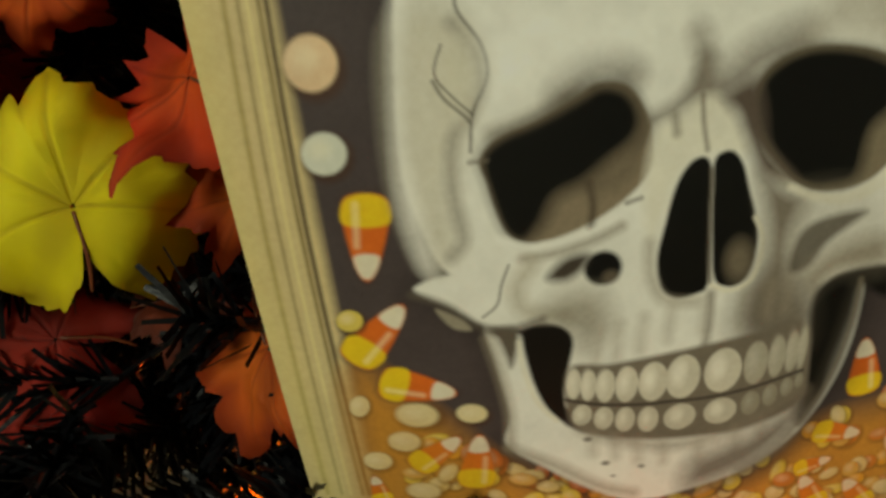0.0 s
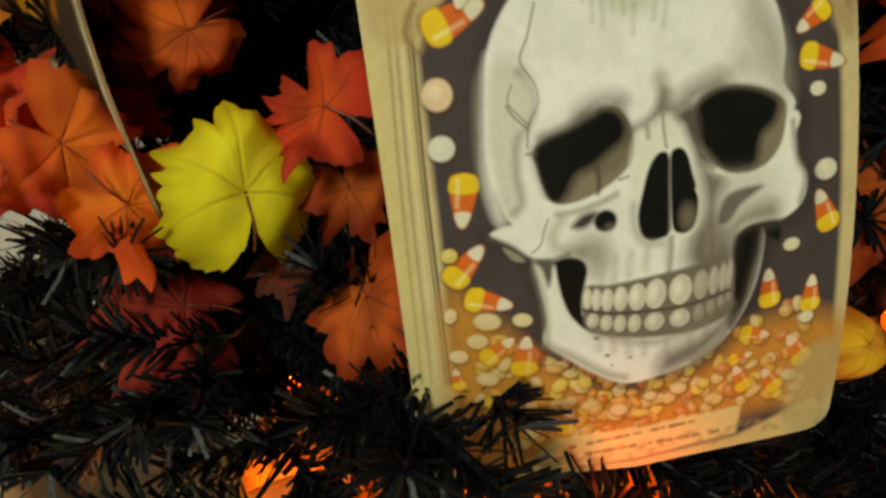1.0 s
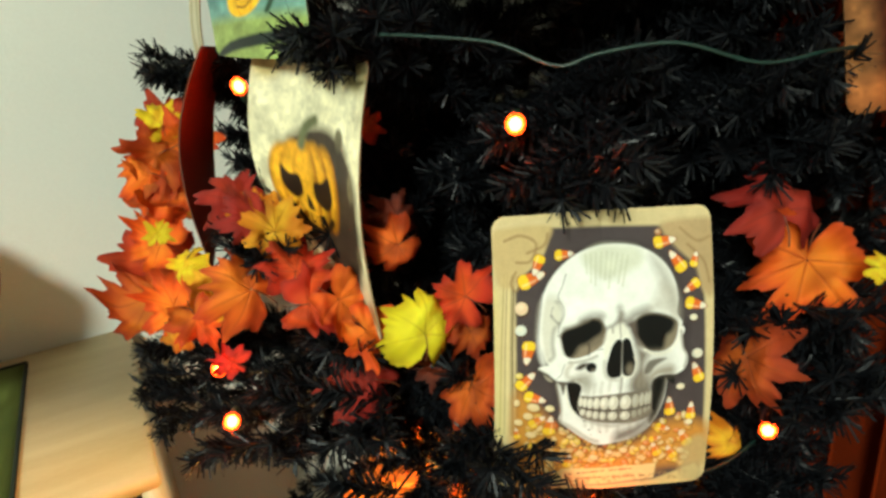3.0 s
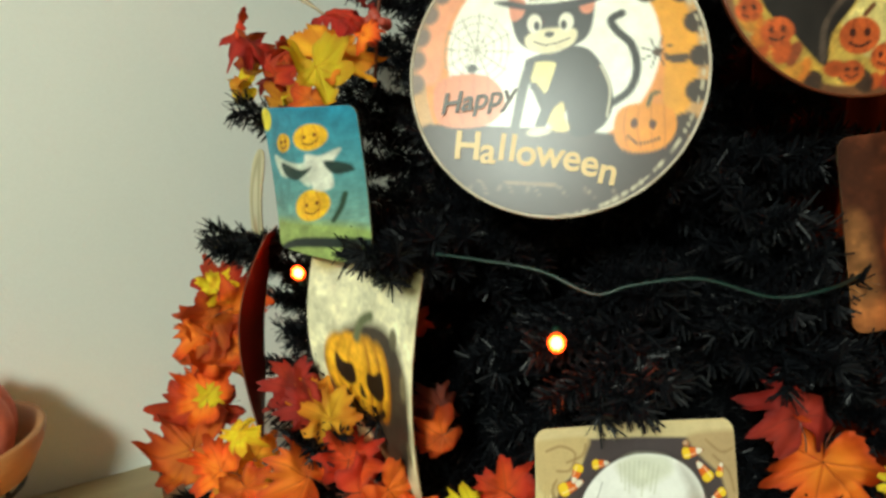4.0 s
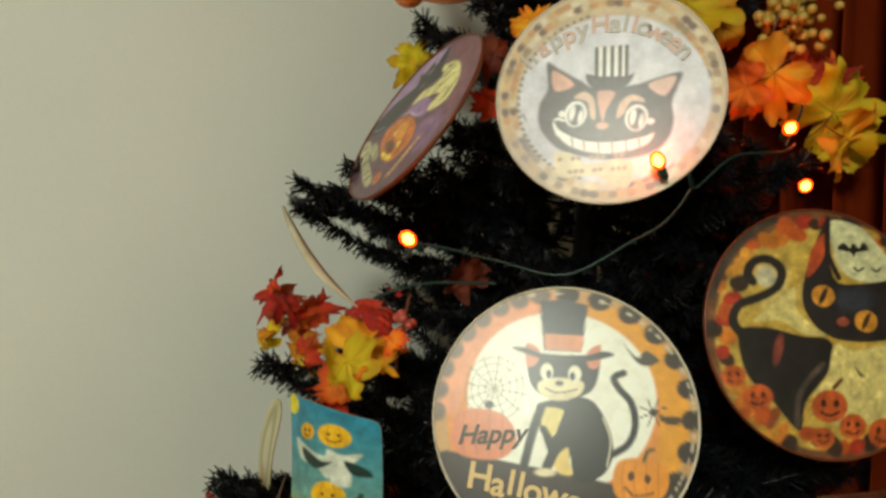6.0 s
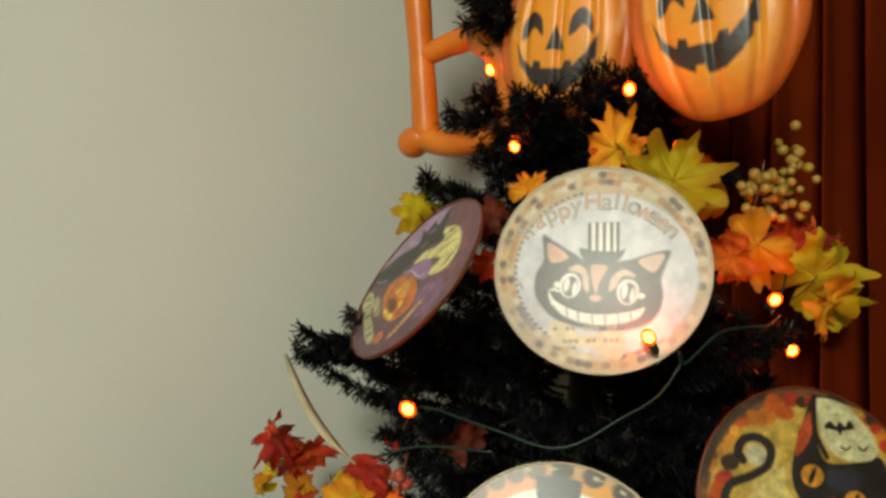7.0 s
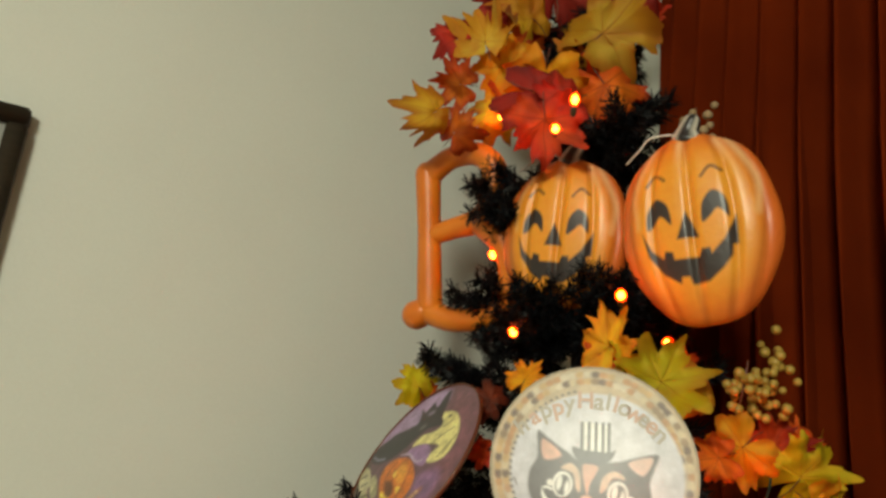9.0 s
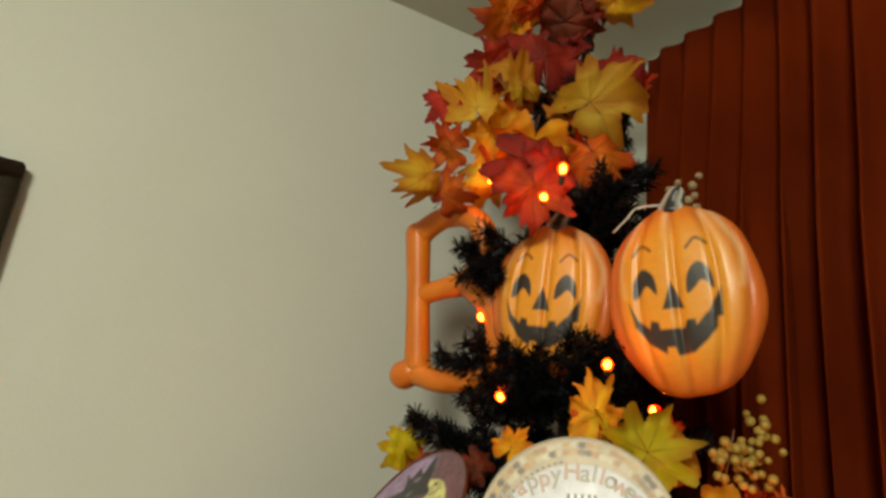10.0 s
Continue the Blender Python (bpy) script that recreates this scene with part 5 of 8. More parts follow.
    art.stroke([(85.3, 89.7), (86.6, 93), (86.3, 97.1), (84.6, 101.2), (80.9, 102.5), (77.6, 101)], 0.9, (232, 228, 212), 0.7)
    art.stroke([(66.7, 91.3), (66.8, 97.5), (69, 102.1), (74.6, 103.7)], 1.2, (160, 150, 134), 2.7, 0.75)
    # cheeks
    art.shape([(85.9, 82.5), (91.4, 85.7), (94, 88.1), (91.9, 94.4), (91.6, 102.8), (86.7, 109.2), (84.9, 103.8), (87, 98.8), (87.2, 91.5)], (112, 102, 90), 5.1, 0.94)
    art.shape([(91.8, 100.9), (92.2, 96.5), (94.5, 92.9), (99.7, 91.5), (105.3, 91.8), (101.9, 94.1), (98.2, 96.6), (95.3, 100.4)], (56, 48, 42), 1.6, 0.9)
    art.shape([(94.2, 102.2), (100.1, 97.8), (109.1, 96.7), (109.7, 102.1), (100.5, 102.7), (96.5, 105.9)], (150, 140, 124), 4.5, 0.88)
    art.stroke([(91.4, 85.4), (96.5, 88.2), (102.6, 89.2), (108.3, 87.1)], 1.3, (234, 230, 216), 1.0, 0.85)
    art.blob(58.5, 94.5, 3.3, 3.1, ink, 10, 1.0)
    art.blob(59.7, 96.3, 1.4, 1.2, (120, 108, 94), 0, 1.2, 0.6)
    art.shape([(48.8, 94.7), (52.1, 91.7), (56.2, 91.5), (54.9, 94.2), (51.8, 95.8)], (66, 58, 50), 2.1, 1)
    art.stroke([(45, 90.5), (50.7, 90.4), (57.1, 89.2), (62, 87.5)], 1.0, (140, 130, 114), 2.1, 0.88)
    art.stroke([(46.3, 91.9), (43.6, 95.7), (44.7, 100.2), (51.5, 102.5)], 1.6, (176, 168, 150), 3.9, 0.88)
    art.shape([(51.7, 98.1), (57.6, 99.1), (59.4, 104.9), (55.1, 109.9), (52.7, 107.2), (47.5, 101.8)], (140, 132, 116), 6, 0.75)
    art.stroke([(42.5, 91.3), (41, 94.7), (39.9, 98.3), (37.3, 100.3)], 0.4, (74, 66, 58), 0.5, 0.8)
    art.stroke([(25.8, 94.1), (31.3, 97.2), (36.6, 102), (42, 103.3), (47.5, 102.4)], 0.9, (92, 84, 74), 1.8, 1)
    art.shape([(29.4, 97.5), (33.4, 100), (35.1, 102.5), (31.8, 101.5)], (150, 142, 126), 0.8)
    art.stroke([(63.1, 83.7), (65.6, 83.2)], 0.6, (84, 76, 66), 0.8, 0.8)
    art.stroke([(37.9, 73), (40.7, 73.1)], 0.6, (110, 100, 88), 0.8, 0.8)
    # hollows beside the jaw
    art.shape([(43.7, 105.2), (45.4, 103.7), (50.4, 104.3), (52.6, 107.6), (51.6, 112.9), (50.6, 118.9), (50.8, 124.3), (47.9, 122.5), (45.5, 117), (44.1, 110.4)], ink, 1.0)
    art.shape([(37.1, 103), (42, 103.1), (43.1, 105.6), (41.4, 111.2), (40.5, 108.6), (39.3, 104.9)], (96, 88, 78), 1.5, 1)
    art.stroke([(43, 106.2), (43.4, 111.5), (45.4, 119.3), (48.8, 124.4)], 0.9, (228, 224, 208), 0.8, 0.8)
    art.stroke([(37.6, 104.7), (39.5, 114.5), (40.3, 122.4), (39.8, 129.1)], 1.2, (150, 140, 124), 2.7, 0.88)
    art.shape([(96.4, 115.1), (96.5, 106.4), (100.5, 103.3), (109.7, 102.6), (110.4, 108.9), (105.2, 105.7), (103.6, 111.7), (101.1, 120.8), (99.6, 128.2), (96.5, 130.4), (96.1, 121.7)], ink, 1.6)
    art.stroke([(104.4, 105.9), (101.9, 116.1), (98.9, 126.7), (92.7, 138.3), (85, 143.4)], 1.2, (120, 110, 96), 3.3, 0.88)
    art.shape([(85, 106.1), (92.2, 104), (96.7, 108.1), (96.2, 116.2), (86.4, 113.2)], (110, 100, 88), 6, 0.81)
    art.shape([(96.3, 108.9), (100.1, 104.1), (105.7, 103.4), (105.6, 112.3), (102.5, 124.2), (97.2, 134), (94.5, 130.5), (96.4, 119.5)], ink, 2.42, 0.8)
    art.stroke([(105.3, 104.5), (104.2, 113.8), (101.1, 124.9), (96.1, 134.2)], 0.61, (120, 110, 96), 1.36, 0.88)
    # faint brown over the right cheek: a shadow cast on the card, painted in
    art.shape([(91.5, 87.2), (108.5, 89.4), (109.7, 102.6), (100.4, 102.4), (92.4, 107.4), (88, 104.4)], (140, 130, 114), 7.0, 0.3)
    # teeth
    art.shape([(51.3, 113.4), (59.1, 113.5), (67.3, 113.1), (77.8, 112.5), (86.3, 111.8), (95.3, 111.3), (96.8, 120), (95.7, 128.7), (87.6, 132.3), (79.7, 133.1), (66.3, 131.7), (56.6, 129.3), (51.4, 125.2)], (116, 107, 95), 1.2)
    art.blob(52.3, 116.8, 1.38, 3.29, (206, 200, 184), 4, 0.35)
    art.blob(52.0, 116.1, 0.59, 1.79, (240, 236, 224), 4, 1.4, 0.8)
    art.blob(55.0, 117.5, 1.48, 3.34, (206, 200, 184), 4, 0.35)
    art.blob(54.6, 116.9, 0.63, 1.82, (240, 236, 224), 4, 1.4, 0.8)
    art.blob(58.1, 118.1, 1.8, 3.58, (206, 200, 184), 4, 0.35)
    art.blob(57.6, 117.4, 0.77, 1.95, (240, 236, 224), 4, 1.4, 0.8)
    art.blob(62.0, 118.4, 2.12, 3.85, (206, 200, 184), 4, 0.35)
    art.blob(61.5, 117.7, 0.9, 2.1, (240, 236, 224), 4, 1.4, 0.8)
    art.blob(66.9, 118.6, 2.76, 4.18, (206, 200, 184), 4, 0.35)
    art.blob(66.2, 117.9, 1.17, 2.28, (240, 236, 224), 4, 1.4, 0.8)
    art.blob(72.5, 118.6, 3.29, 4.63, (206, 200, 184), 4, 0.35)
    art.blob(71.7, 117.8, 1.4, 2.52, (240, 236, 224), 4, 1.4, 0.8)
    art.blob(80.1, 118.7, 3.6, 4.7, (206, 200, 184), 4, 0.35)
    art.blob(79.1, 117.9, 1.53, 2.56, (240, 236, 224), 4, 1.4, 0.8)
    art.blob(86.4, 118.3, 2.33, 4.58, (170, 164, 148), 4, 0.35)
    art.blob(85.8, 117.6, 0.99, 2.5, (190, 186, 174), 4, 1.4, 0.8)
    art.blob(90.4, 117.7, 1.59, 4.43, (170, 164, 148), 4, 0.35)
    art.blob(89.9, 117.0, 0.68, 2.42, (190, 186, 174), 4, 1.4, 0.8)
    art.blob(93.3, 117.2, 1.27, 4.3, (170, 164, 148), 4, 0.35)
    art.blob(92.9, 116.6, 0.54, 2.35, (190, 186, 174), 4, 1.4, 0.8)
    art.blob(95.3, 116.8, 0.85, 4.35, (170, 164, 148), 4, 0.35)
    art.blob(95.0, 116.2, 0.36, 2.37, (190, 186, 174), 4, 1.4, 0.8)
    art.blob(53.6, 123.9, 1.87, 2.39, (194, 188, 172), 4, 0.35)
    art.blob(53.2, 123.6, 0.72, 1.22, (228, 224, 210), 4, 1.2, 0.8)
    art.blob(57.6, 125.3, 1.87, 2.58, (194, 188, 172), 4, 0.35)
    art.blob(57.2, 124.9, 0.72, 1.32, (228, 224, 210), 4, 1.2, 0.8)
    art.blob(61.6, 126.2, 1.87, 2.8, (194, 188, 172), 4, 0.35)
    art.blob(61.2, 125.8, 0.72, 1.43, (228, 224, 210), 4, 1.2, 0.8)
    art.blob(65.9, 126.8, 1.98, 2.88, (194, 188, 172), 4, 0.35)
    art.blob(65.5, 126.5, 0.76, 1.47, (228, 224, 210), 4, 1.2, 0.8)
    art.blob(72.0, 127.4, 3.12, 2.93, (194, 188, 172), 4, 0.35)
    art.blob(71.4, 127.0, 1.2, 1.49, (228, 224, 210), 4, 1.2, 0.8)
    art.blob(79.9, 127.7, 3.22, 2.94, (194, 188, 172), 4, 0.35)
    art.blob(79.2, 127.3, 1.24, 1.5, (228, 224, 210), 4, 1.2, 0.8)
    art.blob(85.8, 127.1, 1.87, 2.73, (144, 138, 122), 4, 0.35)
    art.blob(85.4, 126.7, 0.72, 1.39, (168, 164, 150), 4, 1.2, 0.8)
    art.blob(89.6, 126.1, 1.46, 2.48, (144, 138, 122), 4, 0.35)
    art.blob(89.2, 125.7, 0.56, 1.26, (168, 164, 150), 4, 1.2, 0.8)
    art.blob(92.8, 124.9, 1.25, 2.05, (144, 138, 122), 4, 0.35)
    art.blob(92.5, 124.6, 0.48, 1.05, (168, 164, 150), 4, 1.2, 0.8)
    art.blob(95.2, 123.9, 0.83, 1.59, (144, 138, 122), 4, 0.35)
    art.blob(94.9, 123.6, 0.32, 0.81, (168, 164, 150), 4, 1.2, 0.8)
    art.stroke([(50.6, 119.9), (56.8, 122), (64.1, 123.2), (69.5, 123.5), (77.1, 124.1), (85.8, 123.6), (95.6, 121.6)], 0.6, (48, 42, 38), 0.5, 0.9)
    art.stroke([(56.6, 112.5), (57, 109.1), (57.6, 106)], 0.9, (160, 150, 134), 3, 0.56)
    art.stroke([(60.2, 112.2), (60.5, 108.8), (61.1, 105.7)], 0.9, (160, 150, 134), 3, 0.56)
    art.stroke([(64.5, 111.5), (64.8, 108.1), (65.4, 105)], 0.9, (160, 150, 134), 3, 0.56)
    art.stroke([(69.6, 110.3), (70, 107), (70.5, 103.9)], 0.9, (160, 150, 134), 3, 0.56)
    art.stroke([(76.1, 109.6), (76.4, 106.2), (76.8, 103.2)], 0.9, (160, 150, 134), 3, 0.56)
    art.stroke([(83, 109.7), (83.2, 106.3), (83.6, 103.3)], 0.9, (160, 150, 134), 3, 0.56)
    art.stroke([(88, 108.9), (88.2, 105.5), (88.6, 102.5)], 0.9, (160, 150, 134), 3, 0.56)
    art.stroke([(91.4, 108.3), (91.5, 105), (91.9, 102)], 0.9, (160, 150, 134), 3, 0.56)
    art.stroke([(77.5, 102.5), (77.3, 108.1), (76.4, 113.1)], 0.8, (122, 112, 98), 2.1, 0.94)
    art.stroke([(55.4, 129.1), (55.5, 133.6)], 1.1, (160, 150, 134), 3, 0.56)
    art.stroke([(59.5, 130.3), (59.7, 134.8)], 1.1, (160, 150, 134), 3, 0.56)
    art.stroke([(63.7, 131.8), (63.9, 136.3)], 1.1, (160, 150, 134), 3, 0.56)
    art.stroke([(68.7, 132.9), (69, 137.5)], 1.1, (160, 150, 134), 3, 0.56)
    art.stroke([(75.8, 134.5), (76.2, 139.1)], 1.1, (160, 150, 134), 3, 0.56)
    art.stroke([(83.1, 133), (83.6, 137.6)], 1.1, (160, 150, 134), 3, 0.56)
    art.stroke([(88.1, 131.4), (88.6, 135.9)], 1.1, (160, 150, 134), 3, 0.56)
    # chin
    art.stroke([(53.5, 127.2), (63.1, 132.1), (74.1, 134.2), (86.4, 131.4), (96, 126.1)], 1.4, (132, 122, 108), 3.6, 0.75)
    art.shape([(74.9, 138.6), (86.6, 134.2), (96.7, 127.6), (94.7, 135.9), (86.1, 143.1), (74, 145.8)], (104, 94, 84), 6.6, 0.88)
    art.stroke([(40, 129.9), (48.4, 135.5), (56.5, 141.9), (63.1, 144.7)], 1.4, (140, 130, 112), 3.3, 0.88)
    art.blob(54.5, 129.8, 0.8, 0.56, (84, 76, 66), 0, 0.6, 0.8)
    art.blob(57.8, 136.2, 0.8, 0.56, (84, 76, 66), 0, 0.6, 0.8)
    art.blob(64.7, 138.0, 0.6, 0.42, (84, 76, 66), 0, 0.6, 0.8)
    art.blob(59.2, 139.7, 0.4, 0.28, (84, 76, 66), 0, 0.6, 0.8)
    # torn label at the foot; its writing is too faint to read
    art.shape([(42.1, 164.5), (102.1, 163.4), (101.3, 174.6), (30.9, 178.2), (34.2, 172)], (216, 194, 132), 1.21, smooth=False)
    art.stroke([(46.5, 168.9), (47.8, 168.8)], 1.21, (118, 90, 54), 0.61, 0.75)
    art.stroke([(52.2, 168.2), (53.1, 168.1)], 1.52, (118, 90, 54), 0.61, 0.75)
    art.stroke([(55, 167.8), (56.9, 167.6)], 1.21, (118, 90, 54), 0.61, 0.75)
    art.stroke([(57.8, 167.4), (59.1, 167.3)], 0.91, (118, 90, 54), 0.61, 0.75)
    art.stroke([(60.7, 167.1), (62.2, 166.9)], 1.52, (118, 90, 54), 0.61, 0.75)
    art.stroke([(63.5, 166.7), (64.3, 166.6)], 1.21, (118, 90, 54), 0.61, 0.75)
    art.stroke([(66.3, 166.4), (68.2, 166.3)], 0.91, (118, 90, 54), 0.61, 0.75)
    art.stroke([(72.2, 166.2), (73.9, 166.2)], 1.21, (118, 90, 54), 0.61, 0.75)
    art.stroke([(75.3, 166.2), (76.2, 166.2)], 0.91, (118, 90, 54), 0.61, 0.75)
    art.stroke([(78.3, 166.2), (80.4, 166.2)], 1.52, (118, 90, 54), 0.61, 0.75)
    art.stroke([(81.4, 166.2), (82.7, 166.2)], 1.21, (118, 90, 54), 0.61, 0.75)
    art.stroke([(84.4, 166.1), (86.1, 166.1)], 0.91, (118, 90, 54), 0.61, 0.75)
    art.stroke([(43, 173.2), (44.2, 173)], 1.21, (118, 90, 54), 0.61, 0.75)
    art.stroke([(45.8, 172.9), (47.8, 172.7)], 0.91, (118, 90, 54), 0.61, 0.75)
    art.stroke([(51.4, 172.4), (53, 172.2)], 1.21, (118, 90, 54), 0.61, 0.75)
    art.stroke([(54.2, 172.2), (55.5, 172)], 0.91, (118, 90, 54), 0.61, 0.75)
    art.stroke([(57, 171.9), (59, 171.7)], 1.52, (118, 90, 54), 0.61, 0.75)
    art.stroke([(59.8, 171.7), (60.7, 171.6)], 1.21, (118, 90, 54), 0.61, 0.75)
    art.stroke([(62.6, 171.5), (64.2, 171.3)], 0.91, (118, 90, 54), 0.61, 0.75)
    art.stroke([(65.4, 171.2), (66.6, 171.1)], 1.52, (118, 90, 54), 0.61, 0.75)
    art.stroke([(71.2, 171.2), (72.2, 171.2)], 0.91, (118, 90, 54), 0.61, 0.75)
    art.stroke([(74.3, 171.3), (76, 171.4)], 1.52, (118, 90, 54), 0.61, 0.75)
    art.stroke([(77.3, 171.5), (78.7, 171.5)], 1.21, (118, 90, 54), 0.61, 0.75)
    art.stroke([(80.4, 171.6), (82.5, 171.6)], 0.91, (118, 90, 54), 0.61, 0.75)
    art.stroke([(83.4, 171.7), (84.4, 171.7)], 1.52, (118, 90, 54), 0.61, 0.75)
    art.stroke([(86.5, 171.9), (88.2, 171.9)], 1.21, (118, 90, 54), 0.61, 0.75)
    art.stroke([(92.7, 172.1), (94.8, 172.2)], 1.52, (118, 90, 54), 0.61, 0.75)
    art.shape([(15.5, 184.9), (30.9, 178.7), (101.5, 175.6), (127.8, 166), (132, 171.7), (128.2, 185.5), (21.2, 189.3)], (204, 182, 122), 2.12, smooth=False)
    for k in range(30):
        art.blob(26 + 3.3 * k, 175 + rnd.uniform(-4, 1), rnd.uniform(1.2, 2.6), rnd.uniform(0.7, 1.4), (158, 132, 84), rnd.uniform(0, 180), 1.2, 0.6)
    art.shape([(118, 152.8), (130.9, 145.4), (138.2, 164.3), (130.5, 180.8), (119.4, 177.7)], (186, 166, 116), 4.55, 0.7)
    art.mottle(6.5, 0.025, 1)


def card_bend(x, y):
    return -1.4 * np.minimum(x + 0.02, 0) ** 2 - 1.2 * y**2 - 2.2 * np.maximum(x - 0.05, 0) ** 2 - 2.0 * np.minimum(x, 0) * y


skull_card = printed_card("skull_card", "bent printed card with a candy-corn skull picture", 0.135, 0.18, skull_art, [(0, 0), (135, 0), (135, 180), (0, 180)], (206, 187, 140),
    facing((0.095, 0.0855, 0.925), (-0.355, -0.911, 0.21), -4), card_bend, 400, 530, PAPER_BACK)


def top_hat_cat_art(art):
    # cream moon, orange bands, scalloped dark edge
    art.blob(968, 560, 215, 220, (222, 140, 60), 0, 4)
    art.shape([(735, 540), (775, 440), (850, 360), (950, 332), (960, 360), (860, 400), (800, 470), (775, 560)], (226, 150, 110), 10, 0.9)
    art.shape([(1020, 340), (1100, 370), (1170, 440), (1205, 540), (1190, 640), (1150, 640), (1150, 520), (1100, 420), (1020, 375)], (222, 152, 36), 6)
    for k in range(14):
        a = radians(-88 + 14.5 * k)
        art.blob(972 + 240 * math.cos(a) , 560 + 232 * math.sin(a), 22, 20, (58, 46, 38), 0, 4)
    for k in range(9):
        a = radians(180 + 10 * k)
        art.blob(970 + 238 * math.cos(a), 560 + 230 * math.sin(a), 20, 18, (120, 100, 88), 0, 6)
    art.blob(970, 530, 176, 165, (242, 239, 224), 0, 4)
    # web
    for k in range(12):
        a = radians(30 * k + 8)
        art.stroke([(845, 515), (845 + 62 * math.cos(a), 515 + 62 * math.sin(a))], 2, (140, 132, 112), 2, 0.85)
    for r in (18, 32, 46, 58):
        art.stroke([(845 + r * math.cos(radians(30 * k + 8)) * (1 if k % 2 else 0.94), 515 + r * math.sin(radians(30 * k + 8))) for k in range(13)], 1.8, (140, 132, 112), 2, 0.8)
    art.blob(836, 545, 9, 8, (60, 56, 52), 0, 3)
    # spider, bats
    art.blob(1140, 545, 8, 7, (60, 46, 34), 20, 3)
    for a in range(0, 360, 45):
        art.stroke([(1140, 545), (1140 + 26 * math.cos(radians(a + 20)), 545 + 26 * math.sin(radians(a + 20)))], 2.4, (70, 54, 38), 2)
    art.shape([(1150, 555), (1180, 550), (1195, 560), (1170, 566)], (80, 60, 40), 3)
    art.shape([(1085, 420), (1110, 445), (1125, 430), (1150, 450), (1115, 458)], (76, 70, 56), 3)
    # ground
    art.shape([(735, 640), (800, 635), (900, 648), (1000, 662), (1100, 680), (1190, 690), (1150, 780), (970, 830), (800, 760)], (58, 46, 42), 3)
    # tail, body, legs
    art.stroke([(1065, 625), (1095, 605), (1108, 570), (1100, 530), (1078, 505), (1068, 485), (1085, 475)], 13, (34, 32, 32), 3)
    art.shape([(985, 530), (1030, 530), (1062, 580), (1068, 630), (1045, 665), (1000, 670), (990, 600)], (36, 34, 34), 3)
    art.shape([(930, 540), (1000, 535), (1010, 590), (985, 640), (965, 652), (940, 600)], (38, 36, 36), 3)
    art.shape([(932, 548), (975, 548), (975, 575), (952, 600), (936, 575)], (226, 206, 128), 3)
    art.shape([(960, 640), (985, 615), (990, 640), (995, 662), (970, 660)], (226, 196, 116), 4)
    art.stroke([(935, 545), (920, 590), (906, 645)], 17, (36, 34, 34), 3)
    art.stroke([(990, 545), (970, 600), (948, 650)], 19, (36, 34, 34), 3)
    art.stroke([(940, 585), (950, 600), (958, 615)], 14, (36, 34, 34), 3)
    art.blob(945, 660, 20, 7, (222, 206, 170), 0, 3)
    art.stroke([(1050, 560), (1064, 600), (1058, 645)], 3, (232, 222, 190), 2, 0.8)
    # head and hat
    art.shape([(905, 430), (925, 445), (1020, 445), (1042, 425), (1038, 490), (1015, 520), (960, 530), (915, 505)], (44, 42, 44), 3)
    art.shape([(905, 428), (930, 440), (925, 465), (906, 470)], (208, 130, 100), 3)
    art.shape([(1018, 440), (1042, 425), (1040, 465), (1022, 468)], (208, 130, 100), 3)
    art.shape([(930, 500), (960, 490), (1010, 495), (1005, 520), (965, 532), (932, 520)], (228, 214, 174), 4)
    art.blob(944, 480, 12, 16, (232, 226, 204), 0, 3)
    art.blob(996, 482, 12, 16, (232, 226, 204), 0, 3)
    art.blob(948, 484, 5, 8, (30, 28, 28), 0, 2)
    art.blob(992, 486, 5, 8, (30, 28, 28), 0, 2)
    art.blob(968, 500, 8, 5, (40, 36, 36), 0, 2)
    art.stroke([(942, 510), (965, 518), (1000, 510)], 2.5, (60, 40, 36), 2)
    art.shape([(928, 345), (975, 338), (1018, 348), (1008, 440), (938, 440)], (70, 70, 78), 3, smooth=False)
    art.shape([(938, 408), (1012, 408), (1008, 438), (940, 438)], (216, 140, 104), 3, smooth=False)
    art.shape([(878, 438), (905, 436), (940, 446), (1010, 446), (1050, 436), (1066, 444), (1010, 458), (935, 456)], (56, 54, 58), 3)
    # pumpkins
    art.shape([(765, 590), (775, 562), (815, 552), (860, 560), (885, 585), (888, 615), (860, 640), (800, 640), (770, 625)], (216, 130, 88), 3)
    for k in range(4):
        art.stroke([(790 + 24 * k, 560), (784 + 26 * k, 600), (792 + 24 * k, 636)], 2, (170, 90, 60), 3, 0.6)
    art.shape([(1070, 655), (1085, 632), (1130, 628), (1165, 645), (1168, 680), (1145, 705), (1100, 708), (1073, 690)], (222, 140, 32), 3)
    for k in range(4):
        art.stroke([(1090 + 20 * k, 635), (1085 + 22 * k, 668), (1092 + 20 * k, 704)], 2, (170, 92, 20), 3, 0.6)
    art.blob(1102, 660, 6, 8, (80, 42, 16), 0, 2)
    art.blob(1132, 664, 6, 8, (80, 42, 16), 0, 2)
    art.stroke([(1090, 680), (1110, 694), (1142, 688)], 4, (80, 42, 16), 2)
    art.stroke([(1125, 632), (1132, 615), (1142, 612)], 7, (90, 84, 40), 2)
    # flourishes and small bars below the word
    for k in range(6):
        art.stroke([(820 + 50 * k, 742 + 7 * k), (840 + 45 * k, 730 + 7 * k), (850 + 46 * k, 752 + 6 * k)], 2, (150, 130, 104), 2, 0.7)
    for k in range(8):
        art.stroke([(886 + 11 * k, 738 + 1.5 * k), (893 + 11 * k, 739 + 1.5 * k)], 5, (150, 120, 84), 2, 0.7, smooth=False)
    # worn edge
    rnd = random.Random(3)
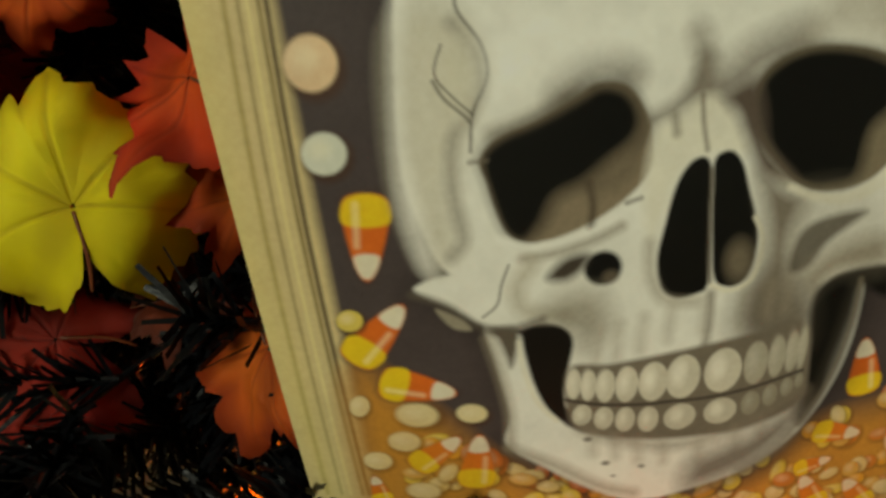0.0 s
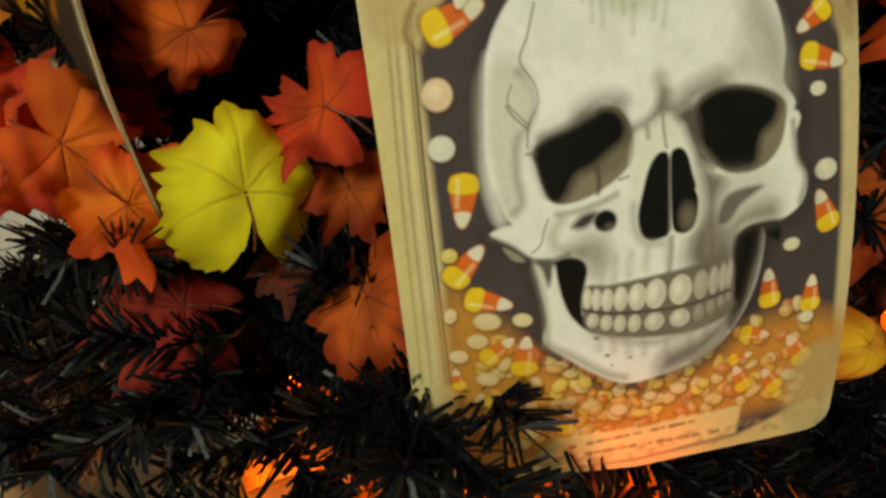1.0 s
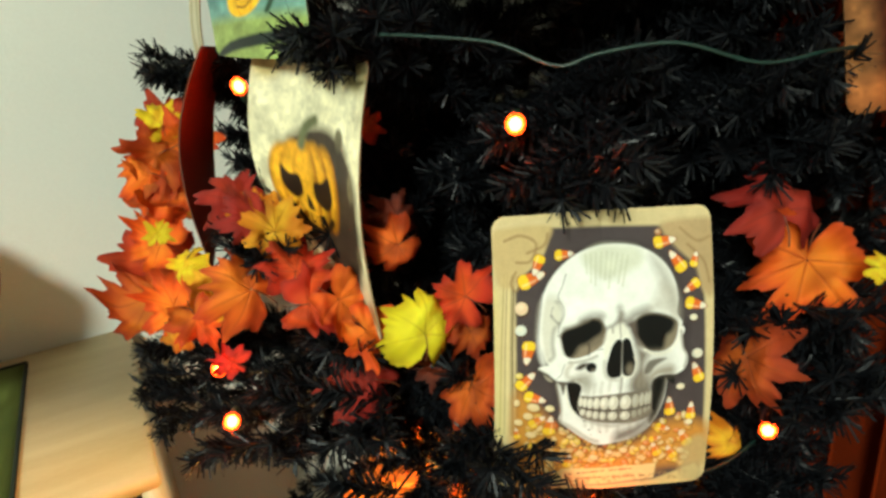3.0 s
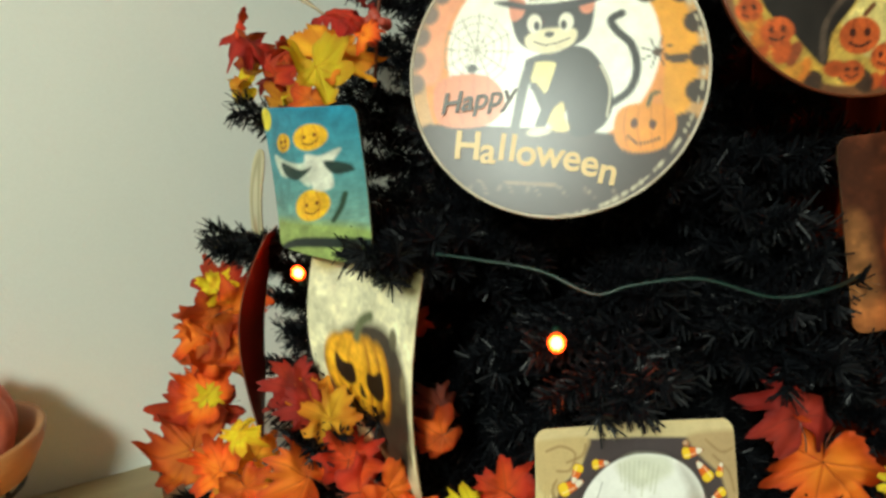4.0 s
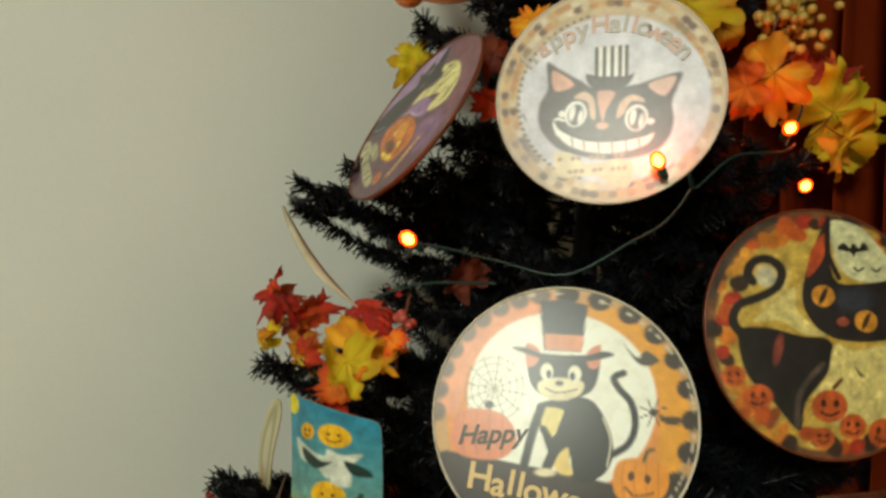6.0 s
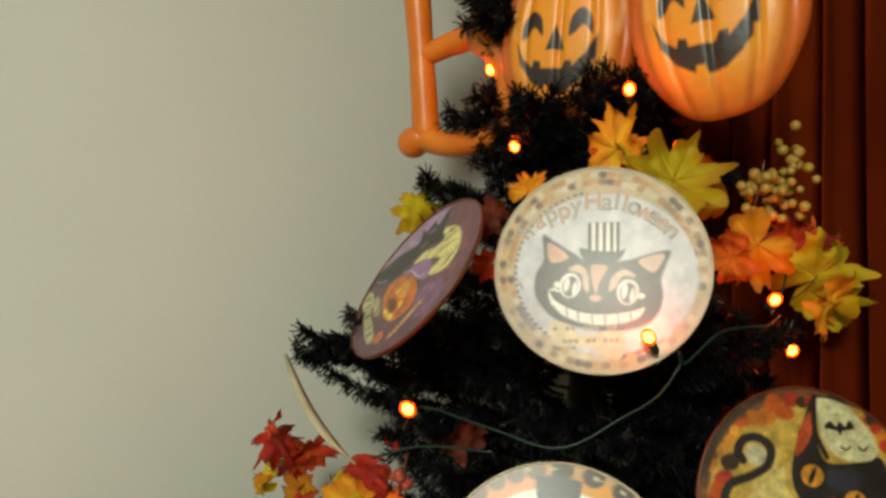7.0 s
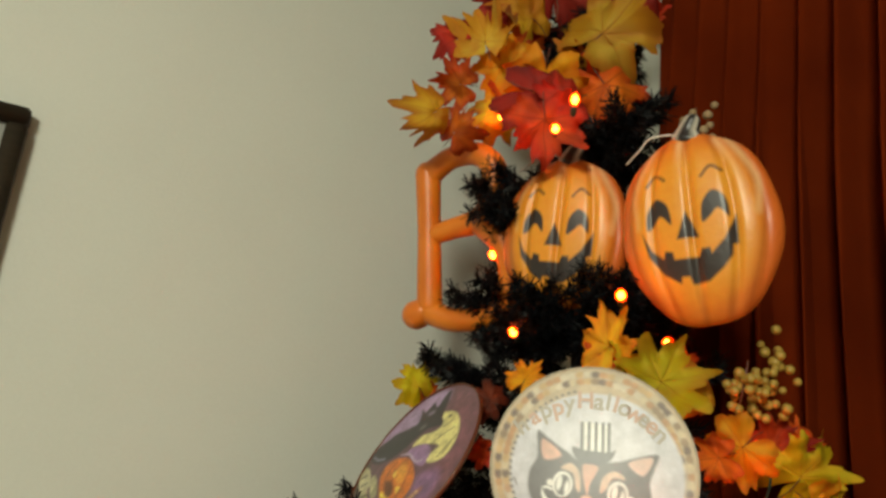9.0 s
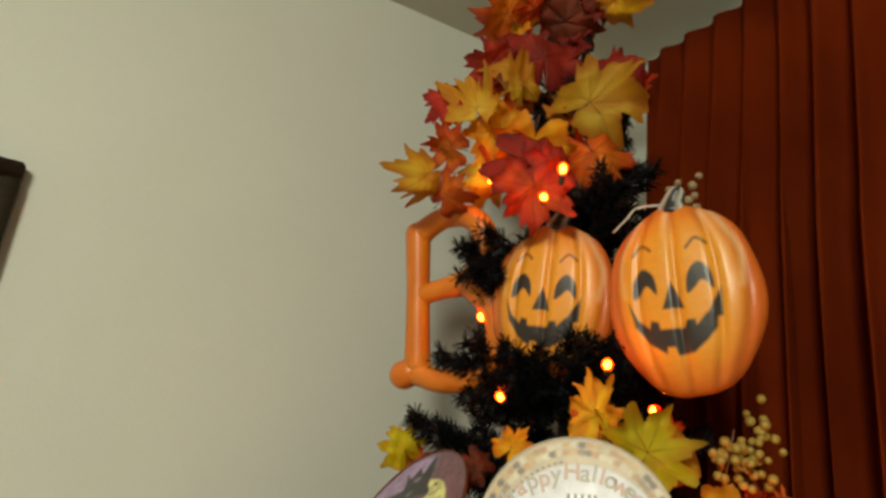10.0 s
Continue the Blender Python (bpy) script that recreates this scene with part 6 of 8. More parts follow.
    for k in range(120):
        a = rnd.uniform(0, 2 * math.pi)
        art.blob(967 + 247 * math.cos(a), 565 + 237 * math.sin(a), rnd.uniform(2, 7), rnd.uniform(2, 4), (196, 184, 156), math.degrees(a) + 90, 2, 0.8)
    art.mottle(24, 0.05, 2)


sign_cat = round_sign("round_sign", "round vintage metal sign with a top-hat cat, Happy Halloween", 0.1, top_hat_cat_art, [(743, 321), (1212, 315), (1229, 814), (717, 785)], (196, 150, 96),
    facing((0.112, 0.1875, 1.237), (-0.555, -0.755, 0.31)))


def on_sign(quad, r, x, y):
    """The place on a sign for drawing coordinates."""
    q = np.asarray(quad, float)
    u, v = 0.5, 0.5
    for _ in range(20):
        p = q[0] * (1 - u) * (1 - v) + q[1] * u * (1 - v) + q[2] * u * v + q[3] * (1 - u) * v
        du = q[1] * (1 - v) + q[2] * v - q[0] * (1 - v) - q[3] * v
        dv = q[3] * (1 - u) + q[2] * u - q[0] * (1 - u) - q[1] * u
        u, v = np.array([u, v]) + np.linalg.solve(np.stack([du, dv], 1), np.array([x, y]) - p)
    return (2 * u - 1) * r, (1 - 2 * v) * r


CAT_QUAD = [(743, 321), (1212, 315), (1229, 814), (717, 785)]
x, y = on_sign(CAT_QUAD, 0.1, 842, 598)
lettering(sign_cat, "Happy", LETTER_BROWN, 0.020, x, y, 0.0036, 6, 0.35)
for ch, lx, ly, sp in (("H", 824, 672, -6), ("a", 859, 683, -7), ("l", 883, 680, -8), ("l", 901, 683, -9), ("o", 924, 692, -10), ("w", 963, 698, -11), ("e", 999, 707, -12), ("e", 1028, 718, -13), ("n", 1057, 734, -14)):
    x, y = on_sign(CAT_QUAD, 0.1, lx, ly)
    lettering(sign_cat, ch, LETTER_INK, 0.027 if ch == "H" else 0.0255, x, y, 0.0028, sp)


def moon_cat_art(art):
    rnd = random.Random(5)
    cream, black = (230, 208, 128), (34, 28, 26)
    art.blob(1447, 390, 205, 212, (206, 170, 76), 0, 6)
    for _ in range(70):
        art.blob(rnd.uniform(1280, 1640), rnd.uniform(190, 590), rnd.uniform(8, 30), rnd.uniform(6, 22), rnd.choice([(226, 206, 140), (214, 170, 60), (196, 140, 44)]), rnd.uniform(0, 180), 16, 0.5)
    # ring of leaves and small pumpkins
    for k in range(64):
        a = radians(360 / 64 * k + rnd.uniform(-2, 2))
        far = rnd.uniform(0.82, 0.97)
        art.blob(1447 + 222 * far * math.cos(a), 390 + 226 * far * math.sin(a), rnd.uniform(12, 22), rnd.uniform(10, 18), rnd.choice([(196, 86, 30), (214, 122, 36), (176, 52, 30), (220, 150, 54), (150, 70, 34), (60, 40, 28)]), rnd.uniform(0, 180), 4)
    art.stroke([(1236, 330), (1262, 260), (1310, 205), (1350, 180)], 14, (70, 58, 48), 6)
    # tail
    art.stroke([(1310, 300), (1300, 285), (1312, 262), (1340, 258), (1362, 278), (1355, 308), (1325, 328), (1285, 345), (1274, 375), (1290, 398)], 17, black, 3)
    art.blob(1334, 290, 18, 20, (206, 196, 160), 0, 6)
    # body with a pale scythe of moonlight
    art.shape([(1285, 395), (1330, 385), (1400, 400), (1450, 405), (1462, 440), (1440, 480), (1410, 520), (1400, 570), (1350, 520), (1300, 470)], black, 4)
    art.shape([(1310, 375), (1360, 372), (1400, 395), (1446, 397), (1420, 380), (1390, 350), (1385, 310), (1345, 345)], cream, 4)
    art.blob(1357, 425, 8, 26, (150, 70, 54), 10, 6)
    art.stroke([(1395, 560), (1400, 500), (1440, 450)], 10, (90, 74, 62), 4)
    # head, hat, eyes
    art.shape([(1400, 320), (1425, 230), (1450, 180), (1460, 290), (1520, 300), (1580, 290), (1600, 380), (1560, 405), (1470, 405), (1420, 375)], (40, 34, 34), 4)
    art.shape([(1410, 290), (1418, 240), (1444, 205), (1440, 255)], (190, 78, 40), 4)
    art.shape([(1455, 180), (1520, 195), (1570, 260), (1565, 290), (1520, 297), (1480, 280), (1460, 235)], (224, 218, 168), 3)
    art.stroke([(1452, 175), (1450, 240), (1470, 290)], 10, black, 3)
    art.shape([(1468, 235), (1480, 222), (1492, 232), (1500, 222), (1510, 232), (1520, 220), (1528, 235), (1505, 240), (1500, 250), (1492, 240)], black, 2)
    art.stroke([(1500, 270), (1508, 276), (1518, 270)], 4, black, 2)
    art.stroke([(1535, 270), (1543, 276), (1552, 270)], 4, black, 2)
    for x, y in ((1440, 325), (1522, 370)):
        art.blob(x, y, 22, 20, (222, 150, 50), 15, 3)
        art.blob(x, y, 5, 18, black, 25, 3)
    art.blob(1500, 330, 34, 22, (62, 66, 76), 0, 16, 0.8)
    art.blob(1478, 372, 12, 8, (170, 84, 60), 0, 4)
    # breast in moonlight, pumpkins and bats
    art.shape([(1462, 415), (1500, 425), (1560, 415), (1610, 450), (1600, 540), (1530, 555), (1470, 560), (1425, 510), (1450, 470)], cream, 5)
    art.shape([(1500, 452), (1510, 470), (1520, 470), (1508, 460)], (90, 76, 50), 3)
    for x, y, r in ((1455, 525, 34), (1322, 512, 27), (1277, 475, 22), (1445, 580, 20), (1500, 560, 26), (1560, 570, 30), (1600, 520, 24)):
        art.blob(x, y, r, r * 0.86, (204, 92, 36), 0, 3)
        art.stroke([(x - r * 0.3, y - r * 0.7), (x - r * 0.4, y), (x - r * 0.3, y + r * 0.7)], 2, (140, 54, 22), 3, 0.7)
        art.stroke([(x + r * 0.3, y - r * 0.7), (x + r * 0.4, y), (x + r * 0.3, y + r * 0.7)], 2, (140, 54, 22), 3, 0.7)
        art.blob(x - r * 0.35, y - r * 0.15, r * 0.16, r * 0.2, (64, 24, 14), 0, 2)
        art.blob(x + r * 0.35, y - r * 0.15, r * 0.16, r * 0.2, (64, 24, 14), 0, 2)
        art.stroke([(x - r * 0.5, y + r * 0.3), (x, y + r * 0.5), (x + r * 0.5, y + r * 0.3)], r * 0.14, (64, 24, 14), 2)
    art.stroke([(1462, 492), (1475, 478)], 8, (110, 60, 30), 3)
    art.mottle(18, 0.18, 3, 0.78)


round_sign("round_sign", "round metal sign with a black cat, moon and pumpkins", 0.1, moon_cat_art, [(1208, 161), (1638, 162), (1699, 611), (1245, 624)], (120, 76, 44),
    facing((0.3155, 0.119, 1.302), (-0.356, -0.906, 0.23)), rim=BROWN_BACK)


def grin_cat_art(art):
    # drawn in millimetres from the sign's middle
    rnd = random.Random(9)
    for k in range(72):
        a = radians(5 * k)
        for far in (84.5, 92):
            art.blob(far * math.cos(a), far * math.sin(a), 4.6, 3.4, rnd.choice([(202, 168, 120), (120, 100, 88), (212, 194, 160), (158, 132, 104), (192, 146, 102), (214, 200, 176)]), 5 * k + 90, 1.6)
    art.blob(3.9, 4.8, 82.9, 76.7, (212, 211, 220), 0, 2.6)
    # soft pale patch on the right: lamp glare painted into the print
    art.blob(41.7, 18.3, 41.5, 46.6, (228, 228, 236), 0, 31.1, 0.6)
    art.blob(-53.5, 50.5, 31.1, 25.9, (178, 174, 182), 0, 31.1, 0.4)
    art.blob(-20.6, 77.1, 1.8, 1.3, (108, 100, 104), 0, 1.3)
    art.blob(-26.3, 75.5, 1.8, 1.3, (108, 100, 104), 0, 1.3)
    art.blob(-31.9, 73.4, 1.8, 1.3, (108, 100, 104), 0, 1.3)
    art.blob(-37.3, 70.9, 1.8, 1.3, (108, 100, 104), 0, 1.3)
    art.blob(-42.5, 68.1, 1.8, 1.3, (108, 100, 104), 0, 1.3)
    art.blob(-47.5, 64.8, 1.8, 1.3, (108, 100, 104), 0, 1.3)
    art.blob(-52.2, 61.1, 1.8, 1.3, (108, 100, 104), 0, 1.3)
    art.blob(-56.6, 57.1, 1.8, 1.3, (108, 100, 104), 0, 1.3)
    art.blob(-60.7, 52.8, 1.8, 1.3, (108, 100, 104), 0, 1.3)
    art.blob(-64.5, 48.1, 1.8, 1.3, (108, 100, 104), 0, 1.3)
    art.blob(-67.8, 43.1, 1.8, 1.3, (108, 100, 104), 0, 1.3)
    art.blob(-70.8, 37.9, 1.8, 1.3, (108, 100, 104), 0, 1.3)
    art.blob(-73.3, 32.4, 1.8, 1.3, (108, 100, 104), 0, 1.3)
    art.blob(-75.4, 26.8, 1.8, 1.3, (108, 100, 104), 0, 1.3)
    art.blob(-77, 20.9, 1.8, 1.3, (108, 100, 104), 0, 1.3)
    art.blob(-78.2, 14.9, 1.8, 1.3, (108, 100, 104), 0, 1.3)
    art.blob(-78.8, 8.8, 1.8, 1.3, (108, 100, 104), 0, 1.3)
    art.blob(-79, 2.7, 1.8, 1.3, (108, 100, 104), 0, 1.3)
    art.blob(-78.6, -3.5, 1.8, 1.3, (108, 100, 104), 0, 1.3)
    art.blob(-77.7, -9.6, 1.8, 1.3, (108, 100, 104), 0, 1.3)
    art.blob(-76.3, -15.7, 1.8, 1.3, (108, 100, 104), 0, 1.3)
    art.blob(-74.5, -21.7, 1.8, 1.3, (108, 100, 104), 0, 1.3)
    art.blob(-72.1, -27.6, 1.8, 1.3, (108, 100, 104), 0, 1.3)
    art.blob(-69.2, -33.2, 1.8, 1.3, (108, 100, 104), 0, 1.3)
    art.blob(-65.9, -38.7, 1.8, 1.3, (108, 100, 104), 0, 1.3)
    art.blob(-62.2, -43.8, 1.8, 1.3, (108, 100, 104), 0, 1.3)
    art.blob(-58, -48.7, 1.8, 1.3, (108, 100, 104), 0, 1.3)
    art.blob(-53.5, -53.3, 1.8, 1.3, (108, 100, 104), 0, 1.3)
    art.blob(-48.6, -57.5, 1.8, 1.3, (108, 100, 104), 0, 1.3)
    art.blob(-43.3, -61.3, 1.8, 1.3, (108, 100, 104), 0, 1.3)
    art.blob(-37.8, -64.7, 1.8, 1.3, (108, 100, 104), 0, 1.3)
    art.blob(-32, -67.6, 1.8, 1.3, (108, 100, 104), 0, 1.3)
    art.blob(-26.1, -70.1, 1.8, 1.3, (108, 100, 104), 0, 1.3)
    art.blob(-19.9, -72.2, 1.8, 1.3, (108, 100, 104), 0, 1.3)
    # the cat's black is greyed here, painting in the haze of reflected light
    art.shape([(-59.9, 24.5), (-58.8, 8.3), (-52.6, -5.7), (-54.6, -29.5), (-44.5, -24.3), (-25.3, -12.5), (-11.9, -5), (11.3, -5.1), (26.4, -7), (41.3, -12), (62.5, -17.2), (59.1, -3.4), (55.3, 9.7), (56.8, 27.5), (52.6, 42.8), (39.8, 54.7), (13.1, 60.8), (-11.9, 59.2), (-37.8, 52.5), (-53.2, 39)], (98, 92, 95), 2.6)
    art.shape([(-48.7, -21.9), (-46, -2.7), (-28.8, -8)], (216, 168, 150), 2.1)
    art.shape([(34.9, -6.4), (57.6, -13.8), (48.9, 3.9)], (222, 186, 174), 2.1)
    art.shape([(-8.1, 0.1), (6.8, 0.4), (0.2, 15.6), (-3, 26.2)], (216, 168, 150), 2.1)
    art.blob(-2.9, 30.4, 5.2, 3.1, (216, 168, 150), 0, 1.6)
    art.shape([(-28.7, 4.5), (-19.5, -0.9), (-10.9, 6.7), (-9.2, 24), (-13.4, 21.7), (-17.1, 8.6)], (214, 184, 164), 2.1)
    art.shape([(9, 22.9), (11.7, 9.7), (20.6, 2.8), (29.6, 5), (31.7, 9.5), (20.7, 9.1), (15, 19.9)], (214, 184, 164), 2.1)
    art.blob(-26.5, 19.3, 9.8, 11.9, (238, 236, 232), 8, 1.6)
    art.blob(-26.4, 20.3, 7.3, 9.8, (98, 92, 95), 8, 1.6)
    art.blob(-29.6, 18.4, 2.6, 7.3, (238, 236, 232), 8, 1.6)
    art.blob(-22.2, 22.2, 2.1, 6.2, (238, 236, 232), 8, 1.6)
    art.blob(26, 23.4, 9.8, 11.9, (238, 236, 232), 8, 1.6)
    art.blob(26, 24.4, 7.3, 9.8, (98, 92, 95), 8, 1.6)
    art.blob(23, 22.5, 2.6, 7.3, (238, 236, 232), 8, 1.6)
    art.blob(30, 26.2, 2.1, 6.2, (238, 236, 232), 8, 1.6)
    art.blob(-38.5, 19, 3.1, 3.1, (238, 236, 232), 0, 1.6)
    art.blob(37.4, 26.7, 3.6, 2.6, (238, 236, 232), 0, 1.6)
    art.stroke([(-41.7, 38.2), (-45.3, 28.9), (-42.5, 23.5), (-37.1, 25.2)], 2.1, (238, 236, 232), 1.6)
    art.shape([(-45.6, 23.6), (-38.8, 33.8), (-17.7, 42.8), (7.6, 44), (31.3, 39.8), (41, 35.6), (35.3, 46.6), (12.9, 54.3), (-12.1, 54.2), (-32.9, 46.9), (-43.4, 35.1)], (238, 236, 232), 2.1)
    art.stroke([(-44.5, 25.7), (-37.7, 34.2), (-17.7, 42.8), (7.6, 44), (31.3, 39.8), (41, 35.6)], 1.8, (58, 52, 54), 1.6)
    art.stroke([(-29.1, 39.4), (-27.7, 48.6)], 1.3, (120, 112, 112), 1.6)
    art.stroke([(-18.7, 42.8), (-17.3, 52)], 1.3, (120, 112, 112), 1.6)
    art.stroke([(-5.9, 44), (-4.6, 53.6)], 1.3, (120, 112, 112), 1.6)
    art.stroke([(5.6, 44.2), (6.9, 54.2)], 1.3, (120, 112, 112), 1.6)
    art.stroke([(17.5, 42.8), (18.8, 52.8)], 1.3, (120, 112, 112), 1.6)
    art.stroke([(28.3, 40.5), (29.5, 48.5)], 1.3, (120, 112, 112), 1.6)
    art.shape([(-19.2, -16.6), (-9.7, -16), (16.1, -15), (22.6, -16.9), (16.3, -5.4), (-0.9, -1.8), (-14.5, -5.4)], (92, 87, 92), 2.1)
    art.shape([(-11.8, -42.3), (16.5, -40.6), (15.1, -14.4), (-9.7, -14.9)], (238, 236, 232), 1.6, smooth=False)
    art.stroke([(-10.7, -41.2), (-9.6, -13.8)], 3.1, (84, 80, 84), 1.6)
    art.stroke([(-3.8, -41.5), (-2.9, -14.1)], 3.1, (84, 80, 84), 1.6)
    art.stroke([(3, -41.7), (3.8, -14.4)], 3.1, (84, 80, 84), 1.6)
    art.stroke([(9.7, -42), (10.5, -14.7)], 3.1, (84, 80, 84), 1.6)
    art.stroke([(15.4, -42.2), (16.1, -15)], 3.1, (84, 80, 84), 1.6)
    art.shape([(-43.9, 55), (-27.3, 55.8), (-16.8, 64.1), (-1.7, 63), (12.1, 59.9), (23.9, 63.9), (21.5, 83.7), (8.8, 83.9), (-6.3, 75.3), (-20.3, 75.5), (-38.6, 76)], (222, 206, 172), 2.1)
    art.blob(-38.4, 60.7, 2.1, 2.1, (164, 144, 118), 0, 1.3)
    art.blob(-19, 70.9, 2.1, 2.1, (164, 144, 118), 0, 1.3)
    art.blob(-0.9, 57.9, 2.1, 2.1, (164, 144, 118), 0, 1.3)
    art.blob(17.7, 67.9, 2.1, 2.1, (164, 144, 118), 0, 1.3)
    art.blob(-22, 59.5, 2.1, 2.1, (164, 144, 118), 0, 1.3)
    art.blob(-3, 69.6, 2.1, 2.1, (164, 144, 118), 0, 1.3)
    art.blob(14.9, 56.6, 2.1, 2.1, (164, 144, 118), 0, 1.3)
    art.blob(-24, 71.3, 2.1, 2.1, (164, 144, 118), 0, 1.3)
    art.blob(-5.9, 58.2, 2.1, 2.1, (164, 144, 118), 0, 1.3)
    art.blob(12.8, 68.3, 2.1, 2.1, (164, 144, 118), 0, 1.3)
    art.blob(-27.1, 59.9, 2.1, 2.1, (164, 144, 118), 0, 1.3)
    art.blob(-8, 70, 2.1, 2.1, (164, 144, 118), 0, 1.3)
    art.blob(10, 57, 2.1, 2.1, (164, 144, 118), 0, 1.3)
    art.blob(-29.1, 71.7, 2.1, 2.1, (164, 144, 118), 0, 1.3)
    art.blob(-10.9, 58.6, 2.1, 2.1, (164, 144, 118), 0, 1.3)
    art.blob(7.9, 68.7, 2.1, 2.1, (164, 144, 118), 0, 1.3)
    art.stroke([(-77.9, 21.3), (-73.7, 18.9), (-71.2, 24.2)], 1.6, (130, 122, 126), 1.6)
    art.mottle(11, 0.07, 4)


GRIN_QUAD = [(890, 484), (1255, 497), (1259, 888), (856, 840)]
sign_grin = round_sign("round_sign", "round pale metal sign with a grinning cat, Happy Halloween", 0.0985, grin_cat_art, [(-98.5, -98.5), (98.5, -98.5), (98.5, 98.5), (-98.5, 98.5)], (196, 176, 146),
    facing((0.195, 0.249, 1.497), (-0.66, -0.72, 0.17)))
for i, (ch, lx, ly, sp) in enumerate((("h", 934, 608, 42), ("a", 957, 590, 34), ("p", 979, 578, 26), ("p", 1002, 572, 18), ("y", 1024, 564, 12), ("H", 1054, 558, 2), ("a", 1079, 560, -4), ("l", 1096, 560, -8), ("l", 1110, 564, -12), ("o", 1126, 570, -18), ("w", 1144, 580, -24), ("e", 1161, 590, -30), ("e", 1175, 602, -36), ("n", 1189, 618, -42))):
    x, y = on_sign(GRIN_QUAD, 0.0985, lx, ly)
    lettering(sign_grin, ch, LETTER_PEACH if i in (1, 3, 5, 8, 10, 12) else LETTER_TAN, 0.024, x, y, 0.0032, sp)


def witch_cat_art(art):
    # drawn in millimetres from the sign's middle
    art.shape([(-96.2, -41.6), (-80.8, -67.6), (-36.9, -89.8), (-9.1, -91.8), (-1.1, -70.1), (-27.2, -56.7), (-22.6, -40.9), (-56.1, -31.8), (-79.5, -17.1), (-115, -9.6)], (168, 140, 180), 8.0)
    art.shape([(-2.2, -91.6), (49.9, -77.4), (82.9, -46.2), (96.4, -13.1), (89.5, 21.9), (78.5, 52.5), (57.4, 7.8), (69, -24.9)], (132, 78, 92), 20.0, 0.8)
    art.shape([(41.8, 22.8), (64.8, 7.1), (80.9, 14.3), (79.3, 39.9), (62.7, 46.5)], (140, 100, 142), 13.3)
    art.shape([(6.7, -59.2), (34.4, -61.2), (57.7, -45.6), (69, -24.9), (65.5, -6.4), (47.7, 2.3), (35.5, -3), (43.5, -18.8), (11, -16.9), (-8.5, -12), (-4.7, -26.1), (17, -34.5), (22.9, -44.7)], (232, 220, 146), 3.3)
    art.stroke([(49.7, -43), (33.2, -27.8), (26.1, -15.4)], 2.0, (110, 92, 60), 2.0, 0.8)
    art.stroke([(63.3, -33.9), (58.8, -19.7), (54.4, -5.6)], 2.0, (110, 92, 60), 2.0, 0.8)
    art.stroke([(39.5, -52.5), (29.7, -42.4)], 2.0, (110, 92, 60), 2.0, 0.8)
    art.stroke([(61.5, -24.5), (60.8, -10.6)], 2.0, (110, 92, 60), 2.0, 0.8)
    art.blob(26.5, -56, 3.3, 2.0, (70, 60, 44), 0, 2.0)
    art.shape([(-13.8, 0.8), (-4.9, -11), (17.2, -17.3), (35.3, -11.2), (38.6, 6.1), (21.4, 6.4), (-2.1, -1.3)], (156, 118, 166), 3.3)
    art.stroke([(-19.7, -0), (-3.6, -2.4), (18.7, 4.3), (30.3, 0.9)], 2.7, (206, 184, 206), 2.7, 0.8)
    art.shape([(-40, -55.2), (-11.8, -51.6), (12.5, -52), (20.9, -43.4), (-2.5, -35.8), (-14.5, -22.6), (-24.2, -7.2), (-46.8, 10.2), (-79.4, 16.4), (-109.8, 4), (-88, -11.2), (-73.8, -25.1), (-48.9, -34.2), (-35.1, -43.2)], (36, 34, 42), 2.7)
    art.shape([(-49.9, -63.4), (-35.1, -59.3), (-31.2, -74.4), (-16.3, -67.5), (-17, -88.7), (-10.5, -91.8), (4.1, -67.5), (10.3, -52), (-2.9, -44), (-31.9, -48.6)], (36, 28, 38), 2.7)
    art.blob(-19.4, -58.1, 6.0, 3.3, (150, 130, 160), -20, 3.3, 0.8)
    art.blob(-15.9, -38.5, 5.3, 3.3, (120, 116, 116), -40, 3.3, 0.8)
    art.stroke([(-91.7, 8.1), (-73.6, 10.7), (-58, 8.1)], 2.7, (150, 152, 178), 2.7, 0.8)
    art.shape([(-41.1, 21.9), (-30.4, 7.1), (-2.2, 2.3), (23.4, 10.9), (40.9, 27.4), (39.6, 45.3), (19.9, 58), (-5.8, 53.8), (-28.9, 37.8)], (206, 112, 26), 3.3)
    art.stroke([(-3.7, 4.9), (-8.2, 23.5), (6.8, 45.2)], 2.0, (150, 66, 18), 3.3, 0.8)
    art.stroke([(15.9, 9.2), (23.4, 29.4), (25.3, 51.7)], 2.0, (150, 66, 18), 3.3, 0.8)
    art.stroke([(-21.3, 10.1), (-22.9, 27.4), (-8.5, 44.8)], 2.0, (150, 66, 18), 3.3, 0.8)
    art.shape([(-3.7, 8.6), (13, 14.2), (19.4, 29.9), (7.1, 31.3), (-7.4, 18.6)], (236, 164, 52), 5.3, 0.8)
    art.shape([(-14.9, 45.7), (4.7, 48.9), (14.8, 50.9), (15.3, 56.5), (0.3, 55.2)], (244, 210, 70), 3.3)
    art.shape([(-11.7, 23.8), (-7.4, 18.6), (-2.6, 27.6)], (246, 206, 80), 2.0)
    art.shape([(11.8, 36.5), (21.9, 35.3), (21, 43.3)], (246, 206, 80), 2.0)
    art.shape([(-16.3, 33.9), (-1.3, 32.2), (12.3, 42.2), (8.1, 49.6), (-6.4, 44.6)], (70, 38, 18), 4.0, 0.8)
    art.shape([(-114, 50.4), (-107.7, 31), (-99.4, 16.8), (-84.4, 20.8), (-79.5, 41.1), (-72.4, 60.5), (-87.3, 62.5)], (74, 66, 52), 5.3)
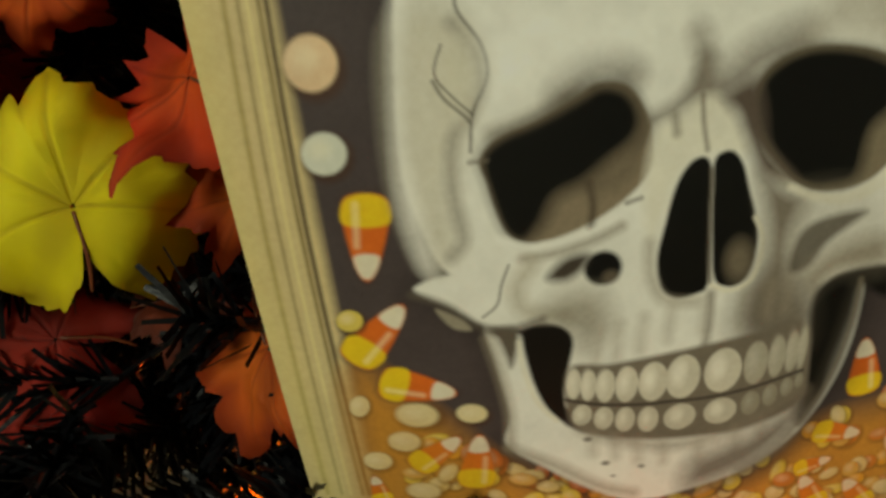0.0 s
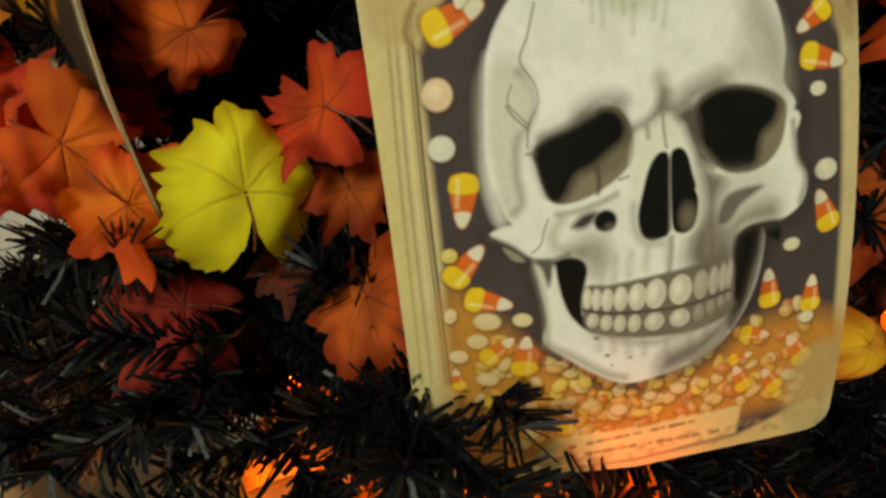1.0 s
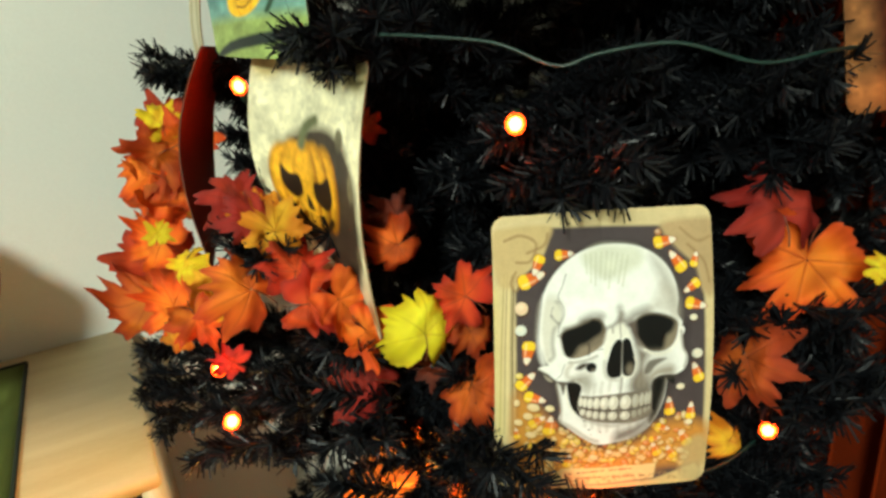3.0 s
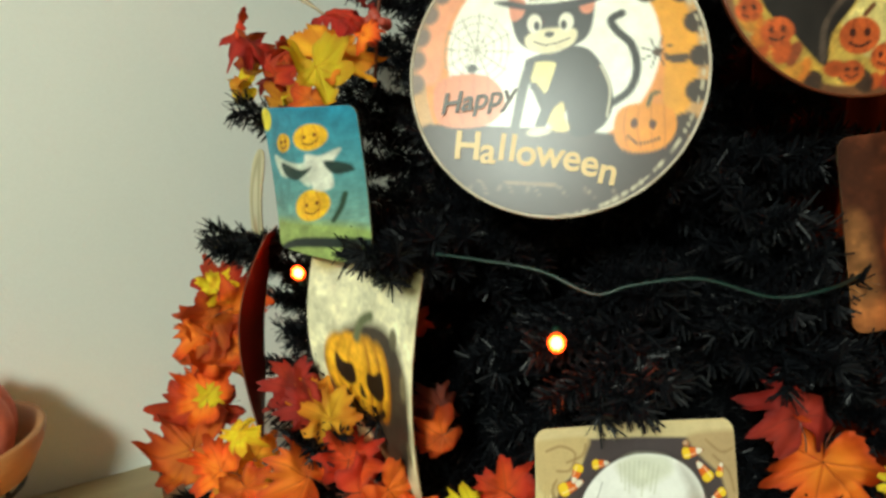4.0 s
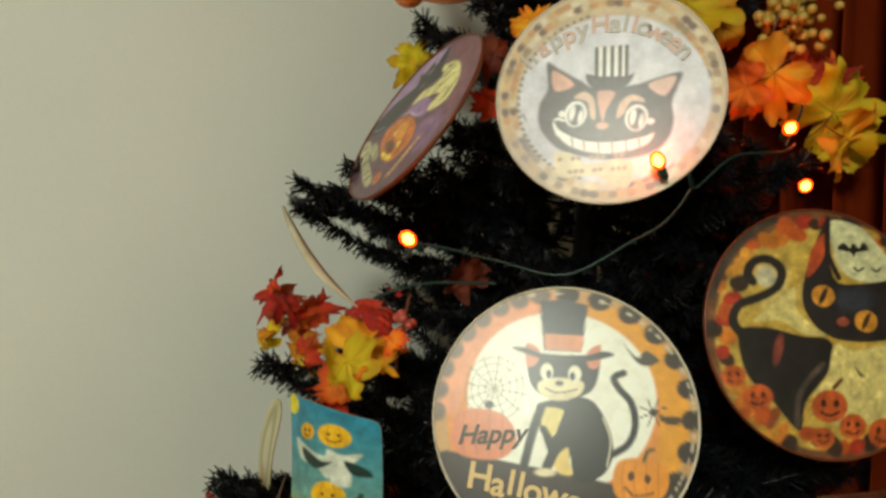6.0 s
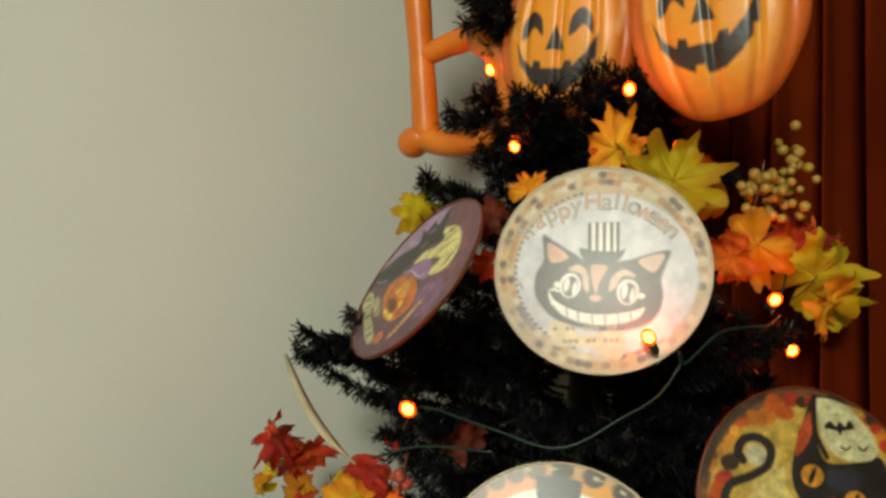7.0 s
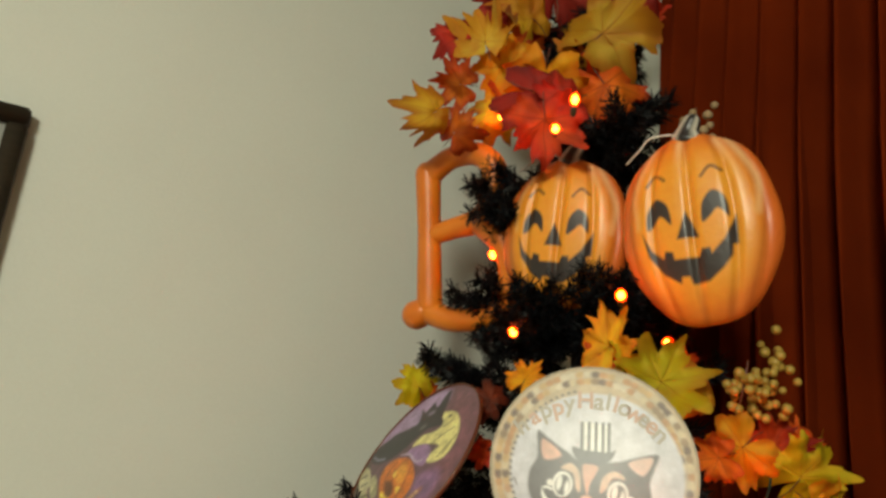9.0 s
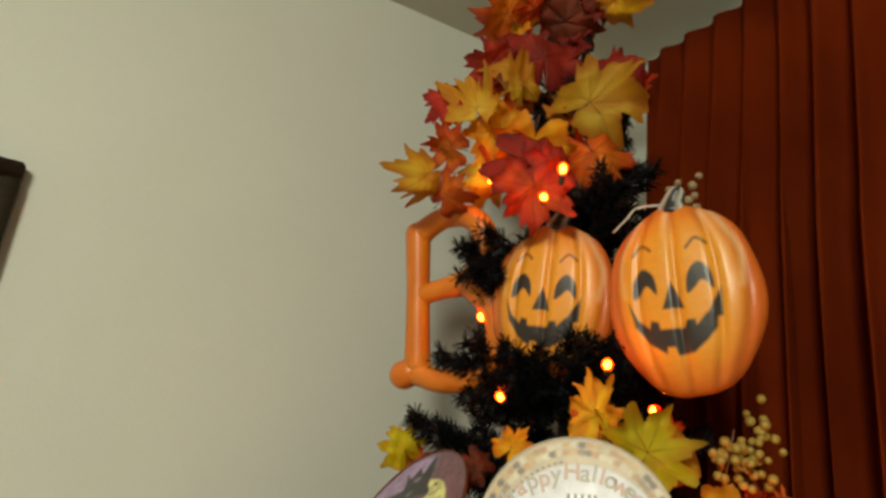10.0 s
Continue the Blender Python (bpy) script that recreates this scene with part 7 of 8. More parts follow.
    art.shape([(-100.6, 30.9), (-82.4, 23.3), (-50.9, 40.4), (-47.7, 49.8), (-0.6, 77.9), (-8.5, 86.4), (-45.4, 66.5)], (196, 188, 148), 2.7)
    art.shape([(-57.5, 34.9), (-48.9, 30.7), (-20.8, 48.8), (-30.4, 54.8)], (178, 170, 130), 2.7)
    art.stroke([(-86.5, 36.7), (-75.1, 31.9)], 2.7, (78, 72, 54), 2.0)
    art.stroke([(-72.8, 45.5), (-61.8, 40.6)], 2.7, (78, 72, 54), 2.0)
    art.stroke([(-53.2, 57.9), (-42.7, 53.1)], 2.7, (78, 72, 54), 2.0)
    art.stroke([(-31.8, 71.5), (-21.9, 66.8)], 2.7, (78, 72, 54), 2.0)
    art.stroke([(-20.2, 78.9), (-10.5, 74.2)], 2.7, (78, 72, 54), 2.0)
    art.stroke([(33.4, 74.4), (43.9, 62), (54.6, 40), (61.1, 31.7)], 6.0, (190, 120, 74), 5.3, 0.8)
    art.blob(36, 72.9, 2.7, 2.0, (222, 186, 130), 0, 2.0, 0.8)
    art.blob(38.7, 68.2, 2.7, 2.0, (222, 186, 130), 0, 2.0, 0.8)
    art.blob(41.3, 63.5, 2.7, 2.0, (222, 186, 130), 0, 2.0, 0.8)
    art.blob(44, 58.8, 2.7, 2.0, (222, 186, 130), 0, 2.0, 0.8)
    art.blob(46.7, 54.1, 2.7, 2.0, (222, 186, 130), 0, 2.0, 0.8)
    art.blob(49.3, 49.4, 2.7, 2.0, (222, 186, 130), 0, 2.0, 0.8)
    art.blob(52, 44.7, 2.7, 2.0, (222, 186, 130), 0, 2.0, 0.8)
    art.blob(54.6, 40, 2.7, 2.0, (222, 186, 130), 0, 2.0, 0.8)
    art.blob(57.3, 35.4, 2.7, 2.0, (222, 186, 130), 0, 2.0, 0.8)
    art.blob(11.6, 77.7, 7.3, 7.3, (214, 116, 50), 0, 2.7)
    art.blob(11.6, 77.7, 2.0, 2.0, (90, 50, 24), 0, 2.0)
    art.mottle(8, 0.16, 5, 0.95)


round_sign("round_sign", "round purple metal sign with a witch cat and pumpkin", 0.1, witch_cat_art, [(-100, -100), (100, -100), (100, 100), (-100, 100)], (104, 70, 84),
    facing((0.076, 0.399, 1.485), (-0.85, -0.01, 0.53)), 90, 260, BROWN_BACK)


def blue_card_art(art):
    for k in range(40):
        y = 540 + 7 * k
        f = k / 40
        art.stroke([(440, y), (660, y + 30)], 9, (40 + 120 * f, 128 + 50 * f, 162 - 20 * f), 8, smooth=False)
    art.shape([(450, 735), (540, 745), (650, 790), (650, 860), (450, 860)], (150, 170, 96), 16)
    for x, y, rx, ry in ((513, 610, 14, 15), (562, 612, 28, 21), (555, 722, 30, 26)):
        art.blob(x, y, rx, ry, (232, 180, 30), 8, 3)
        art.stroke([(x - rx * 0.3, y - ry * 0.8), (x - rx * 0.45, y), (x - rx * 0.3, y + ry * 0.8)], 2, (190, 120, 16), 3, 0.7)
        art.stroke([(x + rx * 0.3, y - ry * 0.8), (x + rx * 0.45, y), (x + rx * 0.3, y + ry * 0.8)], 2, (190, 120, 16), 3, 0.7)
        art.blob(x - rx * 0.3, y - 2, 3, 3, (120, 60, 10), 0, 2)
        art.blob(x + rx * 0.3, y - 2, 3, 3, (120, 60, 10), 0, 2)
        art.stroke([(x - rx * 0.4, y + ry * 0.35), (x, y + ry * 0.55), (x + rx * 0.4, y + ry * 0.35)], 2.4, (120, 60, 10), 2)
    art.shape([(490, 625), (515, 640), (540, 650), (560, 650), (555, 690), (530, 670), (500, 660)], (206, 214, 196), 5)
    art.shape([(550, 640), (575, 645), (605, 640), (590, 665), (590, 700), (560, 695)], (222, 224, 208), 5)
    art.shape([(505, 640), (540, 660), (560, 660), (535, 675), (510, 662)], (34, 56, 52), 4)
    art.shape([(580, 655), (610, 665), (620, 680), (592, 678)], (34, 56, 52), 4)
    art.stroke([(588, 755), (600, 735), (606, 715)], 8, (44, 70, 48), 4)
    art.shape([(460, 790), (520, 770), (640, 800), (640, 815), (520, 785)], (30, 40, 38), 5)
    art.blob(481, 565, 13, 18, (226, 210, 50), 0, 3)
    art.mottle(20, 0.14, 6, 0.9)


printed_card("picture_card", "blue printed card with pumpkin-headed figures", 0.127, 0.12, blue_card_art, [(471, 544), (628, 578), (638, 847), (483, 775)], (60, 140, 160),
    facing((-0.028, 0.325, 1.163), (-0.945, -0.328, -0.019)), lambda x, y: -1.5 * x**2 + 0.6 * y**2, 150, 150, PAPER_BACK, 0.007)


def lantern_card_art(art):
    # drawing units run 0..100 across and 0..140 down
    for k in range(18):
        art.blob((k * 37) % 100, (k * 53) % 60, 14, 10, (206, 200, 168), 20 * k, 14, 0.5)
    art.blob(12, 8, 13, 9, (176, 160, 110), 0, 6)
    art.blob(90, 9, 12, 10, (150, 140, 100), 0, 6)
    art.shape([(16, 64), (36, 46), (66, 40), (90, 54), (97, 84), (88, 112), (64, 128), (36, 116), (18, 94)], (62, 52, 42), 7)
    for cx, cy, wx, wy in ((24, 76, 13, 22), (62, 74, 14, 23), (34, 76, 14, 25), (52, 75, 14, 25), (43, 76, 12, 26)):
        art.blob(cx, cy, wx, wy, (150, 92, 16), 4, 2)
        art.blob(cx - 1, cy - 2, wx * 0.8, wy * 0.86, (226, 166, 34), 4, 5)
    art.stroke([(42, 52), (46, 42), (54, 37)], 6, (96, 100, 70), 3)
    art.shape([(22, 66), (28, 70), (37, 70), (38, 80), (29, 84), (21, 78)], (36, 24, 14), 2)
    art.shape([(50, 72), (58, 70), (66, 66), (68, 78), (60, 85), (50, 81)], (36, 24, 14), 2)
    art.shape([(42, 80), (46, 88), (40, 88)], (40, 28, 18), 2)
    art.stroke([(26, 90), (36, 99), (50, 100), (64, 90)], 4, (36, 24, 14), 2)
    for k in range(4):
        art.stroke([(30 + 10 * k, 92), (31 + 9 * k, 108)], 2, (60, 36, 14), 2, 0.8)
    for k in range(9):
        art.blob(8 + 11 * k, 128 + 5 * (k % 2), 7, 6, (150, 104, 50), 0, 5, 0.8)
    art.blob(78, 44, 4, 6, (90, 84, 64), 0, 2)
    art.blob(90, 66, 3, 7, (110, 100, 74), 0, 2)
    art.blob(92, 100, 3, 6, (110, 100, 74), 0, 2)
    art.mottle(10, 0.16, 7)


def lantern_patch(u, v):
    tl, tr, br, bl = (np.array(p) for p in ((-0.021, 0.360, 1.107), (0.029, 0.244, 1.102), (-0.013, 0.177, 0.929), (-0.020, 0.303, 0.944)))
    u, v = u[..., None], v[..., None]
    flat = tl * (1 - u) * (1 - v) + tr * u * (1 - v) + br * u * v + bl * (1 - u) * v
    return flat + np.array([-0.86, -0.42, 0.1]) * (0.028 * np.sin(np.pi * v) * (1 - 0.4 * u) - 0.010 * np.sin(np.pi * u))


printed_card("picture_card", "twisted cream card with a grinning jack-o-lantern", 0.127, 0.178, lantern_card_art, [(0, 0), (100, 0), (100, 140), (0, 140)], (222, 214, 176),
    Matrix.Identity(4), lambda x, y: 0 * x, 150, 190, PAPER_BACK, 0.008, lantern_patch)


def brown_patch(u, v):
    tl, tr, br, bl = (np.array(p) for p in ((-0.052, 0.405, 1.110), (-0.02, 0.50, 1.10), (-0.06, 0.47, 0.945), (-0.088, 0.355, 0.940)))
    u, v = u[..., None], v[..., None]
    flat = tl * (1 - u) * (1 - v) + tr * u * (1 - v) + br * u * v + bl * (1 - u) * v
    return flat + np.array([-0.50, 0.80, 0.1]) * 0.034 * np.sin(np.pi * v) * (1 - 0.7 * u)


printed_card("picture_card", "curled card showing its glossy brown back", 0.10, 0.165, lambda art: art.blob(50, 50, 60, 20, (150, 50, 20), 0, 20, 0.7), [(0, 0), (100, 0), (100, 140), (0, 140)], (112, 40, 20),
    Matrix.Identity(4), lambda x, y: 0 * x, 40, 60, BROWN_BACK, 0.008, brown_patch)


def owl_card_art(art):
    art.blob(50, 45, 36, 44, (168, 158, 120), 0, 10)
    art.blob(50, 45, 20, 26, (206, 198, 164), 0, 10)
    art.blob(45, 70, 14, 12, (180, 130, 70), 0, 8, 0.6)


printed_card("picture_card", "small cream oval card seen nearly edge-on", 0.06, 0.125, owl_card_art, [(0, 0), (100, 0), (100, 100), (0, 100)], (206, 196, 158),
    facing((-0.036, 0.53, 1.115), (-0.96, 0.0, 0.1)), lambda x, y: -2.0 * y**2, 50, 80, PAPER_BACK, 0.027)


def smoky_card_art(art):
    art.blob(20, 20, 60, 50, (70, 34, 18), 0, 40)
    art.blob(62, 78, 34, 30, (172, 80, 24), 0, 8)
    for k in range(4):
        art.stroke([(42 + 14 * k, 52), (38 + 16 * k, 80), (44 + 12 * k, 106)], 3, (150, 66, 18), 4, 0.7)
    art.shape([(50, 70), (58, 62), (60, 74)], (60, 24, 10), 3)
    art.shape([(72, 72), (80, 62), (82, 74)], (60, 24, 10), 3)
    art.stroke([(46, 88), (62, 98), (84, 88)], 6, (60, 24, 10), 3)
    art.shape([(0, 60), (14, 64), (18, 140), (0, 140)], (150, 100, 56), 12, 0.7)
    art.blob(50, 130, 60, 14, (150, 84, 40), 0, 14, 0.8)
    art.mottle(14, 0.25, 8, 0.95)


printed_card("picture_card", "smoky brown card with an orange pumpkin", 0.11, 0.14, smoky_card_art, [(0, 0), (100, 0), (100, 140), (0, 140)], (66, 28, 14),
    facing((0.338, 0.072, 1.112), (-0.30, -0.93, 0.16), 3), lambda x, y: -1.2 * x**2, 110, 140, PAPER_BACK, 0.009)

# ---- the word of foam shapes ----
foam_letter = thing("foam_letter", "puffy orange bone-shaped letter B hanging in the tree", "letter", facing((0.150, 0.596, 1.681), (-0.8, -0.55, -0.15)), "orange word shapes")


def puffy(points, radii, sides=16):
    """A soft bar with rounded ends."""
    p = spline(points, 6)
    r = np.interp(np.linspace(0, 1, len(p)), np.linspace(0, 1, len(radii)), radii)
    ends = 6
    first, last = p[0] - p[1], p[-1] - p[-2]
    first, last = first / np.linalg.norm(first), last / np.linalg.norm(last)
    pts, rad = [], []
    for k in range(ends):
        a = math.pi / 2 * k / ends
        pts.append(p[0] + first * r[0] * math.cos(a))
        rad.append(max(r[0] * math.sin(a), 0.0006))
    pts += list(p)
    rad += list(r)
    for k in range(1, ends + 1):
        a = math.pi / 2 * k / ends
        pts.append(p[-1] + last * r[-1] * math.sin(a))
        rad.append(max(r[-1] * math.cos(a), 0.0006))
    return tube(pts, 0, sides, rad)


def foam_part(name, me, colour, low):
    v = np.zeros(len(me.vertices) * 3)
    me.vertices.foreach_get("co", v)
    v = v.reshape(-1, 3)
    f = np.clip(0.5 + 0.5 * np.sin(v[:, 0] * 90 + np.cos(v[:, 1] * 70) * 1.5), 0, 1)[:, None] * 0.45
    ink_layer(me, lin(colour) * (1 - f) + lin(low) * f)
    return part(name, me, FOAM, foam_letter)


for name, pts, radii in (
    ("upright", [(0.017, 0.196, 0), (0.021, 0.11, 0), (0.025, 0.006, 0)], [0.019, 0.0165, 0.019]),
    ("knob", [(0.004, -0.008, 0.0), (0.014, -0.004, 0)], [0.021, 0.02]),
    ("foot", [(0.026, -0.004, 0), (0.06, -0.014, 0), (0.10, -0.012, 0)], [0.018, 0.017, 0.018]),
    ("upper_bow", [(0.020, 0.196, 0), (0.055, 0.217, 0), (0.095, 0.219, 0), (0.122, 0.195, 0), (0.115, 0.155, 0)], [0.018, 0.016, 0.017, 0.018, 0.017]),
    ("arm", [(0.022, 0.105, 0), (0.06, 0.114, 0), (0.10, 0.124, 0), (0.118, 0.145, 0)], [0.014, 0.015, 0.018, 0.017]),
    ("lower_bow", [(0.10, 0.122, 0), (0.138, 0.09, 0), (0.152, 0.045, 0), (0.135, 0.008, 0), (0.10, -0.012, 0)], [0.018, 0.02, 0.02, 0.019, 0.018]),
):
    foam_part(name, puffy(pts, radii), (234, 130, 32), (208, 96, 22))


def pumpkin_face_art(art, sx, sy, w, h):
    """Face of a smiling pumpkin; drawing units -1..1 across and down about its middle."""
    def p(x, y):
        return (x, y)
    art.blob(0, 0, 0.80, 0.9, (234, 134, 36), 0, 0.2)
    for x in (-0.86, -0.52, 0.0, 0.52, 0.86):
        art.stroke([p(x * 0.5, -0.95), p(x, -0.1), p(x * 0.55, 0.95)], 0.05, (176, 78, 20), 0.1, 0.75)
    # pale streaks paint the shine on the ribs into the colour
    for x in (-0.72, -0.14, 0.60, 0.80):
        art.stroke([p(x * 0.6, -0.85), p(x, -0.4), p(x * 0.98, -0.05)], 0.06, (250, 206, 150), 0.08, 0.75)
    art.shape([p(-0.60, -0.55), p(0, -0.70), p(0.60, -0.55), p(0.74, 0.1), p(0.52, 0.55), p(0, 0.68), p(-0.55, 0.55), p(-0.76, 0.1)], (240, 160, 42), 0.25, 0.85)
    dark, k, dx = (52, 44, 42), 0.80, -0.07

    def f(x, y):
        return (x * k + dx, y * 0.92 - 0.02)

    for s in (-1, 1):
        c = s * 0.45
        art.shape([f(c - 0.2, 0.02), f(c - 0.17, -0.18), f(c, -0.30), f(c + 0.18, -0.2), f(c + 0.21, 0.0), f(c + 0.06, -0.10), f(c - 0.08, -0.02)], dark, 0.03)
        art.stroke([f(c - 0.15, -0.47), f(c, -0.57), f(c + 0.16, -0.50)], 0.03, (96, 52, 20), 0.03)
    art.shape([f(0.0, -0.12), f(0.17, 0.17), f(-0.17, 0.17)], dark, 0.03, smooth=False)
    art.blob(0.02 + dx, 0.17, 0.05, 0.03, (226, 142, 28), 0, 0.03)
    art.shape([f(-0.74, 0.06), f(-0.60, 0.26), f(-0.42, 0.36), f(-0.38, 0.28), f(-0.26, 0.30), f(-0.24, 0.38), f(0.14, 0.38), f(0.2, 0.30), f(0.32, 0.30), f(0.34, 0.36), f(0.56, 0.22), f(0.76, -0.02),
        f(0.74, 0.28), f(0.66, 0.30), f(0.64, 0.40), f(0.48, 0.52), f(0.25, 0.64), f(0.0, 0.66), f(-0.04, 0.57), f(-0.16, 0.57), f(-0.18, 0.64), f(-0.45, 0.52), f(-0.66, 0.32)], dark, 0.03, smooth=False)


def foam_pumpkin(label, w, h, where, lean):
    ob = thing("foam_pumpkin", label, "pumpkin", where, "orange word shapes")
    rings, segs = 74, 220
    t, a = np.meshgrid(np.linspace(0.004, 1, rings), np.arange(segs) * 2 * np.pi / segs, indexing="ij")
    k = 1 + 0.022 * np.cos(a * 2) + 0.012 * np.cos(7 * a + 1.0)
    x, y = t * k * np.cos(a), t * k * np.sin(a)
    rib = np.zeros_like(x)
    for c in (-0.86, -0.52, 0.0, 0.52, 0.86):
        rib = np.maximum(rib, np.exp(-((x - c * np.sqrt(np.clip(1 - 0.75 * y**2, 0.05, 1))) / 0.06) ** 2))
    z = 0.030 * np.sqrt(np.clip(1 - t**2.6, 0, 1)) - 0.0045 * rib * (1 - t**4)
    art = Art([(-1, -1), (1, -1), (1, 1), (-1, 1)], (x.ravel() + 1) / 2, (1 - y.ravel()) / 2, (222, 108, 40))
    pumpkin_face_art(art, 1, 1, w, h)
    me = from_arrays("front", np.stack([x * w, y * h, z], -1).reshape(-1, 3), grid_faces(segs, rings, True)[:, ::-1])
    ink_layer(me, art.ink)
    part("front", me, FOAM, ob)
    back = from_arrays("back", np.stack([x * w, y * h, -0.45 * z], -1).reshape(-1, 3), grid_faces(segs, rings, True))
    ink_layer(back, np.tile(lin((190, 90, 30)), (rings * segs, 1)))
    part("back", back, FOAM, ob)
    stalk = puffy([(0.0, h * 0.97, 0.0), (0.002, h * 1.03, 0.002), (0.006, h * 1.09, 0.003)], [0.018, 0.012, 0.010], 12)
    stripe = (np.arange(len(stalk.vertices)) % 12 % 3 == 0)[:, None]
    ink_layer(stalk, np.where(stripe, lin((210, 204, 190)), lin((34, 30, 30))))
    part("stalk", stalk, FOAM, ob, "dark striped stalk")
    part("hanger", tube(spline([(-0.01, h * 1.0, 0.004), (-0.04, h * 1.02, 0.004), (-0.055, h * 0.93, 0.0), (-0.075, h * 0.84, -0.01)], 5), 0.0012, 6), MAT_BOARD, ob, "pale hanging cord")
    return ob


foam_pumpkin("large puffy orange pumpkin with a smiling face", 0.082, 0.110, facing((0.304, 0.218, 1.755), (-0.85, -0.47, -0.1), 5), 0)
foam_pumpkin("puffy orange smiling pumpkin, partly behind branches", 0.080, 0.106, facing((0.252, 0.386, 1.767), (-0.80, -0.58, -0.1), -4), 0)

# ---- lantern under the tree ----
lantern = thing("jack_o_lantern", "orange jack-o-lantern glowing from inside below the tree", "lantern", pose(0.105, 0.225, 0.475))
v, f = pumpkin_shell(0.21, 0.27, 11, 0.09, 176, 60)
bm = bmesh.new()
me = from_arrays("shell", v, f)
a, lift = np.degrees(np.arctan2(v[:, 1], v[:, 0])), v[:, 2]


def carved(ang, z):
    """True in the cut eyes and mouth."""
    d = (ang + 180 + 180) % 360 - 180
    eye = any(abs(d - e) < 19 * (1 - (z - 0.17) / 0.15) and 0.17 < z < 0.258 for e in (-36, -5, 40))
    mouth = abs(d) < 46 and abs(z - 0.095 - (d / 46) ** 2 * 0.035) < 0.022 + (0.012 if int((d + 60) / 11) % 2 else 0)
    return eye or mouth


bm.from_mesh(me)
gone = []
for face in bm.faces:
    c = face.calc_center_median()
    if carved(math.degrees(math.atan2(c.y, c.x)), c.z):
        gone.append(face)
bmesh.ops.delete(bm, geom=gone, context="FACES")
shell = part("shell", bm, LANTERN, lantern)
shell.modifiers.new("thick", "SOLIDIFY").thickness = 0.012
part("stalk", tube(spline([(0, 0, 0.24), (0.005, 0, 0.275), (0.02, 0.01, 0.31)], 5), 0.016, 10), PAPER_BACK, lantern, "dry stalk")
bm = bmesh.new()
bmesh.ops.create_uvsphere(bm, u_segments=24, v_segments=12, radius=0.08, matrix=pose(0, 0, 0.115))
part("light", bm, LANTERN_LIGHT, lantern, "warm glowing lamp inside")
stool = thing("stool", "low dark wooden stool under the lantern", "stool", pose(0.105, 0.225, 0))
bm = bmesh.new()
bmesh.ops.create_cone(bm, cap_ends=True, segments=48, radius1=0.16, radius2=0.16, depth=0.025, matrix=pose(0, 0, 0.4615))
bmesh.ops.bevel(bm, geom=bm.edges[:], offset=0.003, segments=2, affect="EDGES")
part("seat", bm, DARK_FRAME, stool)
for a in (45, 135, 225, 315):
    c, s = math.cos(radians(a)), math.sin(radians(a))
    part("leg", tube([(0.11 * c, 0.11 * s, 0.449), (0.14 * c, 0.14 * s, 0.0)], 0.013, 10), DARK_FRAME, stool)

# ---- light string ----
string = thing("light_string", "string of lit orange mini lights on green wire", "string lights")
BULB_BM = bmesh.new()
bmesh.ops.create_uvsphere(BULB_BM, u_segments=14, v_segments=10, radius=1, matrix=Matrix.Diagonal((0.0062, 0.0062, 0.0088, 1)))
BULB_MESH = bpy.data.meshes.new("bulb")
BULB_BM.to_mesh(BULB_MESH)
BULB_BM.free()
BULB_MESH.materials.append(BULB)
CORE_BM = bmesh.new()
bmesh.ops.create_uvsphere(CORE_BM, u_segments=10, v_segments=8, radius=1, matrix=Matrix.Diagonal((0.004, 0.004, 0.0056, 1)))
CORE_MESH = bpy.data.meshes.new("filament")
CORE_BM.to_mesh(CORE_MESH)
CORE_BM.free()
CORE_MESH.materials.append(FILAMENT)
SOCKET_MESH = tube([(0, 0, -0.02), (0, 0, -0.017), (0, 0, -0.005)], 0.004, 10, [0.0024, 0.0036, 0.0036])
SOCKET_MESH.materials.append(SOCKET)
rng_bulb = random.Random(2)


def bulb(x, y, z, way=None):
    d = Vector(way) if way else Vector((rng_bulb.uniform(-1.0, -0.2), rng_bulb.uniform(-1.1, -0.3), rng_bulb.uniform(-0.1, 0.8)))
    m = Matrix.Translation((x, y, z)) @ d.to_track_quat("Z", "Y").to_matrix().to_4x4()
    ob = part("bulb", BULB_MESH, BULB, string, "lit orange glass bulb", where=m)
    part("filament", CORE_MESH, FILAMENT, ob, "glowing hot core")
    part("socket", SOCKET_MESH, SOCKET, ob, "green plastic socket")


for x, y, z in ((0.075, 0.142, 1.064), (0.023, 0.283, 1.367), (0.366, 0.196, 1.475), (0.41, 0.232, 1.534), (0.423, 0.219, 1.425), (0.186, 0.293, 1.901), (0.166, 0.300, 1.861), (0.177, 0.440, 1.932),
                (0.201, 0.412, 1.641), (0.341, 0.298, 1.641), (-0.105, 0.298, 0.882), (-0.108, 0.273, 0.849), (0.236, 0.075, 0.818), (-0.034, 0.378, 1.078), (0.073, 0.064, 0.826),
                (0.020, 0.225, 0.822), (0.226, 0.250, 1.671), (0.073, 0.516, 1.432), (0.204, 0.480, 1.752)):
    bulb(x, y, z)
bulb(0.205, 0.195, 1.436, (-0.6, -0.2, 0.6))


def wire(points, r=0.0012):
    part("wire", tube(spline(points, 8), r, 6), GREEN_WIRE, string)


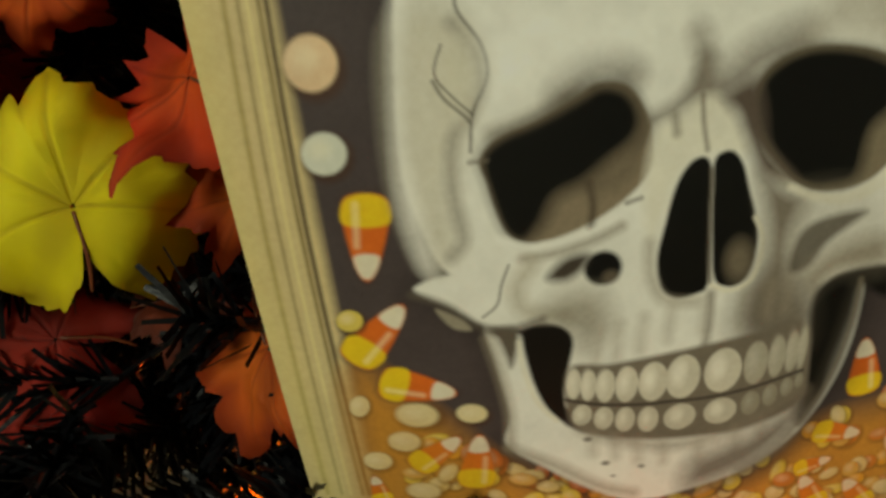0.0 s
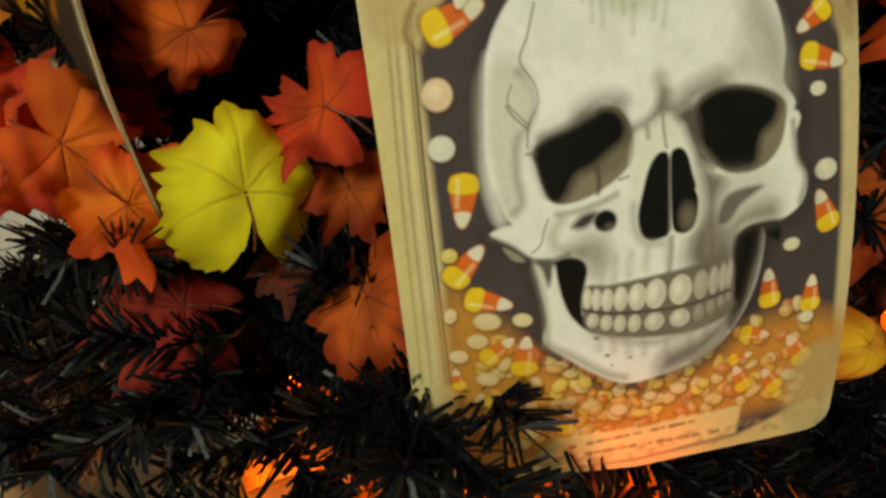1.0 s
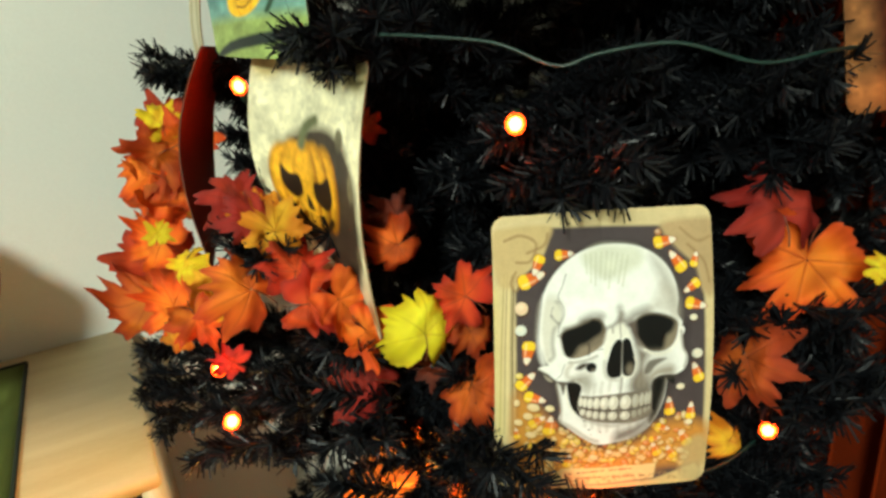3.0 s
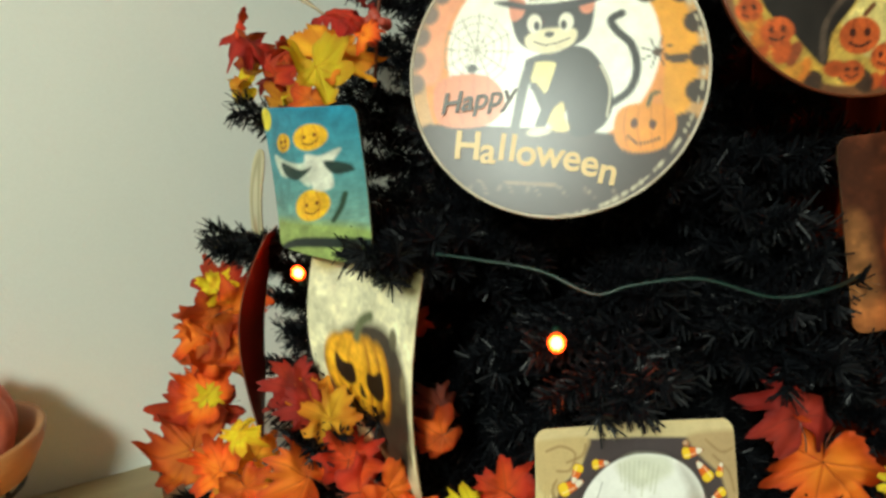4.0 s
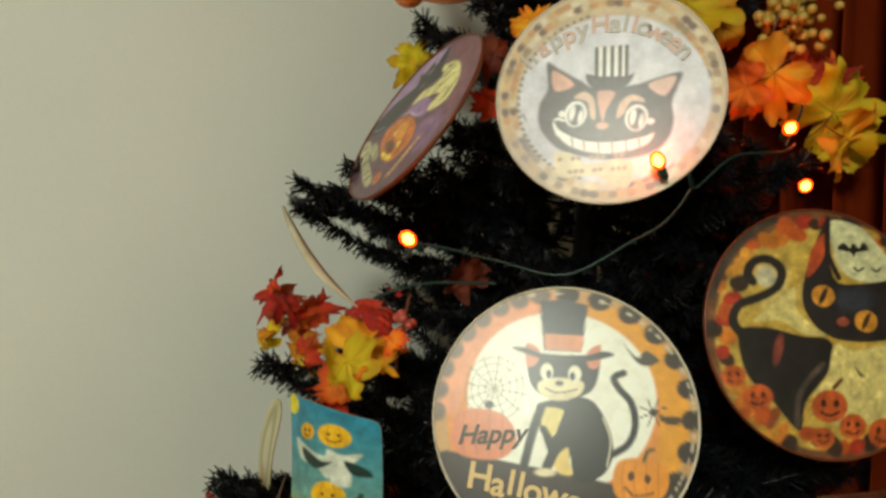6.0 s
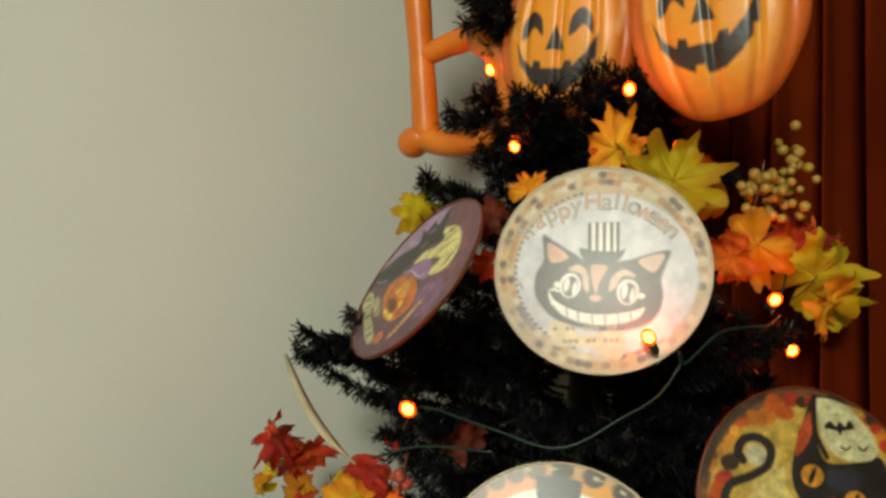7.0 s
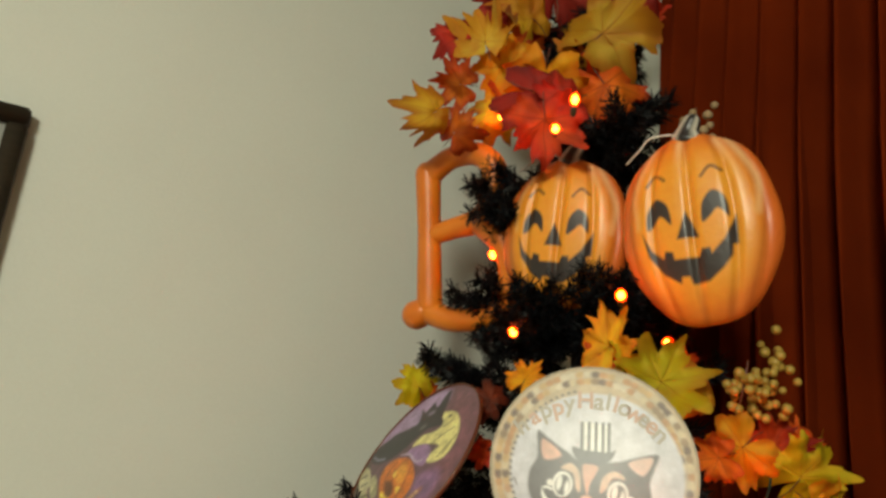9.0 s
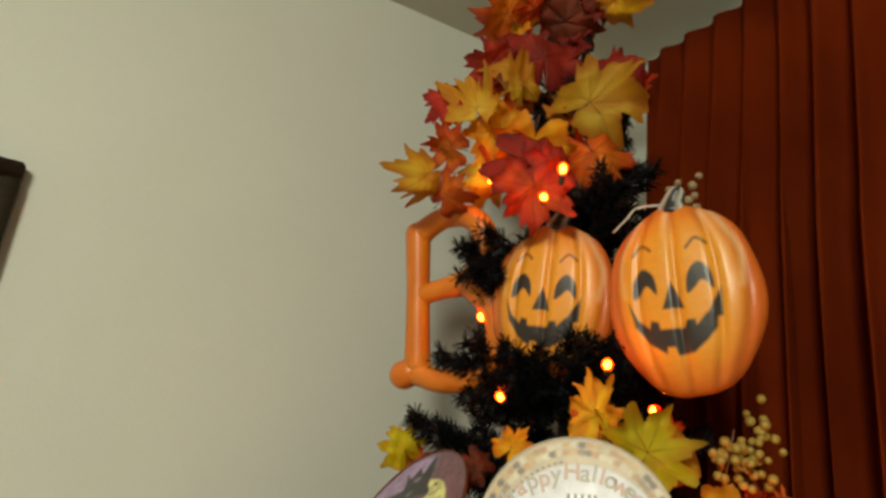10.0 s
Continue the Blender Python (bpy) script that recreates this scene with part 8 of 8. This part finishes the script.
wire([(0.027, 0.223, 1.117), (0.05, 0.194, 1.114), (0.078, 0.163, 1.108), (0.101, 0.136, 1.094), (0.122, 0.123, 1.099), (0.16, 0.102, 1.101), (0.201, 0.079, 1.086), (0.24, 0.066, 1.088), (0.31, 0.09, 1.08)])
wire([(0.023, 0.29, 1.35), (0.062, 0.335, 1.36), (0.098, 0.27, 1.35), (0.136, 0.223, 1.341), (0.182, 0.20, 1.368), (0.213, 0.191, 1.387), (0.236, 0.188, 1.415), (0.225, 0.18, 1.425)])
wire([(0.225, 0.18, 1.425), (0.239, 0.186, 1.415), (0.28, 0.183, 1.443), (0.334, 0.18, 1.45), (0.366, 0.19, 1.46)])
wire([(0.366, 0.20, 1.46), (0.40, 0.21, 1.50), (0.41, 0.236, 1.52)], 0.0013)
wire([(0.024, 0.36, 1.31), (0.06, 0.33, 1.325), (0.10, 0.27, 1.33)], 0.0013)
wire([(0.14, 0.10, 0.80), (0.20, 0.09, 0.79), (0.25, 0.095, 0.79)], 0.0013)

# ---- feather, berries ----
quill = thing("feather", "long cream feather tucked among the red leaves", "feather")
n = 40
t = np.linspace(0, 1, n)
base, tip = np.array([0.022, 0.398, 1.296]), np.array([-0.022, 0.520, 1.392])
mid = base + t[:, None] * (tip - base) + np.array([-0.012, -0.02, -0.006]) * np.sin(np.pi * t)[:, None]
wide = 0.0062 * np.sin(np.pi * np.clip(t * 0.93 + 0.02, 0, 1)) ** 0.6 * np.where(t < 0.25, 0.55 + 1.8 * t, 1.0)
across = np.array([-0.55, -0.25, -0.2])
across /= np.linalg.norm(across)
verts = np.concatenate([mid - across * wide[:, None], mid + np.array([-0.002, -0.003, 0.001]), mid + across * wide[:, None]])
i = np.arange(n - 1)
vane = part("vane", from_arrays("vane", verts, np.r_[np.stack([i, i + 1, n + i + 1, n + i], -1), np.stack([n + i, n + i + 1, 2 * n + i + 1, 2 * n + i], -1)]), QUILL, quill)
vane.modifiers.new("thick", "SOLIDIFY").thickness = 0.0006
part("shaft", tube([tuple(p) for p in mid[::3]], 0.0014, 6), QUILL, quill)


def berries(label, mat, centre, count, size, spreadout, seed):
    ob = thing("berry_sprig", label, "berries", pose(*centre))
    rnd = random.Random(seed)
    bm = bmesh.new()
    bmesh.ops.create_icosphere(bm, subdivisions=2, radius=1)
    me = bpy.data.meshes.new("berry")
    bm.to_mesh(me)
    bm.free()
    me.materials.append(mat)
    for _ in range(count):
        p = Vector([rnd.gauss(0, s) for s in spreadout])
        part("berry", me, mat, ob, where=Matrix.LocRotScale(p, None, [size * rnd.uniform(0.8, 1.15)] * 3))
    part("stem", tube(spline([(0, 0.02, -0.05), (0, 0.005, -0.01), (0.005, 0, 0.03)], 5), 0.0015, 6), BROWN_BACK, ob)


berries("sprig of small golden berries", BERRY_GOLD, (0.42, 0.255, 1.60), 34, 0.0058, (0.016, 0.012, 0.014), 1)
berries("upright sprig of small golden berries", BERRY_GOLD, (0.448, 0.24, 1.615), 26, 0.0055, (0.009, 0.009, 0.022), 2)
berries("few dark red berries", BERRY_RED, (0.055, 0.36, 1.283), 7, 0.005, (0.008, 0.008, 0.008), 3)
berries("sprig of brown berries near the top of the tree", PAPER_BACK, (0.335, 0.255, 1.895), 14, 0.0055, (0.012, 0.01, 0.01), 4)
